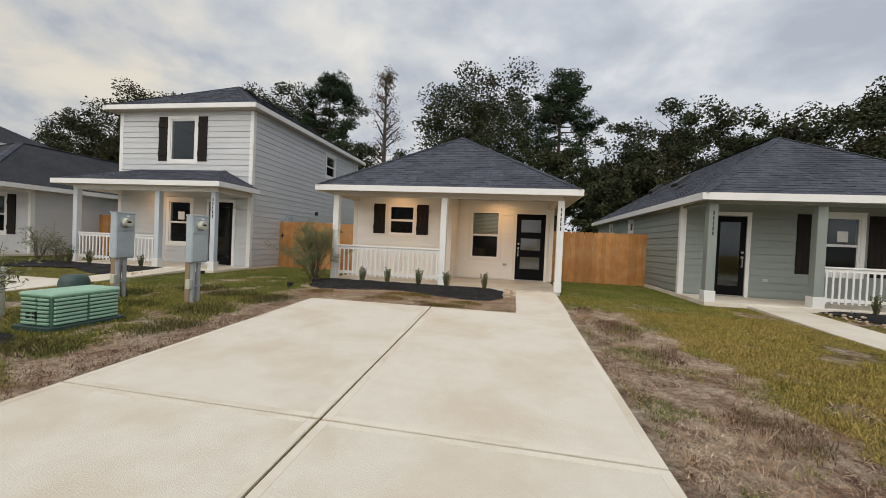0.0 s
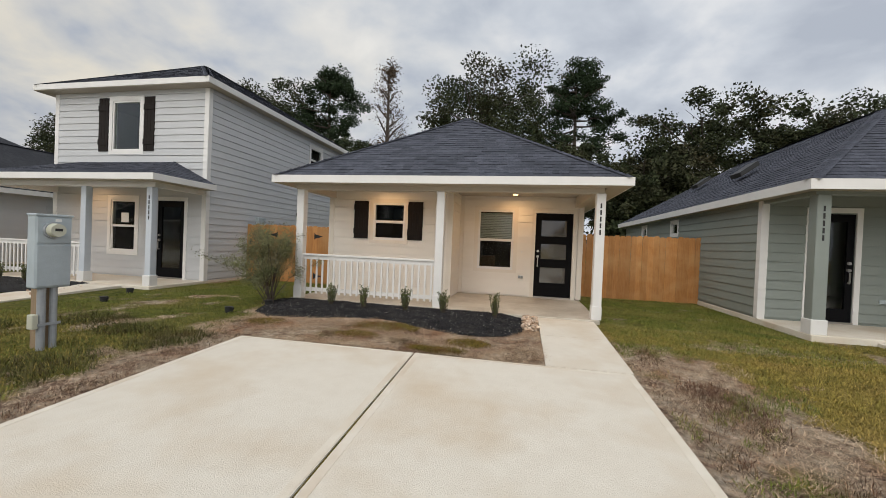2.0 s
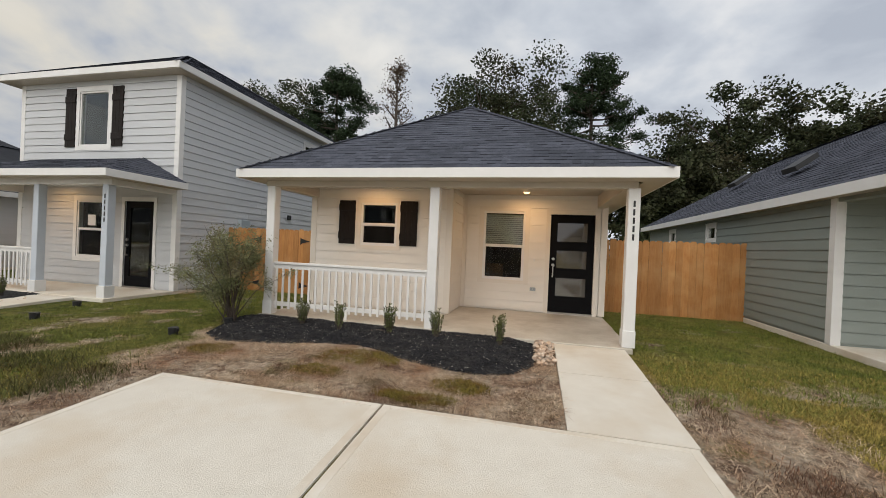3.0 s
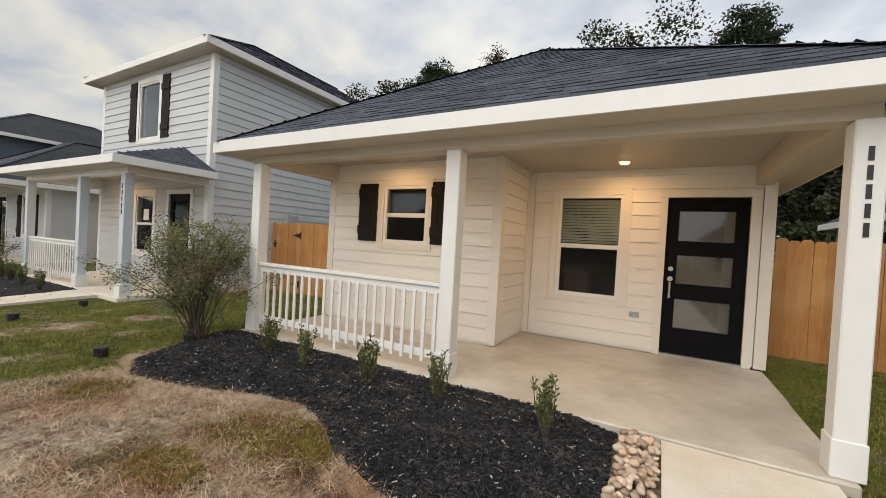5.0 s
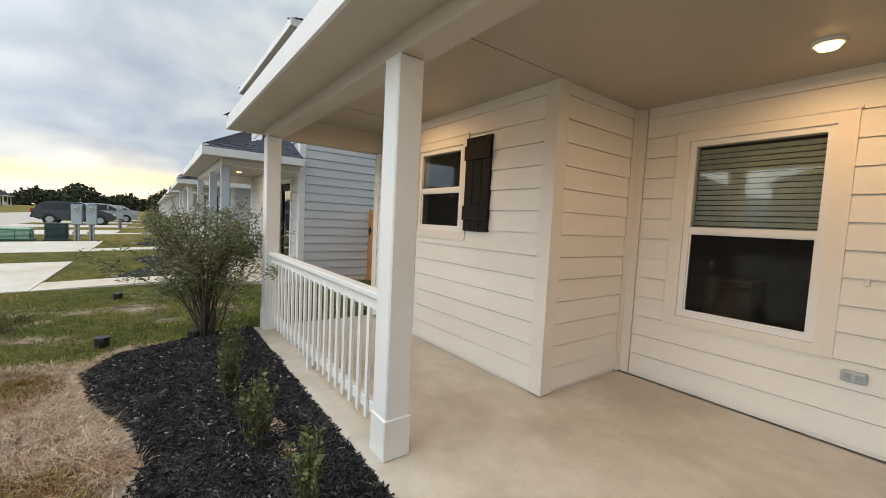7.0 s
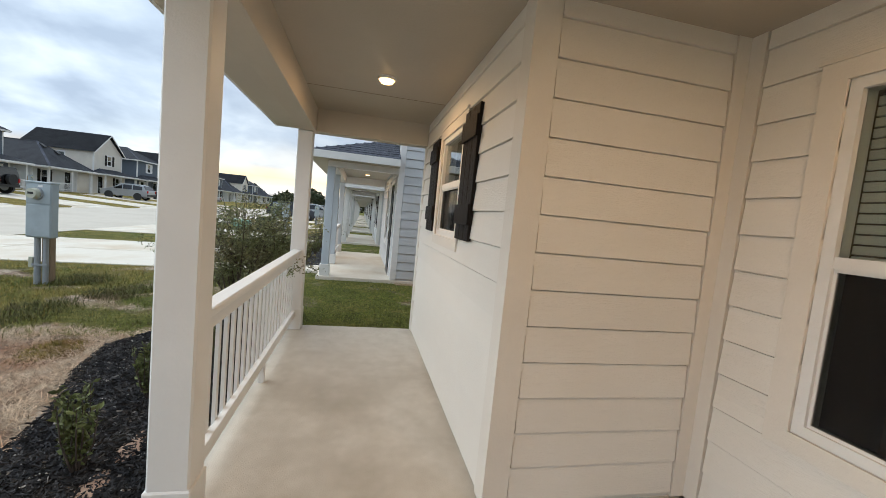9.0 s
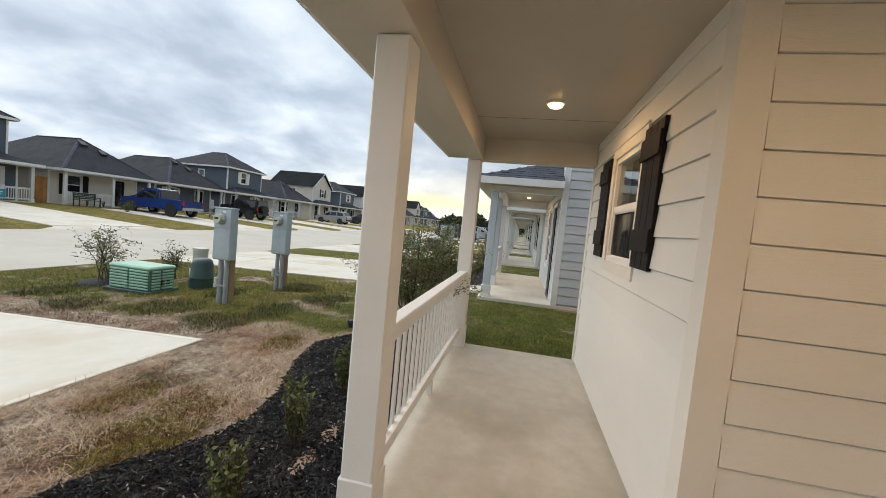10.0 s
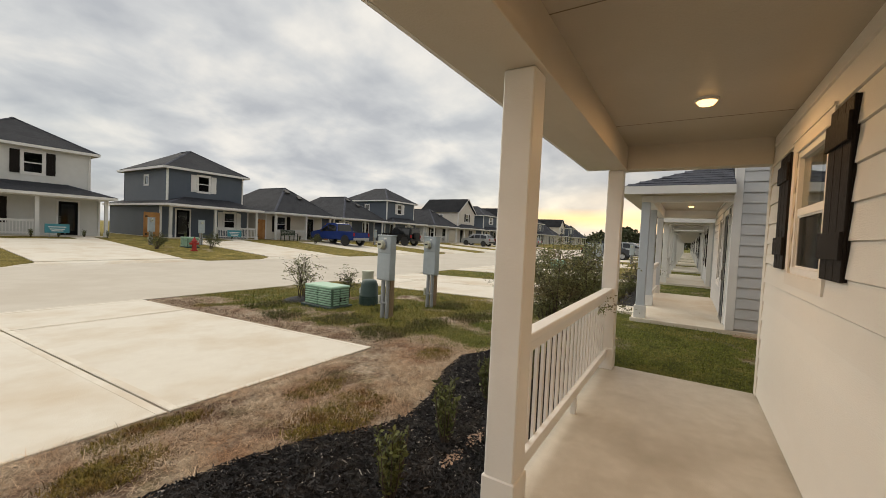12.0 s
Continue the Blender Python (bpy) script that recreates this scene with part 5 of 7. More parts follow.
def tree(x, y, h, rx, kind, label, low=0.35, clumps=130, per=110, leaf=0.235):
    """Tapered trunk, limbs that fork, and a crown of many small leaves in uneven clumps."""
    z0 = zg(y) - 0.1
    t = thing("tree", x, y, z0, label, "tree", "trees behind the houses")
    r = random.Random(int(x * 37 + h * 11))
    bm = B()
    lean = (r.uniform(-0.4, 0.4), r.uniform(-0.4, 0.4))
    top = h * (0.93 if kind != "oak" else 0.72)
    tube(bm, [(x + lean[0] * k, y + lean[1] * k, z0 + top * k) for k in (0, 0.08, 0.3, 0.6, 0.85, 1)], [h * 0.022, h * 0.017, h * 0.0145, h * 0.010, h * 0.005, h * 0.002], 8)
    cs = []
    nl = 46 if kind == "pine" else (34 if kind == "thin" else 20)
    for i in range(nl):
        f = low + (1 - low) * (i + r.random()) / nl
        ang = r.uniform(0, 6.2832)
        if kind == "pine":
            ln = rx * (1.05 - 0.75 * ((f - low) / (1 - low)) ** 1.3) * r.uniform(0.55, 1.1)
            rise = 0.12
        elif kind == "thin":
            ln = rx * (1.1 - 0.8 * (f - low) / (1 - low)) * r.uniform(0.6, 1.1)
            rise = 0.9
        else:
            ln = rx * math.sqrt(max(0.06, 1 - ((f - 0.66) / 0.44) ** 2)) * r.uniform(0.55, 1.08)
            rise = 0.45
        zb = z0 + (f * h if kind != "oak" else max(0.24 * h, f * h - ln * rise - 0.06 * h))
        zb = min(zb, z0 + top * 0.97)
        k = (zb - z0) / top
        p0 = Vector((x + lean[0] * k, y + lean[1] * k, zb))
        d = Vector((math.cos(ang), math.sin(ang), rise))
        p2 = p0 + d * ln
        p1 = p0 + d * ln * 0.5 + Vector((0, 0, -0.05 * ln + r.uniform(-0.2, 0.2)))
        tube(bm, [p0, p1, p2], [h * 0.006, h * 0.0035, h * 0.0012], 5)
        for g in (0.45, 0.65, 0.82, 0.94, 1.0):
            if kind == "oak" or g > 0.4:
                q = p0.lerp(p2, g) + Vector((r.gauss(0, 0.5), r.gauss(0, 0.5), r.gauss(0, 0.4))) * (ln * 0.22)
                cs.append(q)
                if r.random() < 0.55:
                    tube(bm, [p0.lerp(p2, g * 0.7), q], [h * 0.0022, h * 0.0008], 4)
    part("trunk", bm, BARK, t, "brown bark trunk and limbs")
    if kind == "pine":
        cs = []
        for i in range(int(clumps * 1.1)):
            k = r.random() ** 0.85
            wide = rx * (0.35 + 0.75 * math.sin(math.pi * min(1.0, 0.28 + k * 0.78)) ) * (1.0 + 0.25 * math.sin(k * 23 + x))
            an, q = r.uniform(0, 6.2832), r.random() ** 0.5
            cs.append(Vector((x + wide * q * math.cos(an), y + wide * q * math.sin(an), z0 + h * (low + (0.97 - low) * k) - 0.12 * wide * q)))
    if kind == "oak":
        cs = []
        for i in range(clumps):
            d = Vector((r.gauss(0, 1), r.gauss(0, 1), r.gauss(0, 1))).normalized() * (r.random() ** 0.4)
            lob = 1 + 0.22 * noise.noise(d * 1.7 + Vector((x, h, 0)))
            cs.append(Vector((x + d.x * rx * lob, y + d.y * rx * lob, z0 + h * (0.5 + low * 0.42) + d.z * h * (0.47 - low * 0.40) * lob)))
    pts = []
    for q in cs:
        rad = (0.088 if kind != "thin" else 0.05) * h * r.uniform(0.5, 1.15) * (0.62 if kind == "pine" else 1.0)
        n = int(per * 1.65 * r.uniform(0.6, 1.3))
        g = nrng.normal(size=(n, 3))
        g /= np.linalg.norm(g, axis=1)[:, None]
        g *= (nrng.random(n) ** 0.45)[:, None] * rad
        g[:, 2] *= 0.55 if kind == "pine" else 0.75
        pts.append(g + np.array(q))
    c = np.concatenate(pts)
    v, f = leaf_quads(c, leaf, 1.5 if kind == "oak" else 2.4)
    raw("crown", v, f, {"oak": LEAF, "pine": PINE, "thin": THINLEAF}[kind], t)
    return t


OAK, PIN = "broad dark green oak with an open ragged crown", "tall dark green pine with layered boughs"
tree(-2.2, 38, 18.6, 6.0, "oak", OAK, per=137)
tree(5.6, 38.5, 17.6, 4.8, "pine", PIN, low=0.22, per=174)
tree(15.0, 37, 13.8, 5.4, "oak", OAK, per=145)
tree(10.3, 39, 9.4, 3.2, "oak", OAK, per=130)
tree(-11.2, 38, 18.6, 1.9, "thin", "thin russet half-bare tree", low=0.3, per=13, leaf=0.2)
tree(-16.9, 38, 17.9, 4.4, "pine", PIN, low=0.25, per=159)
tree(-22.6, 39, 17.2, 5.0, "oak", OAK, per=137)
tree(-39, 39, 17.8, 5.0, "oak", OAK, per=137)
tree(-49, 41, 15.8, 6.0, "oak", OAK, per=137)
tree(-31, 42, 14.5, 5.0, "oak", OAK)
tree(23.5, 37, 13.4, 5.0, "oak", OAK, per=145)
tree(30.5, 36, 16.0, 5.6, "oak", OAK, per=145)
tree(38.5, 38, 17.5, 5.6, "pine", PIN, per=159)
LOW = "dark leafy understorey tree behind the fence"
for x, y, h, rr in ((9.3, 31, 8.2, 3.4), (4.6, 33, 9.5, 3.2), (-7.5, 35, 9.5, 3.5), (-12.6, 34, 9.8, 3.4), (-20, 35, 10.5, 3.8), (19, 34, 8.8, 3.8), (0, 36, 9.0, 3.2), (13, 33, 8.0, 3.4), (26.5, 34, 9.5, 3.6), (-27, 38, 11, 4.0), (-34.5, 38, 12, 4.2), (-44, 40, 12, 4.5), (-57, 42, 13, 5.0)):
    tree(x, y, h, rr, "oak", LOW, low=0.12, per=70, leaf=0.25)

# far woods along the western and southern horizon
n = 16000
ang = nrng.uniform(math.pi * 0.90, math.pi * 1.20, n)
rad = nrng.uniform(185, 235, n)
hh = nrng.random(n) ** 0.7 * (5.6 + 1.6 * np.sin(ang * 43) + 1.3 * np.sin(ang * 97 + 1))
c = np.stack([np.cos(ang) * rad, np.sin(ang) * rad + 8, hh + 0.3], 1)
v, f = leaf_quads(c, 1.7, 1.4)
tagged(raw("far_woods", v, f, LEAF), "dark far treeline along the horizon", "woods", kind="stuff")


# ---- fences ----
def board_mesh(h, w=0.138, t=0.018):
    bm = B()
    p = [(0, 0), (w, 0), (w, h - 0.035), (w - 0.03, h), (0.03, h), (0, h - 0.035)]
    a = [bm.verts.new((u, 0, v)) for u, v in p]
    b = [bm.verts.new((u, -t, v)) for u, v in p]
    bm.faces.new(a)
    bm.faces.new(b[::-1])
    for i in range(6):
        j = (i + 1) % 6
        bm.faces.new((a[i], a[j], b[j], b[i]))
    return mesh_of(bm, "fence_board", CEDAR)


def fence(x0, x1, y, z0, h, label, gates=(), n_side=-1, scale=1):
    t = thing("fence", (x0 + x1) / 2, y, z0, label, "fence", "cedar fences")
    variants = [board_mesh(h + d) for d in (-0.012, 0.0, 0.008, 0.016)]
    x = x0
    while x < x1 - 0.05:
        o = new("fence_board", rng.choice(variants))
        o.matrix_basis = XF[0] @ pose(x, y + rng.uniform(-0.003, 0.003), z0 + rng.uniform(-0.008, 0.008), 0, rng.uniform(-0.25, 0.25), 0)
        hang(o, t)
        x += 0.1405
    for zr in (0.25, 0.8, 1.35):
        bm = B()
        box(bm, x0, x1, y + 0.004, y + 0.042, z0 + zr, z0 + zr + 0.085)
        part("fence_rail", bm, CEDAR, t)
    for xp in np.arange(x0 + 0.05, x1, 1.5):
        bm = B()
        box(bm, xp, xp + 0.09, y + 0.044, y + 0.134, z0 - 0.1, z0 + h - 0.1)
        part("fence_post", bm, CEDAR, t)
    for g in gates:
        xh, sgn = g
        for zz in (0.22, h - 0.28):
            bm = B()
            a = [(xh, zz + 0.09), (xh, zz - 0.09), (xh + sgn * 0.04, zz - 0.06), (xh + sgn * 0.27, zz), (xh + sgn * 0.04, zz + 0.06)]
            q = [bm.verts.new((u, y - 0.019, z0 + w)) for u, w in a]
            q2 = [bm.verts.new((u, y - 0.027, z0 + w)) for u, w in a]
            bm.faces.new(q)
            bm.faces.new(q2[::-1])
            for i in range(5):
                j = (i + 1) % 5
                bm.faces.new((q[i], q[j], q2[j], q2[i]))
            part("strap_hinge", bm, HINGE, t, "black iron strap hinge")
    return t


fence(2.98, 6.04, 14.43, -0.07, 1.70, "new orange cedar privacy fence with dog-eared boards")
gf = fence(-6.42, -2.98, 13.45, -0.08, 1.63, "new orange cedar fence with a double gate", gates=((-5.42, -1), (-4.25, 1)))
bm = B()
box(bm, -6.36, -6.22, 13.405, 13.43, 1.04, 1.07, 0.004)
box(bm, -6.30, -6.275, 13.40, 13.43, 0.97, 1.14, 0.004)
part("latch", bm, HINGE, gf, "black iron gate latch")
fence(-15.1, -11.5, 14.2, -0.08, 1.65, "cedar fence between the grey houses")
for x, w in ((-11.1, 1.8), (-19.3, 1.6), (-27.0, 1.5)):
    XF[0] = pose(x, -20.9, 0.28, 0, 0, 180)
    fence(-w / 2, w / 2, 0, 0, 1.75, "cedar fence between houses across the street", gates=((-w / 2 + 0.1, 1), (w / 2 - 0.1, -1)))
XF[0] = Matrix.Identity(4)


# ---- utilities ----
def electric_meter(x, y, yaw=0.0, z=-0.25, label="grey electric meter box on a timber post with conduits"):
    XF[0] = pose(x, y, z, 0, 0, yaw)
    t = thing("electric_meter", 0, 0, 0, label, "meter", "electric meters")
    bm = B()
    box(bm, -0.01, 0.13, -0.165, 0.165, 0.79, 1.60, 0.012)
    box(bm, -0.015, 0.145, -0.172, 0.172, 1.58, 1.605, 0.006)
    b = part("meter_box", bm, METER, t)
    bm = B()
    box(bm, 0.13, 0.139, -0.155, 0.155, 0.81, 1.265, 0.004)
    part("lower_door", bm, METER, b)
    bm = B()
    box(bm, 0.13, 0.139, -0.155, 0.155, 1.285, 1.57, 0.004)
    part("upper_door", bm, METER, b)
    bm = B()
    cyl(bm, -0.02, 1.43, 0.139, 0.165, 0.095, 0.09, 24, "x")
    m = part("meter_ring", bm, CONDUIT, b)
    bm = B()
    cyl(bm, -0.02, 1.43, 0.165, 0.235, 0.078, 0.07, 24, "x")
    part("meter_dome", bm, CREAMP, b, "pale meter dome with dial")
    bm = B()
    box(bm, 0.236, 0.239, -0.055, 0.015, 1.42, 1.45)
    part("meter_display", bm, BLKP, b)
    bm = B()
    box(bm, 0.139, 0.141, 0.0, 0.06, 1.525, 1.555)
    part("tag", bm, PAPER, b)
    for dy, r in ((-0.06, 0.038), (0.05, 0.034)):
        bm = B()
        cyl(bm, 0.055, dy, 0.0, 0.80, r, n=14)
        part("conduit", bm, CONDUIT, t, smooth=False)
    bm = B()
    box(bm, -0.12, -0.012, -0.06, 0.055, 0.0, 1.52, 0.006)
    part("timber_post", bm, LUMBER, t, "weathered timber post")
    bm = B()
    box(bm, 0.0, 0.09, -0.155, -0.10, 0.34, 0.50, 0.006)
    part("junction_box", bm, CREAMP, t)
    bm = B()
    box(bm, 0.09, 0.098, -0.11, 0.10, 0.37, 0.40)
    part("pipe_strap", bm, CONDUIT, t)
    XF[0] = Matrix.Identity(4)


electric_meter(-3.66, 6.65, -4)
electric_meter(-5.16, 6.62, -4)
electric_meter(-19.6, 6.95, -4)
electric_meter(-19.6, 7.4, -4)
electric_meter(-31.0, 7.7, -4)
for x in (-10.9, -8.2, -27.6, -36.4):
    XF[0] = Matrix.Identity(4)
    electric_meter(x, -14.6 if x > -20 else -15.2, 90, zg(-14.6) - 0.05, "grey electric meter box across the street")


def transformer(x0, x1, y0, y1, z, h, paint, label):
    t = thing("transformer_box", (x0 + x1) / 2, (y0 + y1) / 2, z, label, "utility box", "utility boxes")
    bm = B()
    box(bm, x0 - 0.05, x1 + 0.05, y0 - 0.05, y1 + 0.05, z - 0.05, z + 0.06, 0.01)
    part("pad", bm, PEDG, t)
    bm = B()
    box(bm, x0 + 0.012, x1 - 0.012, y0 + 0.012, y1 - 0.012, z + 0.05, z + h - 0.06)
    # on mint boxes the louvre shade is put into the body colour
    b = part("body", bm, XFMR_IN if paint is XFMR else paint, t, "shadowed inner casing")
    bm = B()
    box(bm, x0 - 0.012, x1 + 0.012, y0 - 0.012, y1 + 0.012, z + h - 0.062, z + h, 0.022)
    part("lid", bm, paint, t)
    for zz in np.arange(z + 0.075, z + h - 0.09, 0.048):
        for a0, a1 in ((y0 + 0.03, (y0 + y1) / 2 - 0.015), ((y0 + y1) / 2 + 0.015, y1 - 0.03)):
            for xx, s in ((x1 - 0.012, 1), (x0 + 0.012, -1)):
                bm = B()
                a, c = sorted((xx, xx + s * 0.03))
                box(bm, a, c, a0, a1, zz, zz + 0.030, 0.006)
                part("louvre", bm, paint, b)
        for yy, s in ((y0 + 0.012, -1), (y1 - 0.012, 1)):
            bm = B()
            a, c = sorted((yy, yy + s * 0.03))
            box(bm, x0 + 0.04, (x0 + x1) / 2 + 0.02, a, c, zz, zz + 0.030, 0.006)
            box(bm, (x0 + x1) / 2 + 0.05, x1 - 0.04, a, c, zz, zz + 0.030, 0.006)
            part("louvre", bm, paint, b)
    for k in (0.12, 0.22):
        bm = B()
        box(bm, x0 + k, x0 + k + 0.055, y1 + 0.009, y1 + 0.016, z + 0.14, z + 0.23)
        part("latch", bm, BLKP, b)
        bm = B()
        box(bm, x0 + k, x0 + k + 0.055, y0 - 0.016, y0 - 0.009, z + 0.14, z + 0.23)
        part("latch", bm, BLKP, b)


transformer(-4.06, -3.58, 4.48, 5.30, -0.20, 0.46, XFMR, "mint green louvred utility box on the verge")
transformer(-20.6, -20.0, 4.7, 5.55, -0.18, 0.5, XFMR, "mint green louvred utility box further along")
transformer(-20.4, -19.9, 5.95, 6.6, -0.16, 0.72, PEDG, "dark green utility cabinet further along")
transformer(-9.9, -9.3, -13.6, -12.8, zg(-13), 0.6, XFMR, "mint green utility box across the street")


def pedestal(x, y, z, r, h, material, label, name="telecom_pedestal"):
    t = thing(name, x, y, z, label, "utility box", "utility boxes")
    bm = B()
    cyl(bm, x, y, z - 0.05, z + h * 0.30, r * 1.08, r * 1.04, 24)
    part("base", bm, material, t)
    bm = B()
    prof = [(0.30, 1.0), (0.36, 1.06), (0.40, 0.97), (0.80, 0.90), (0.92, 0.80), (0.98, 0.62), (1.0, 0.3)]
    rings = [[bm.verts.new((x + r * q * math.cos(6.2832 * j / 24), y + r * q * math.sin(6.2832 * j / 24), z + h * k)) for j in range(24)] for k, q in prof]
    for a, b in zip(rings, rings[1:]):
        for j in range(24):
            bm.faces.new((a[j], a[(j + 1) % 24], b[(j + 1) % 24], b[j]))
    bm.faces.new(rings[-1])
    part("dome", bm, material, t, smooth=True)
    if material is PEDG:
        bm = B()
        box(bm, x - 0.085, x + 0.085, y - r * 1.03, y - r * 0.80, z + h * 0.42, z + h * 0.63)
        part("data_plate", bm, PAPER, t, "scuffed white data plate")


pedestal(-4.52, 5.42, -0.19, 0.20, 0.56, PEDG, "dark green plastic pedestal dome on the verge")
t = thing("marker_cylinder", -5.1, 4.83, -0.2, "short cream plastic marker cylinder on the verge", "utility box", "utility boxes")
bm = B()
cyl(bm, -5.1, 4.83, -0.25, 0.42, 0.135, n=24)
part("tube", bm, CREAMP, t)
bm = B()
cyl(bm, -5.1, 4.83, 0.42, 0.47, 0.15, 0.145, 24)
part("cap", bm, CREAMP, t)

t = thing("fire_hydrant", -8.9, -11.2, zg(-11.2), "red cast-iron fire hydrant across the street", "hydrant")
hx, hy, hz = -8.9, -11.2, zg(-11.2)
bm = B()
cyl(bm, hx, hy, hz, hz + 0.06, 0.17, n=16)
cyl(bm, hx, hy, hz + 0.06, hz + 0.52, 0.11, 0.10, 16)
cyl(bm, hx, hy, hz + 0.50, hz + 0.55, 0.15, n=16)
part("barrel", bm, HYDR, t)
bm = B()
cyl(bm, hx, hy, hz + 0.55, hz + 0.70, 0.12, 0.04, 16)
cyl(bm, hx, hy, hz + 0.70, hz + 0.76, 0.03, n=6)
part("bonnet", bm, HYDR, t)
bm = B()
cyl(bm, hy, hz + 0.40, hx - 0.22, hx + 0.22, 0.06, n=14, axis="x")
part("nozzle", bm, HYDR, t)


def ground_light(x, y):
    z = zg(y)
    t = thing("ground_fixture", x, y, z, "small black plastic ground fixture in the turf", "garden light", "ground fixtures")
    bm = B()
    cyl(bm, x, y, z - 0.05, z + 0.085, 0.058, 0.062, 14)
    part("can", bm, BLKP, t)
    bm = B()
    cyl(bm, x, y, z + 0.085, z + 0.10, 0.066, n=14)
    box(bm, x + 0.03, x + 0.085, y - 0.02, y + 0.02, z + 0.05, z + 0.09, 0.004)
    part("collar", bm, BLKP, t)


for x, y in ((-6.38, 9.9), (-5.85, 8.98), (-3.06, 9.78), (-3.25, 9.0)):
    ground_light(x, y)

# ---- planting beds ----
BED = [(-3.25, 10.36), (-3.1, 9.75), (-2.85, 9.15), (-2.45, 8.92), (-1.75, 9.05), (-1.15, 9.30), (-0.65, 9.38), (-0.28, 9.24), (0.02, 9.03), (0.5, 8.86), (1.0, 8.80), (1.4, 8.95), (1.62, 9.28), (1.60, 10.36)]


def in_poly(x, y, p):
    k = False
    for (ax, ay), (bx, by) in zip(p, p[1:] + p[:1]):
        if (ay > y) != (by > y) and x < (bx - ax) * (y - ay) / (by - ay) + ax:
            k = not k
    return k


def edge_gap(x, y, p):
    best = 9.0
    for (ax, ay), (bx, by) in zip(p, p[1:] + p[:1]):
        if ay > 10.3 and by > 10.3:
            continue
        dx, dy = bx - ax, by - ay
        q = max(0.0, min(1.0, ((x - ax) * dx + (y - ay) * dy) / (dx * dx + dy * dy)))
        best = min(best, math.hypot(x - ax - q * dx, y - ay - q * dy))
    return best


def bed_height(x, y):
    g = edge_gap(x, y, BED)
    return zg(y) + 0.012 + 0.055 * min(1.0, g / 0.35) + 0.014 * noise.noise(Vector((x * 3, y * 3, 0)))


def planting_bed(dx, chips, detail=0.05):
    xs, ys = np.arange(-3.3, 1.7, detail), np.arange(8.75, 10.37, detail)
    idx, vs, fs = {}, [], []
    for i, x in enumerate(xs):
        for j, y in enumerate(ys):
            x2, y2 = x + 0.02 * noise.noise(Vector((x * 9, y * 9, 1))), y
            if in_poly(x2, y2, BED):
                idx[i, j] = len(vs)
                vs.append((x2 + dx, y2, bed_height(x2, y2)))
    for (i, j), a in idx.items():
        q = [idx.get(k) for k in ((i + 1, j), (i + 1, j + 1), (i, j + 1))]
        if None not in q:
            fs.append((a, *q))
    t = thing("planting_bed", dx - 0.8, 9.7, zg(9.7), "planting bed of shredded black mulch", "planting bed", "planting beds", kind="stuff")
    raw("mulch", vs, fs, MULCH, t, smooth=True)
    n = 0
    cv, cf = [], []
    r = random.Random(5)
    while n < chips:
        x, y = r.uniform(-3.3, 1.7), r.uniform(8.75, 10.36)
        if not in_poly(x, y, BED):
            continue
        n += 1
        L, W, T = r.uniform(0.005, 0.024) if n % 12 else r.uniform(0.02, 0.045), r.uniform(0.0015, 0.005), r.uniform(0.002, 0.005)
        m = pose(x + dx, y, bed_height(x, y) + 0.004, r.gauss(0, 22), r.gauss(0, 22), r.uniform(0, 360))
        k = len(cv)
        cv += [tuple(m @ Vector(p)) for p in ((-L, -W, 0), (L, -W * 0.6, 0), (L * 0.9, W * 0.7, 0), (-L, W, 0), (-L, 0, T * 2), (L, 0, T * 2))]
        cf += [(k, k + 1, k + 5, k + 4), (k + 2, k + 3, k + 4, k + 5), (k, k + 4, k + 3), (k + 1, k + 2, k + 5)]
    k4 = len(cf) // 4 * 4
    pale = [q for i, q in enumerate(cf[:k4]) if (i // 4) % 45 == 0]
    dark = [q for i, q in enumerate(cf[:k4]) if (i // 4) % 45]
    tagged(raw("mulch_chips", cv, dark, CHIP, t), kind="stuff")
    tagged(raw("pale_chips", cv, pale, PALECHIP, t), kind="stuff")


planting_bed(0.0, 30000)
planting_bed(-9.35, 900, 0.1)
planting_bed(11.45, 900, 0.1)
planting_bed(-18.2, 300, 0.1)

def soil_patch(x, y, rx, ry, seed):
    vs, fs = [], []
    for k in range(5):
        for j in range(20):
            a = 6.2832 * j / 20
            q = (k + 1) / 5 * (1 + 0.28 * noise.noise(Vector((math.cos(a) * 1.6, math.sin(a) * 1.6, seed))))
            px, py = x + rx * q * math.cos(a), y + ry * q * math.sin(a)
            vs.append((px, py, bed_height(px, py) + 0.010 * (1 - (k / 4) ** 2) - 0.003))
    for k in range(4):
        for j in range(20):
            fs.append((k * 20 + j, (k + 1) * 20 + j, (k + 1) * 20 + (j + 1) % 20, k * 20 + (j + 1) % 20))
    fs.append(tuple(range(20)))
    tagged(raw("soil_patch", vs, fs, SOILR, smooth=True), "bare pinkish clay showing through the mulch", "soil", "soil patches", kind="stuff")


for i, (x, y, rx, ry) in enumerate(((-0.62, 10.05, 0.20, 0.065), (-0.28, 10.04, 0.15, 0.06), (-1.25, 10.10, 0.20, 0.045), (0.50, 10.20, 0.26, 0.028), (0.98, 10.21, 0.22, 0.025))):
    soil_patch(x, y, rx, ry, i + 1)

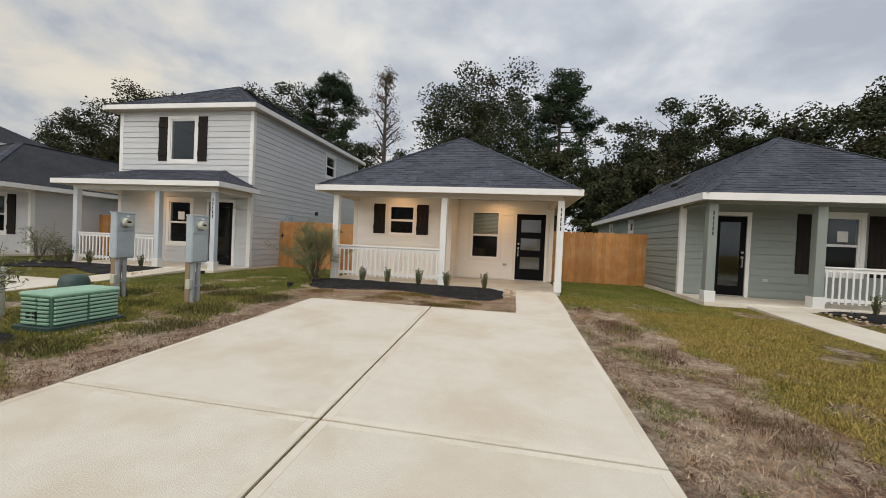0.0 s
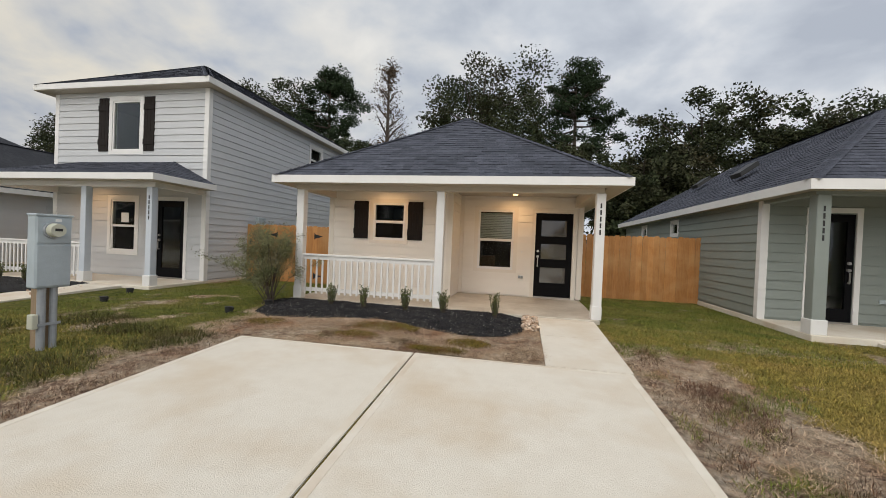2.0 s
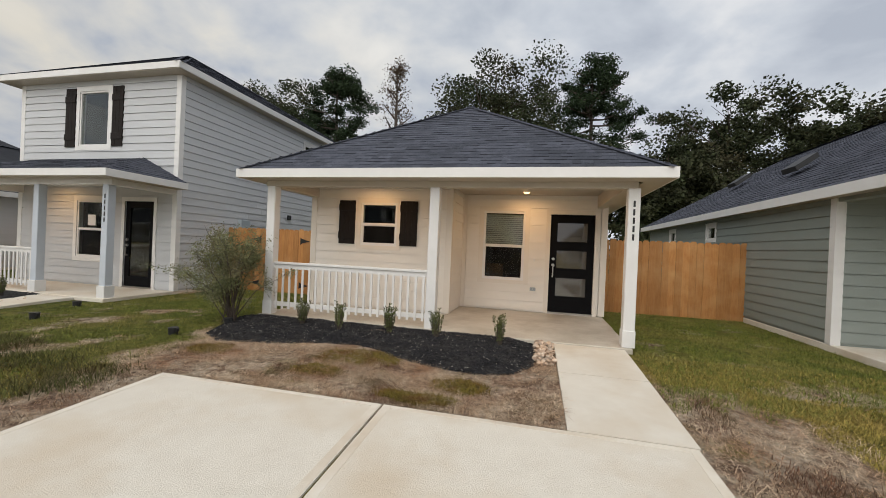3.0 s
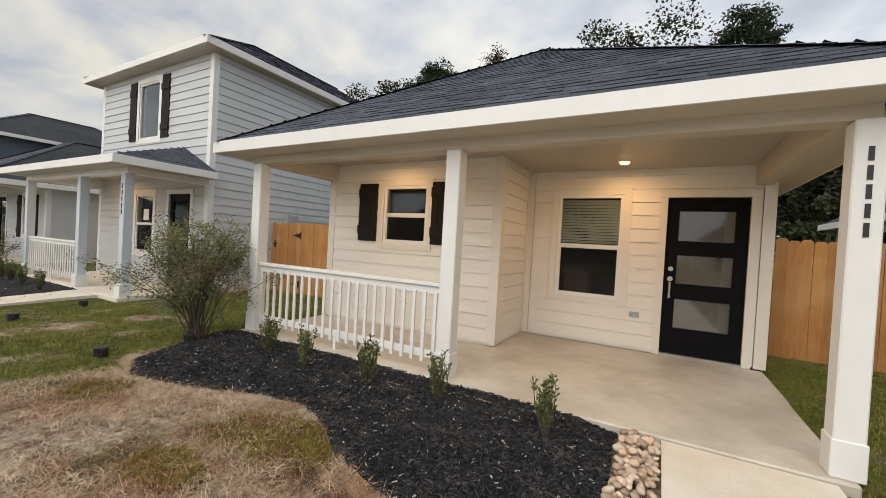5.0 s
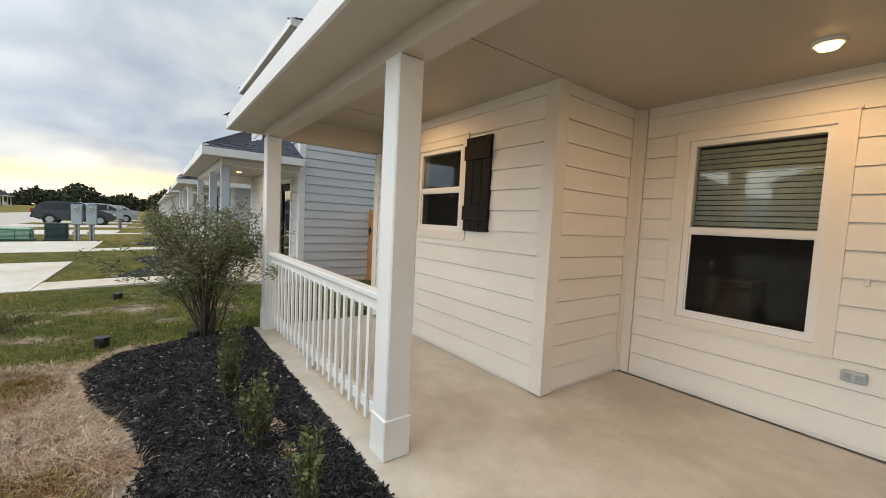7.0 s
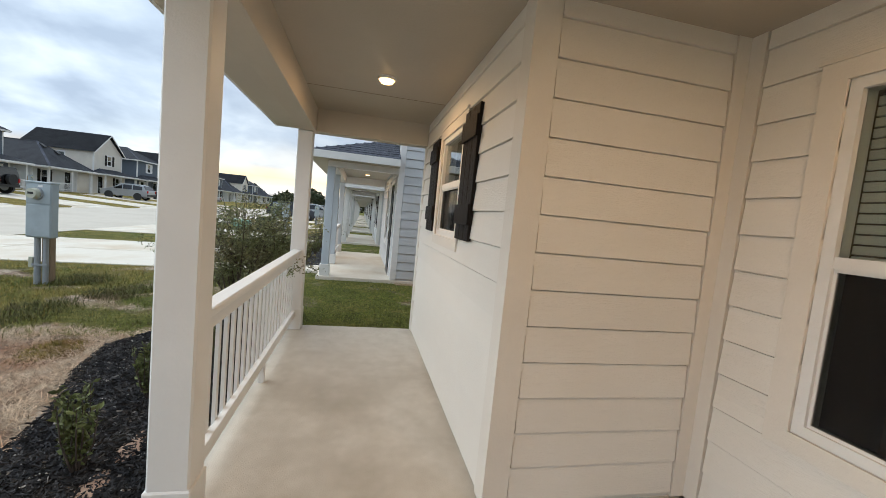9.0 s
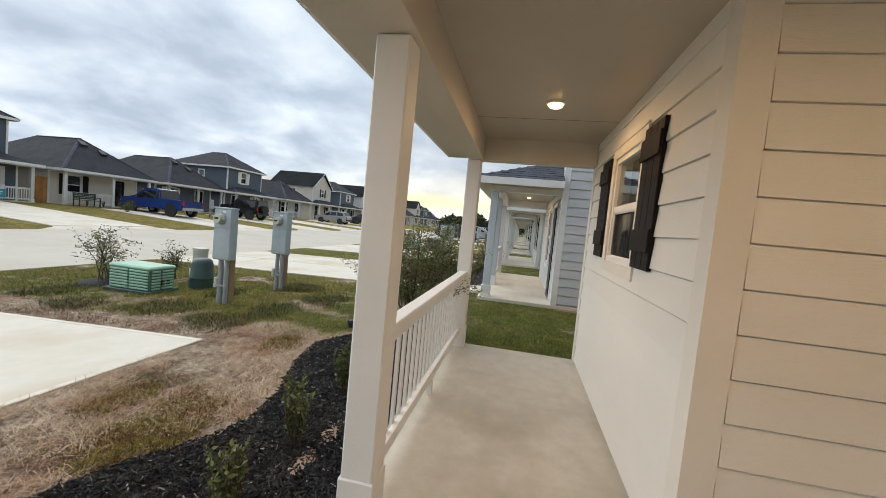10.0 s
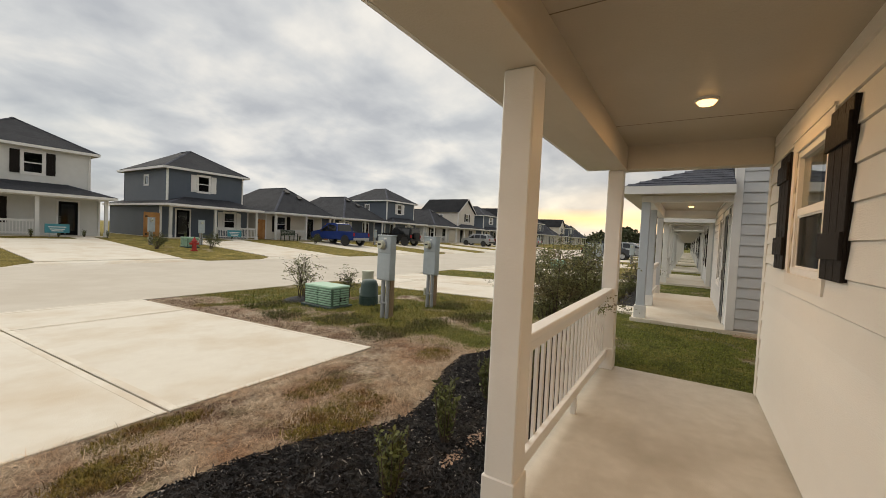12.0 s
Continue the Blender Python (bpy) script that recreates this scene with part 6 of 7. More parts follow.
# river stones at the end of each bed
bm = B()
bmesh.ops.create_icosphere(bm, subdivisions=2, radius=1.0)
for v in bm.verts:
    v.co *= 1 + 0.16 * noise.noise(v.co * 1.3)
stones = []
stone_a = mesh_of(bm, "river_stone", STONE, True)
bm = B()
bmesh.ops.create_icosphere(bm, subdivisions=2, radius=1.0)
for v in bm.verts:
    v.co *= 1 + 0.22 * noise.noise(v.co * 1.1 + Vector((4, 2, 7)))
stone_b = mesh_of(bm, "river_stone", STONE, True)


def stone_patch(x0, x1, y0, y1, n):
    r = random.Random(int(x0 * 100))
    for i in range(n):
        a = r.uniform(0.014, 0.036)
        o = tagged(new("river_stone", r.choice((stone_a, stone_b))), "rounded tan river stone beside the mulch bed", "stone", "river stones")
        y = r.uniform(y0, y1)
        lay = 0.045 if r.random() < 0.3 else 0.0
        o.matrix_basis = Matrix.LocRotScale((r.uniform(x0, x1), y, zg(y) + 0.018 + a * 0.35 + lay), Euler((r.gauss(0, 0.3), r.gauss(0, 0.3), r.uniform(0, 6))), (a * r.uniform(0.9, 1.3), a * r.uniform(0.7, 1), a * r.uniform(0.5, 0.75)))


stone_patch(1.63, 1.865, 9.40, 10.33, 230)
stone_patch(-7.8, -7.4, 8.85, 9.9, 26)
stone_patch(8.05, 8.6, 8.9, 9.9, 30)


# ---- shrubs ----
def upright_shrub(h=0.46):
    """A small nursery shrub: several upright stems set with short leaves."""
    t = thing("shrub", 0, 0, 0, "small upright evergreen shrub in black mulch", "shrub", "shrubs along the porch")
    bm = B()
    r = random.Random(3)
    pts, outs = [], []
    for i in range(15):
        a, sp = r.uniform(0, 6.28), r.uniform(0.02, 0.14)
        hh = h * r.uniform(0.55, 1.0)
        p0, p2 = Vector((0.015 * math.cos(a), 0.015 * math.sin(a), 0)), Vector((sp * math.cos(a), sp * math.sin(a), hh))
        tube(bm, [p0, p0.lerp(p2, 0.5) + Vector((0.02 * math.cos(a), 0.02 * math.sin(a), 0)), p2], [0.006, 0.004, 0.002], 5)
        for k in range(44):
            f = 0.22 + 0.78 * k / 44
            pts.append(p0.lerp(p2, f) + Vector((r.gauss(0, 0.008), r.gauss(0, 0.008), 0)))
            an = r.uniform(0, 6.28)
            outs.append((math.cos(an), math.sin(an), 0.9))
    part("branch_frame", bm, BARK, t)
    v, f = leaf_quads(np.array(pts), 0.036, 2.0, out=np.array(outs))
    raw("foliage", v, f, SHRUB, t)
    return t


base = upright_shrub()
spots = [(1.17, 9.92, 1.0), (0.26, 9.98, 0.95), (-0.42, 9.90, 1.02), (-1.20, 9.86, 0.98), (-1.88, 9.97, 0.95)]
for i, (x, y, k) in enumerate(spots + [(-8.3, 9.9, 0.9), (-9.2, 9.9, 1.0), (-10.1, 9.95, 0.95), (-10.8, 9.95, 1.0), (9.0, 9.95, 1.0), (9.9, 9.95, 1.0), (10.7, 9.95, 1.0), (-17.0, 9.9, 1), (-18.0, 9.9, 1), (-19.0, 9.9, 1.1)]):
    m = pose(x, y, zg(y) + 0.04, 0, 0, i * 77)
    if i == 0:
        base.matrix_basis = m
    else:
        c = copy_thing(base, m)
        c.matrix_basis = m @ Matrix.Scale(k, 4)
for i in range(14):
    # porch shrubs of the houses across the street
    x = (-7.6, -6.5, -5.4, -4.3, -12.0, -13.1, -14.2, -15.3, -20.5, -21.6, -28.5, -29.7, -37.5, -38.6)[i]
    copy_thing(base, pose(x, -18.9, zg(-18.9), 0, 0, i * 41))


def spreading_bush(x, y, h, spread, leaves, label, seed, leafsize=0.04, material=None, stems=16):
    z0 = zg(y)
    t = thing("bush", x, y, z0, label, "bush", "bushes")
    r = random.Random(seed)
    bm = B()
    pts = []
    for i in range(stems):
        a, sp = r.uniform(0, 6.28), spread * r.uniform(0.25, 1.0)
        hh = h * (1 - 0.45 * (sp / spread) ** 2) * r.uniform(0.75, 1.05)
        p0 = Vector((x + r.gauss(0, 0.05), y + r.gauss(0, 0.05), z0))
        p2 = Vector((x + sp * math.cos(a), y + sp * math.sin(a), z0 + hh))
        p1 = p0.lerp(p2, 0.5) + Vector((-0.12 * sp * math.cos(a), -0.12 * sp * math.sin(a), 0.1 * hh))
        tube(bm, [p0, p1, p2], [0.010, 0.006, 0.002], 5)
        for k in range(7):
            f = r.uniform(0.35, 1.0)
            q = (p0.lerp(p1, f * 2) if f < 0.5 else p1.lerp(p2, f * 2 - 1))
            e = q + Vector((r.gauss(0, 0.16), r.gauss(0, 0.16), r.gauss(0.05, 0.12)))
            tube(bm, [q, e], [0.0035, 0.0015], 4)
            m = max(2, leaves // (stems * 7))
            for j in range(m):
                pts.append(q.lerp(e, r.random()) + Vector((r.gauss(0, 0.045), r.gauss(0, 0.045), r.gauss(0, 0.045))))
    part("branch_frame", bm, BARK, t)
    v, f = leaf_quads(np.array(pts), leafsize, 2.8)
    raw("foliage", v, f, material or BUSHL, t)


spreading_bush(-3.12, 9.90, 1.60, 0.92, 22000, "loose feathery olive-green bush beside the porch post", 4, 0.037, stems=30)
spreading_bush(-3.95, 3.95, 1.15, 0.50, 900, "thin leggy bush beside the utility box", 9, 0.06, stems=11)
spreading_bush(-4.95, 4.35, 0.75, 0.25, 600, "small leafy bush behind the utility box", 12, 0.06, SHRUB, stems=8)
spreading_bush(-11.0, 9.8, 0.8, 0.4, 350, "twiggy bush by the grey house", 14, 0.06)
spreading_bush(-12.0, 10.0, 1.1, 0.7, 450, "twiggy bush by the grey house", 17, 0.07)
for i, x in enumerate((-19.8, -21.2, -24.5, -26.5, -29, -31.5, -34.2)):
    spreading_bush(x, 9.6, 1.3, 0.9, 1000, "dark bush along the row of porches", 20 + i, 0.09)
for i, (x, y) in enumerate(((-10.4, -12.4), (-7.6, -12.3), (-20.9, -15.9))):
    spreading_bush(x, y, 0.9, 0.6, 900, "rounded bush on the verge across the street", 40 + i, 0.08, SHRUB)


# ---- turf ----
def on_paving(x, y):
    if y > 10.34 and -2.99 < x < 2.93 or y < 1.6:
        return True
    if -2.03 - 0.038 * (y - 7.78) < x < 2.82 and y < 7.8:
        return True
    if 1.88 < x < 2.83 and y < 10.4:
        return True
    if -11.65 < x < -7.12 and y < 7.8 or -8.07 < x < -7.12 and y < 10.4:
        return True
    if 6.88 < x < 11.65 and y < 7.8 or 6.88 < x < 7.87 and y < 10.4:
        return True
    if (x > 6.0 or x < -6.42) and y > 10.33:
        return True
    return in_poly(x, y, BED) or in_poly(x + 9.35, y, BED)


def turf(count, name, straw, x0, x1, y0, y1, lmin, lmax, width, label, seed, material=None, mask=None, lush=False, spots=None, flat=None):
    r = np.random.default_rng(seed)
    X, Y = r.uniform(x0, x1, count), r.uniform(y0, y1, count)
    keep = []
    for i in range(count):
        if on_paving(X[i], Y[i]):
            continue
        if spots is not None:
            if min(((X[i] - a) / p) ** 2 + ((Y[i] - b) / q) ** 2 for a, b, p, q in spots) + 0.9 * noise.noise(Vector((X[i] * 3.5, Y[i] * 3.5, seed))) + 0.4 * r.normal() < 0.85:
                keep.append(i)
            continue
        if mask is not None:
            if noise.noise(Vector((X[i] * 1.3, Y[i] * 1.3, 20 + seed))) + 0.5 * noise.noise(Vector((X[i] * 4, Y[i] * 4, seed))) > mask:
                keep.append(i)
            continue
        d = dryness(X[i], Y[i]) + 0.25 * noise.noise(Vector((X[i] * 5.1, Y[i] * 5.1, 9)))
        if straw and d > 0.40 or not straw and d < 0.44:
            keep.append(i)
    X, Y = X[keep], Y[keep]
    n = len(X)
    Z = np.interp(Y, GY, GZ)
    a = r.uniform(0, 2 * np.pi, n)
    L = r.uniform(lmin, lmax, n)
    tilt = np.clip(r.normal(1.15 if straw else 0.98, 0.3, n), 0.1, 1.5)
    dx, dy = np.cos(a), np.sin(a)
    w = width * r.uniform(0.6, 1.3, n)
    p0 = np.stack([X - dy * w, Y + dx * w, Z], 1)
    p1 = np.stack([X + dy * w, Y - dx * w, Z], 1)
    h1, o1 = L * 0.55 * np.cos(tilt * 0.7), L * 0.55 * np.sin(tilt * 0.7)
    h2, o2 = h1 + L * 0.45 * np.cos(tilt * 1.25), o1 + L * 0.45 * np.sin(tilt * 1.25)
    m0 = np.stack([X + dx * o1 - dy * w * 0.7, Y + dy * o1 + dx * w * 0.7, Z + h1], 1)
    m1 = np.stack([X + dx * o1 + dy * w * 0.7, Y + dy * o1 - dx * w * 0.7, Z + h1], 1)
    if straw if flat is None else flat:           # trodden flat
        h1, h2 = h1 * 0.42 + 0.003, h2 * 0.34 + 0.003
        m0[:, 2], m1[:, 2] = Z + h1, Z + h1
    tp = np.stack([X + dx * o2, Y + dy * o2, Z + np.maximum(h2, 0.006)], 1)
    v = np.stack([p0, p1, m1, m0, tp], 1).reshape(-1, 3)
    fs = []
    for k in range(0, 5 * n, 5):
        fs.append((k, k + 1, k + 2, k + 3))
        fs.append((k + 3, k + 2, k + 4))
    tagged(raw(name, v, fs, material or (STRAW if straw else LUSH if lush else BLADE)), label, "grass", kind="stuff")


# olive ground cover in the dry strip before the bed, and weed clumps beside the driveway
COVER = [(-0.40, 8.90, 0.42, 0.26), (-0.66, 8.36, 0.28, 0.14), (0.58, 8.00, 0.34, 0.12), (-2.25, 8.62, 0.24, 0.18), (0.92, 8.40, 0.26, 0.16)]
RUST = [(a - 0.05, b - 0.04, p * 1.45, q * 1.5) for a, b, p, q in COVER] + [(0.1, 8.3, 0.3, 0.2), (-1.1, 8.05, 0.3, 0.12), (1.6, 8.2, 0.25, 0.3)]
CLUMPS = [(3.15, 8.5, 0.15, 0.35), (3.40, 7.1, 0.30, 0.6), (3.6, 5.8, 0.22, 0.35), (3.75, 4.0, 0.30, 0.4), (3.4, 2.5, 0.4, 0.35), (4.2, 2.6, 0.4, 0.3), (3.05, 6.2, 0.10, 0.2)]
RANKS = [(-2.7, 7.4, 0.4, 0.5), (-3.0, 6.2, 0.45, 0.45), (-3.6, 7.6, 0.6, 0.3), (-2.6, 5.1, 0.3, 0.45), (-4.6, 7.9, 0.5, 0.35), (-3.1, 4.0, 0.5, 0.3), (-5.4, 6.9, 0.5, 0.4), (-4.3, 6.2, 0.4, 0.2)]
EDGE = [(-2.15, 7.2, 0.14, 0.7), (-2.10, 5.7, 0.16, 0.9), (-2.05, 4.2, 0.2, 0.8), (-2.2, 2.8, 0.4, 0.9), (2.93, 5.2, 0.08, 3.4)]

turf(230000, "straw_grass", True, -5.0, 5.0, 1.7, 10.4, 0.03, 0.10, 0.0016, "flattened dry straw-coloured grass", 1)
turf(30000, "straw_strands", True, -2.9, 1.9, 7.8, 9.4, 0.09, 0.21, 0.0016, "long bleached straw strands before the mulch bed", 21, STRAW, -0.12)
turf(12000, "straw_strands", True, 2.85, 4.1, 1.8, 8.6, 0.09, 0.20, 0.0016, "long bleached straw strands beside the driveway", 22, STRAW, 0.05)
turf(105000, "turf_grass", False, -6.4, -2.3, 1.7, 15.4, 0.025, 0.065, 0.0028, "short green lawn grass between the houses", 2, lush=True)
turf(90000, "turf_grass", False, 2.8, 6.2, 1.7, 9.7, 0.025, 0.06, 0.0028, "short yellowing lawn grass", 5)
turf(70000, "turf_grass", False, 2.95, 6.1, 8.8, 14.4, 0.025, 0.065, 0.0024, "greener grass along the fence", 7, LUSH, -0.4)
turf(26000, "verge_grass", False, 2.85, 4.3, 1.8, 9.2, 0.03, 0.07, 0.0028, "green tufts in the bare strip", 23, LUSH, 0.16)
turf(22000, "verge_grass", False, -7.1, -2.0, 1.7, 7.8, 0.03, 0.09, 0.003, "rough grass on the verge", 4)
turf(50000, "lawn_grass", False, 2.9, 6.9, 2.0, 10.3, 0.025, 0.06, 0.0030, "yellow-green lawn grass", 6)
turf(210000, "ground_cover", False, -2.7, 1.8, 7.8, 9.3, 0.03, 0.065, 0.0036, "low olive ground cover in the dry strip", 3, MOSS, spots=COVER)
turf(90000, "dead_weeds", False, -2.7, 1.9, 7.8, 9.4, 0.03, 0.07, 0.0024, "low rusty dead weeds in the dry strip", 15, WEED, spots=RUST, flat=True)
turf(60000, "dead_weeds", False, 2.85, 4.8, 1.8, 9.2, 0.03, 0.10, 0.0022, "matted dead reddish-brown weeds beside the driveway", 11, WEED, spots=CLUMPS)
turf(50000, "dead_weeds", False, -2.7, 3.1, 1.8, 8.6, 0.025, 0.075, 0.0024, "matted dead reddish-brown weeds along the driveway edge", 12, WEED, spots=EDGE)
turf(60000, "coarse_weeds", False, -6.0, -2.2, 3.4, 8.6, 0.05, 0.13, 0.0032, "coarse dark green weeds in the verge", 13, RANK, spots=RANKS)


# bare clay along the foot of the grey house
tagged(part("soil_strip", strip(B(), -6.43, -6.27, 11.95, 19.8, 0.012, 0.06), SOILR), "red-brown bare clay along the foot of the wall", "soil", kind="stuff")


# ---- bench across the street ----
def bench(x, y, z):
    t = thing("bench", x, y, z, "dark green slatted bench before a porch across the street", "bench")
    for k in range(4):
        bm = B()
        box(bm, x - 0.75, x + 0.75, y - 0.20 + k * 0.115, y - 0.10 + k * 0.115, z + 0.42, z + 0.45, 0.006)
        part("seat_slat", bm, BENCHG, t)
    for k in range(4):
        bm = B()
        box(bm, x - 0.75, x + 0.75, y - 0.26 - k * 0.02, y - 0.23 - k * 0.02, z + 0.50 + k * 0.11, z + 0.59 + k * 0.11, 0.006)
        part("back_slat", bm, BENCHG, t)
    for sx in (-0.70, 0.64):
        for y0, zt in ((y - 0.33, 0.92), (y + 0.18, 0.62)):
            bm = B()
            box(bm, x + sx, x + sx + 0.06, y0, y0 + 0.06, z - 0.02, z + zt, 0.006)
            part("leg", bm, BENCHG, t)
        bm = B()
        box(bm, x + sx - 0.01, x + sx + 0.07, y - 0.27, y + 0.27, z + 0.62, z + 0.65, 0.006)
        part("armrest", bm, BENCHG, t)


BENCHG = mat("dark_green_bench", (0.035, 0.055, 0.03), (0.028, 0.045, 0.024), 0.6, 8.0)
bench(-20.4, -18.7, zg(-18.7))

# dark mulch heaped round the leggy bush
XF[0] = Matrix.Identity(4)
bm = B()
ring = [[bm.verts.new((-3.98 + q * (1 + 0.12 * math.sin(3 * a + 1)) * math.cos(a), 3.92 + 0.8 * q * math.sin(a), zg(3.92) + hh)) for a in [6.2832 * j / 28 for j in range(28)]] for q, hh in ((0.52, -0.03), (0.47, 0.02), (0.36, 0.05), (0.2, 0.07))]
for a, b in zip(ring, ring[1:]):
    for j in range(28):
        bm.faces.new((a[j], a[(j + 1) % 28], b[(j + 1) % 28], b[j]))
bm.faces.new(ring[-1])
tagged(part("mulch_mound", bm, MULCH, smooth=True), "low mound of black mulch round a thin bush", "mulch", kind="stuff")


# ---- vehicles ----
def wheel(car, x, y, r, w, material=RUBBER):
    bm = B()
    cyl(bm, y, r, x - w / 2, x + w / 2, r, n=22, axis="x")
    bmesh.ops.bevel(bm, geom=[e for e in bm.edges if len(e.link_faces) == 2 and any(len(f.verts) > 4 for f in e.link_faces)], offset=0.03, segments=2, affect="EDGES")
    t = part("wheel", bm, RUBBER, car)
    bm = B()
    cyl(bm, y, r, x - w / 2 - 0.006, x + w / 2 + 0.006, r * 0.62, r * 0.62, 18, "x")
    part("rim", bm, CAR_SILVER, t)


def shell(bm, prof, half, inset_z, inset):
    """A body from its side outline (y, z), drawn in towards the roof."""
    a = [bm.verts.new((-half + (inset * max(0, z - inset_z)), y, z)) for y, z in prof]
    b = [bm.verts.new((half - (inset * max(0, z - inset_z)), y, z)) for y, z in prof]
    bm.faces.new(a)
    bm.faces.new(b[::-1])
    n = len(prof)
    for i in range(n):
        j = (i + 1) % n
        bm.faces.new((a[i], a[j], b[j], b[i]))


def vehicle(kind, x, y, z, yaw, paint, label):
    """Nose towards +y before the turn."""
    XF[0] = pose(x, y, z, 0, 0, yaw)
    t = thing("pickup_truck" if kind == "pickup" else "car", 0, 0, 0, label, "pickup truck" if kind == "pickup" else "car", "parked vehicles")
    if kind == "pickup":
        body = [(-2.75, 0.55), (-2.75, 1.12), (-0.78, 1.14), (-0.72, 1.16), (-0.55, 1.82), (-0.35, 1.88), (0.62, 1.86), (0.82, 1.80), (1.42, 1.20), (2.45, 1.10), (2.68, 0.98), (2.75, 0.55), (2.4, 0.42), (-2.6, 0.45)]
        wins = [(-0.58, 0.38), (0.44, 1.22)]
        r, wb, half = 0.40, (-1.75, 1.75), 0.98
    elif kind == "jeep":
        body = [(-2.0, 0.55), (-2.05, 1.15), (-1.95, 1.86), (0.35, 1.86), (0.62, 1.25), (1.95, 1.18), (2.05, 0.60), (1.8, 0.5), (-1.9, 0.5)]
        wins = [(-1.8, -0.75), (-0.65, 0.35)]
        r, wb, half = 0.42, (-1.25, 1.3), 0.92
    else:
        body = [(-2.28, 0.50), (-2.32, 0.95), (-2.15, 1.12), (-1.75, 1.58), (-1.3, 1.70), (0.1, 1.69), (0.45, 1.60), (1.15, 1.10), (2.05, 0.95), (2.30, 0.75), (2.32, 0.42), (2.0, 0.32), (-2.0, 0.34)]
        wins = [(-1.75, -0.85), (-0.75, 0.1), (0.18, 0.95)]
        r, wb, half = 0.35, (-1.35, 1.42), 0.92
    bm = B()
    shell(bm, body, half, 1.05, 0.18)
    bmesh.ops.bevel(bm, geom=list(bm.edges), offset=0.05, segments=2, affect="EDGES")
    part("body", bm, paint, t, smooth=False)
    ztop = max(p[1] for p in body)

    def roofline(yy):
        best = 0
        n = len(body)
        for i in range(n):
            (a, za), (b, zb) = body[i], body[(i + 1) % n]
            if min(a, b) <= yy <= max(a, b) and abs(b - a) > 1e-6:
                best = max(best, za + (zb - za) * (yy - a) / (b - a))
        return best
    for w0, w1 in wins:
        for sx in (-1, 1):
            bm = B()
            zb = 1.14 if kind != "suv" else 1.08
            pts = [(w0, zb), (w1, zb), (w1, max(zb + 0.05, roofline(w1) - 0.11)), (w0, max(zb + 0.05, roofline(w0) - 0.11))]
            q = [bm.verts.new((sx * (half - 0.18 * max(0, zz - 1.05) + 0.008), yy, zz)) for yy, zz in pts]
            q2 = [bm.verts.new(v.co - Vector((sx * 0.03, 0, 0))) for v in q]
            bm.faces.new(q)
            bm.faces.new(q2[::-1])
            for i in range(4):
                j = (i + 1) % 4
                bm.faces.new((q[i], q[j], q2[j], q2[i]))
            part("side_window", bm, CARGLASS, t)
    # rear and front screens
    for yy0, yy1 in (((-0.72, -0.57) if kind == "pickup" else ((-2.03, -1.97) if kind == "jeep" else (-2.1, -1.8))), ((0.85, 1.38) if kind == "pickup" else ((0.38, 0.60) if kind == "jeep" else (0.5, 1.1)))):
        z0, z1 = (1.2, ztop - 0.12)
        ya, yb = (yy0, yy1) if yy1 < 0 else (yy1, yy0)
        s = -1 if yy1 < 0 else 1
        bm = B()
        q = [bm.verts.new(c) for c in ((-half + 0.16, ya + s * 0.03, z0), (half - 0.16, ya + s * 0.03, z0), (half - 0.26, yb + s * 0.03, z1), (-half + 0.26, yb + s * 0.03, z1))]
        q2 = [bm.verts.new(v.co - Vector((0, s * 0.05, 0))) for v in q]
        bm.faces.new(q)
        bm.faces.new(q2[::-1])
        for i in range(4):
            j = (i + 1) % 4
            bm.faces.new((q[i], q[j], q2[j], q2[i]))
        part("windscreen", bm, CARGLASS, t)
    for yy in wb:
        for sx in (-1, 1):
            wheel(t, sx * (half - 0.10), yy, r, 0.24)
            bm = B()
            cyl(bm, yy, r, sx * (half - 0.06) - 0.09, sx * (half - 0.06) + 0.075, r * 1.17, n=22, axis="x")
            part("wheel_arch", bm, BLKP, t)
    for sx in (-1, 1):
        bm = B()
        yr = min(p[0] for p in body)
        box(bm, sx * (half - 0.18), sx * (half - 0.01), yr - 0.02, yr + 0.06, 0.80, 1.08, 0.01)
        part("tail_light", bm, TAIL, t)
        bm = B()
        yf = max(p[0] for p in body)
        box(bm, sx * (half - 0.32), sx * (half - 0.04), yf - 0.14, yf - 0.01, 0.74, 0.90, 0.01)
        part("headlight", bm, CREAMP, t)
        bm = B()
        box(bm, sx * (half + 0.0), sx * (half + 0.17), 0.72 if kind != "pickup" else 1.05, 0.86 if kind != "pickup" else 1.2, 1.08, 1.24, 0.02)
        part("mirror", bm, BLKP, t)
    bm = B()
    box(bm, -half + 0.05, half - 0.05, min(p[0] for p in body) - 0.05, min(p[0] for p in body) + 0.1, 0.45, 0.66, 0.02)
    part("bumper", bm, BLKP if kind != "pickup" else CAR_SILVER, t)
    if kind == "pickup":
        bm = B()
        box(bm, -half + 0.12, half - 0.12, -2.66, -0.85, 1.12, 1.155)
        part("bed_cover", bm, BLKP, t)
    if kind == "jeep":
        bm = B()
        cyl(bm, 0, 1.0, -2.30, -2.08, 0.38, n=20, axis="y")
        part("spare_wheel", bm, RUBBER, t)
    XF[0] = Matrix.Identity(4)
    return t


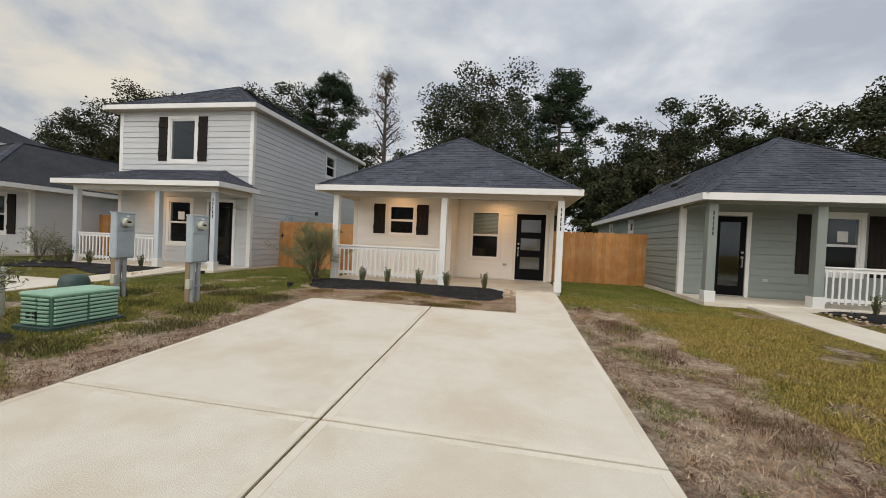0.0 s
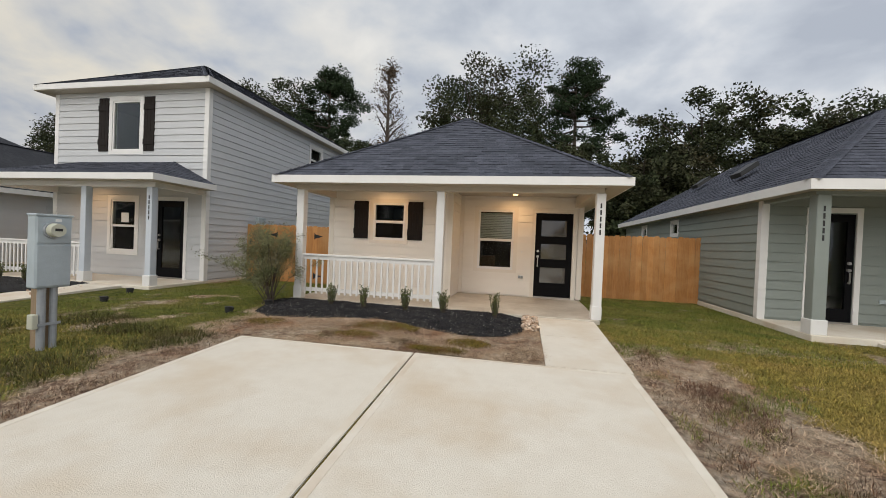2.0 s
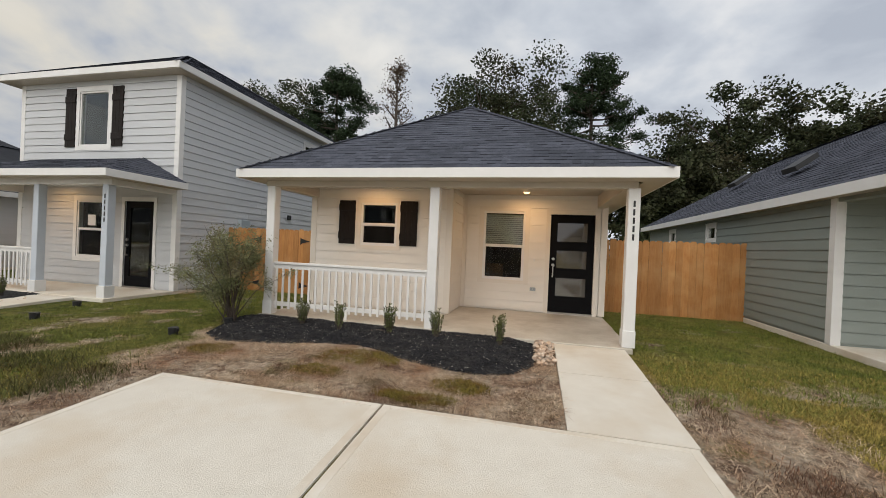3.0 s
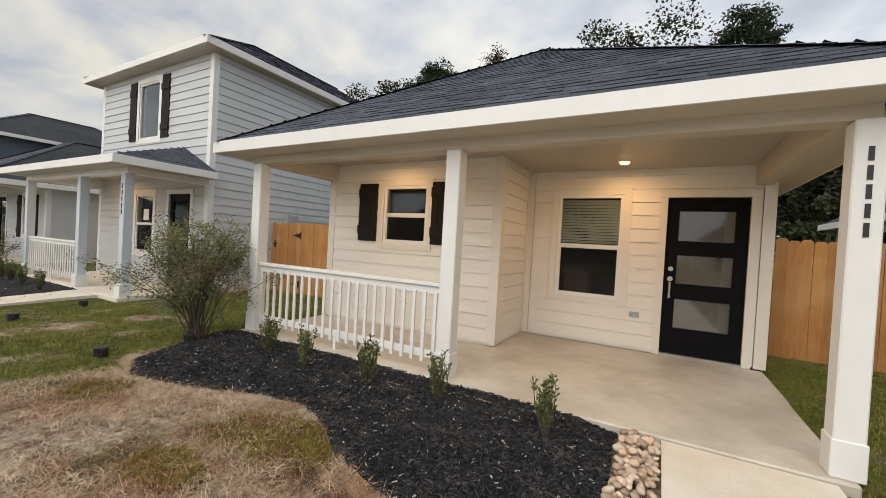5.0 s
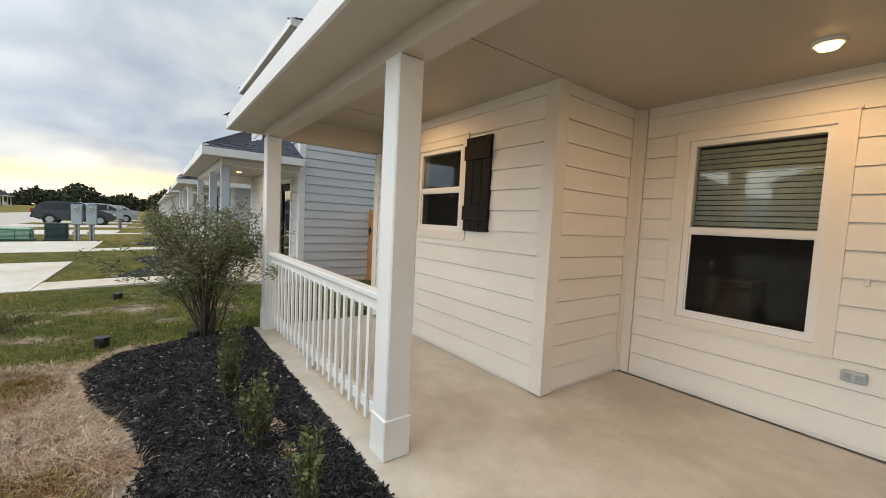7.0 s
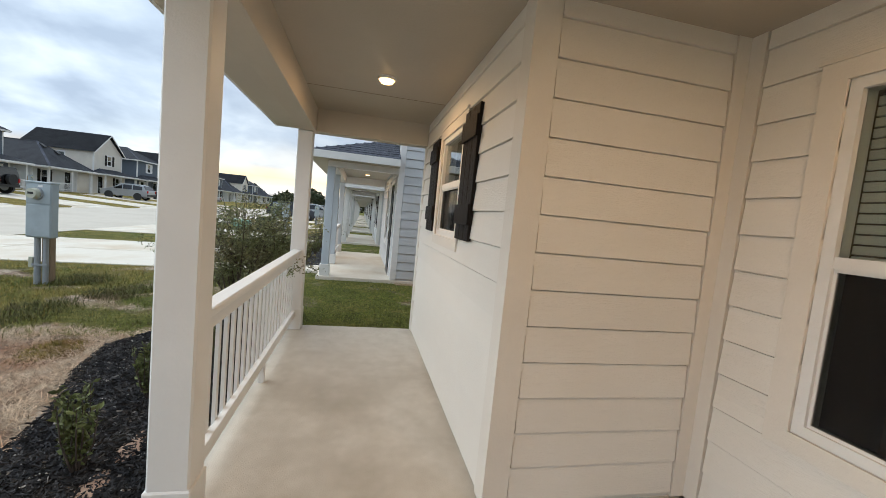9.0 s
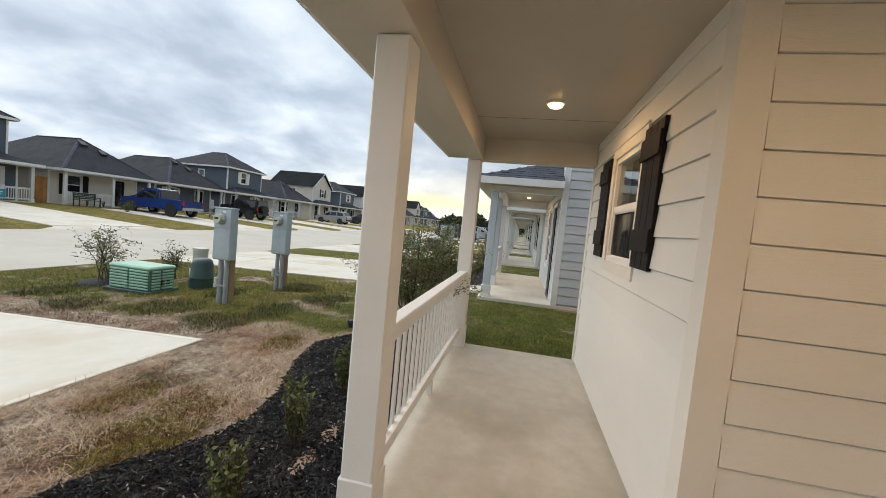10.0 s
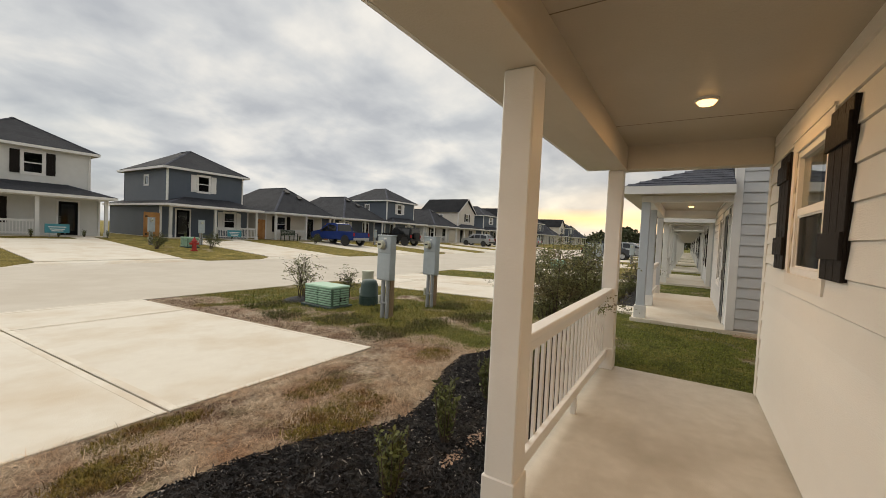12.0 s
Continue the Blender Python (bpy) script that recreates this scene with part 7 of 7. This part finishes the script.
vehicle("pickup", -23.3, -15.6, zg(-15.6) + 0.03, 180, CAR_BLUE, "dark blue crew-cab pickup parked on a driveway")
vehicle("jeep", -32.0, -15.4, zg(-15.4) + 0.03, 180, CAR_BLACK, "black boxy off-roader parked on a driveway")
vehicle("suv", -49.0, -14.6, zg(-14.6) + 0.03, 180, CAR_SILVER, "silver SUV parked on a driveway")
vehicle("suv", -39.0, 4.7, zg(4.7) + 0.03, 0, CAR_DARK, "dark grey SUV parked on a driveway")
vehicle("suv", -46.6, 5.9, zg(5.9) + 0.03, 0, CAR_SILVER, "silver SUV parked further along the row")
vehicle("suv", -54.8, 4.4, zg(4.4) + 0.03, 0, CAR_BLACK, "black SUV parked further along the row")
vehicle("suv", -63.4, 3.8, zg(3.8) + 0.03, 0, CAR_RED, "red car parked further along the row")
vehicle("suv", -72.4, 5.4, zg(5.4) + 0.03, 0, CAR_SILVER, "pale car parked further along the row")
vehicle("suv", -81.5, 5.0, zg(5.0) + 0.03, 0, CAR_BLACK, "dark car parked further along the row")


vehicle("suv", -58.4, -14.2, zg(-14.2) + 0.03, 180, CAR_DARK, "dark grey SUV parked on a driveway across the street")
vehicle("suv", -67.2, -13.6, zg(-13.6) + 0.03, 180, CAR_SILVER, "silver car parked on a driveway across the street")


# yard signs across the street
def yard_sign(x, y, yaw):
    z = zg(y)
    XF[0] = pose(x, y, z, 0, 0, yaw)
    t = thing("yard_sign", 0, 0, 0, "small tilted teal yard sign with unreadable print", "sign", "yard signs")
    bm = B()
    box(bm, -0.55, 0.55, -0.012, 0.012, 0.25, 0.75, 0.004)
    b = part("panel", bm, SIGNB, t)
    for zz, w in ((0.58, 0.40), (0.46, 0.34), (0.36, 0.26)):
        bm = B()
        box(bm, -w, w, -0.016, 0.016, zz - 0.025, zz + 0.025)
        part("print_bar", bm, PAPER, b)
    for sx in (-0.35, 0.35):
        bm = B()
        box(bm, sx - 0.01, sx + 0.01, -0.01, 0.01, -0.1, 0.26)
        part("stake", bm, CONDUIT, t)
    XF[0] = Matrix.Identity(4)


yard_sign(-5.3, -18.7, 12)
yard_sign(-15.4, -18.7, 0)
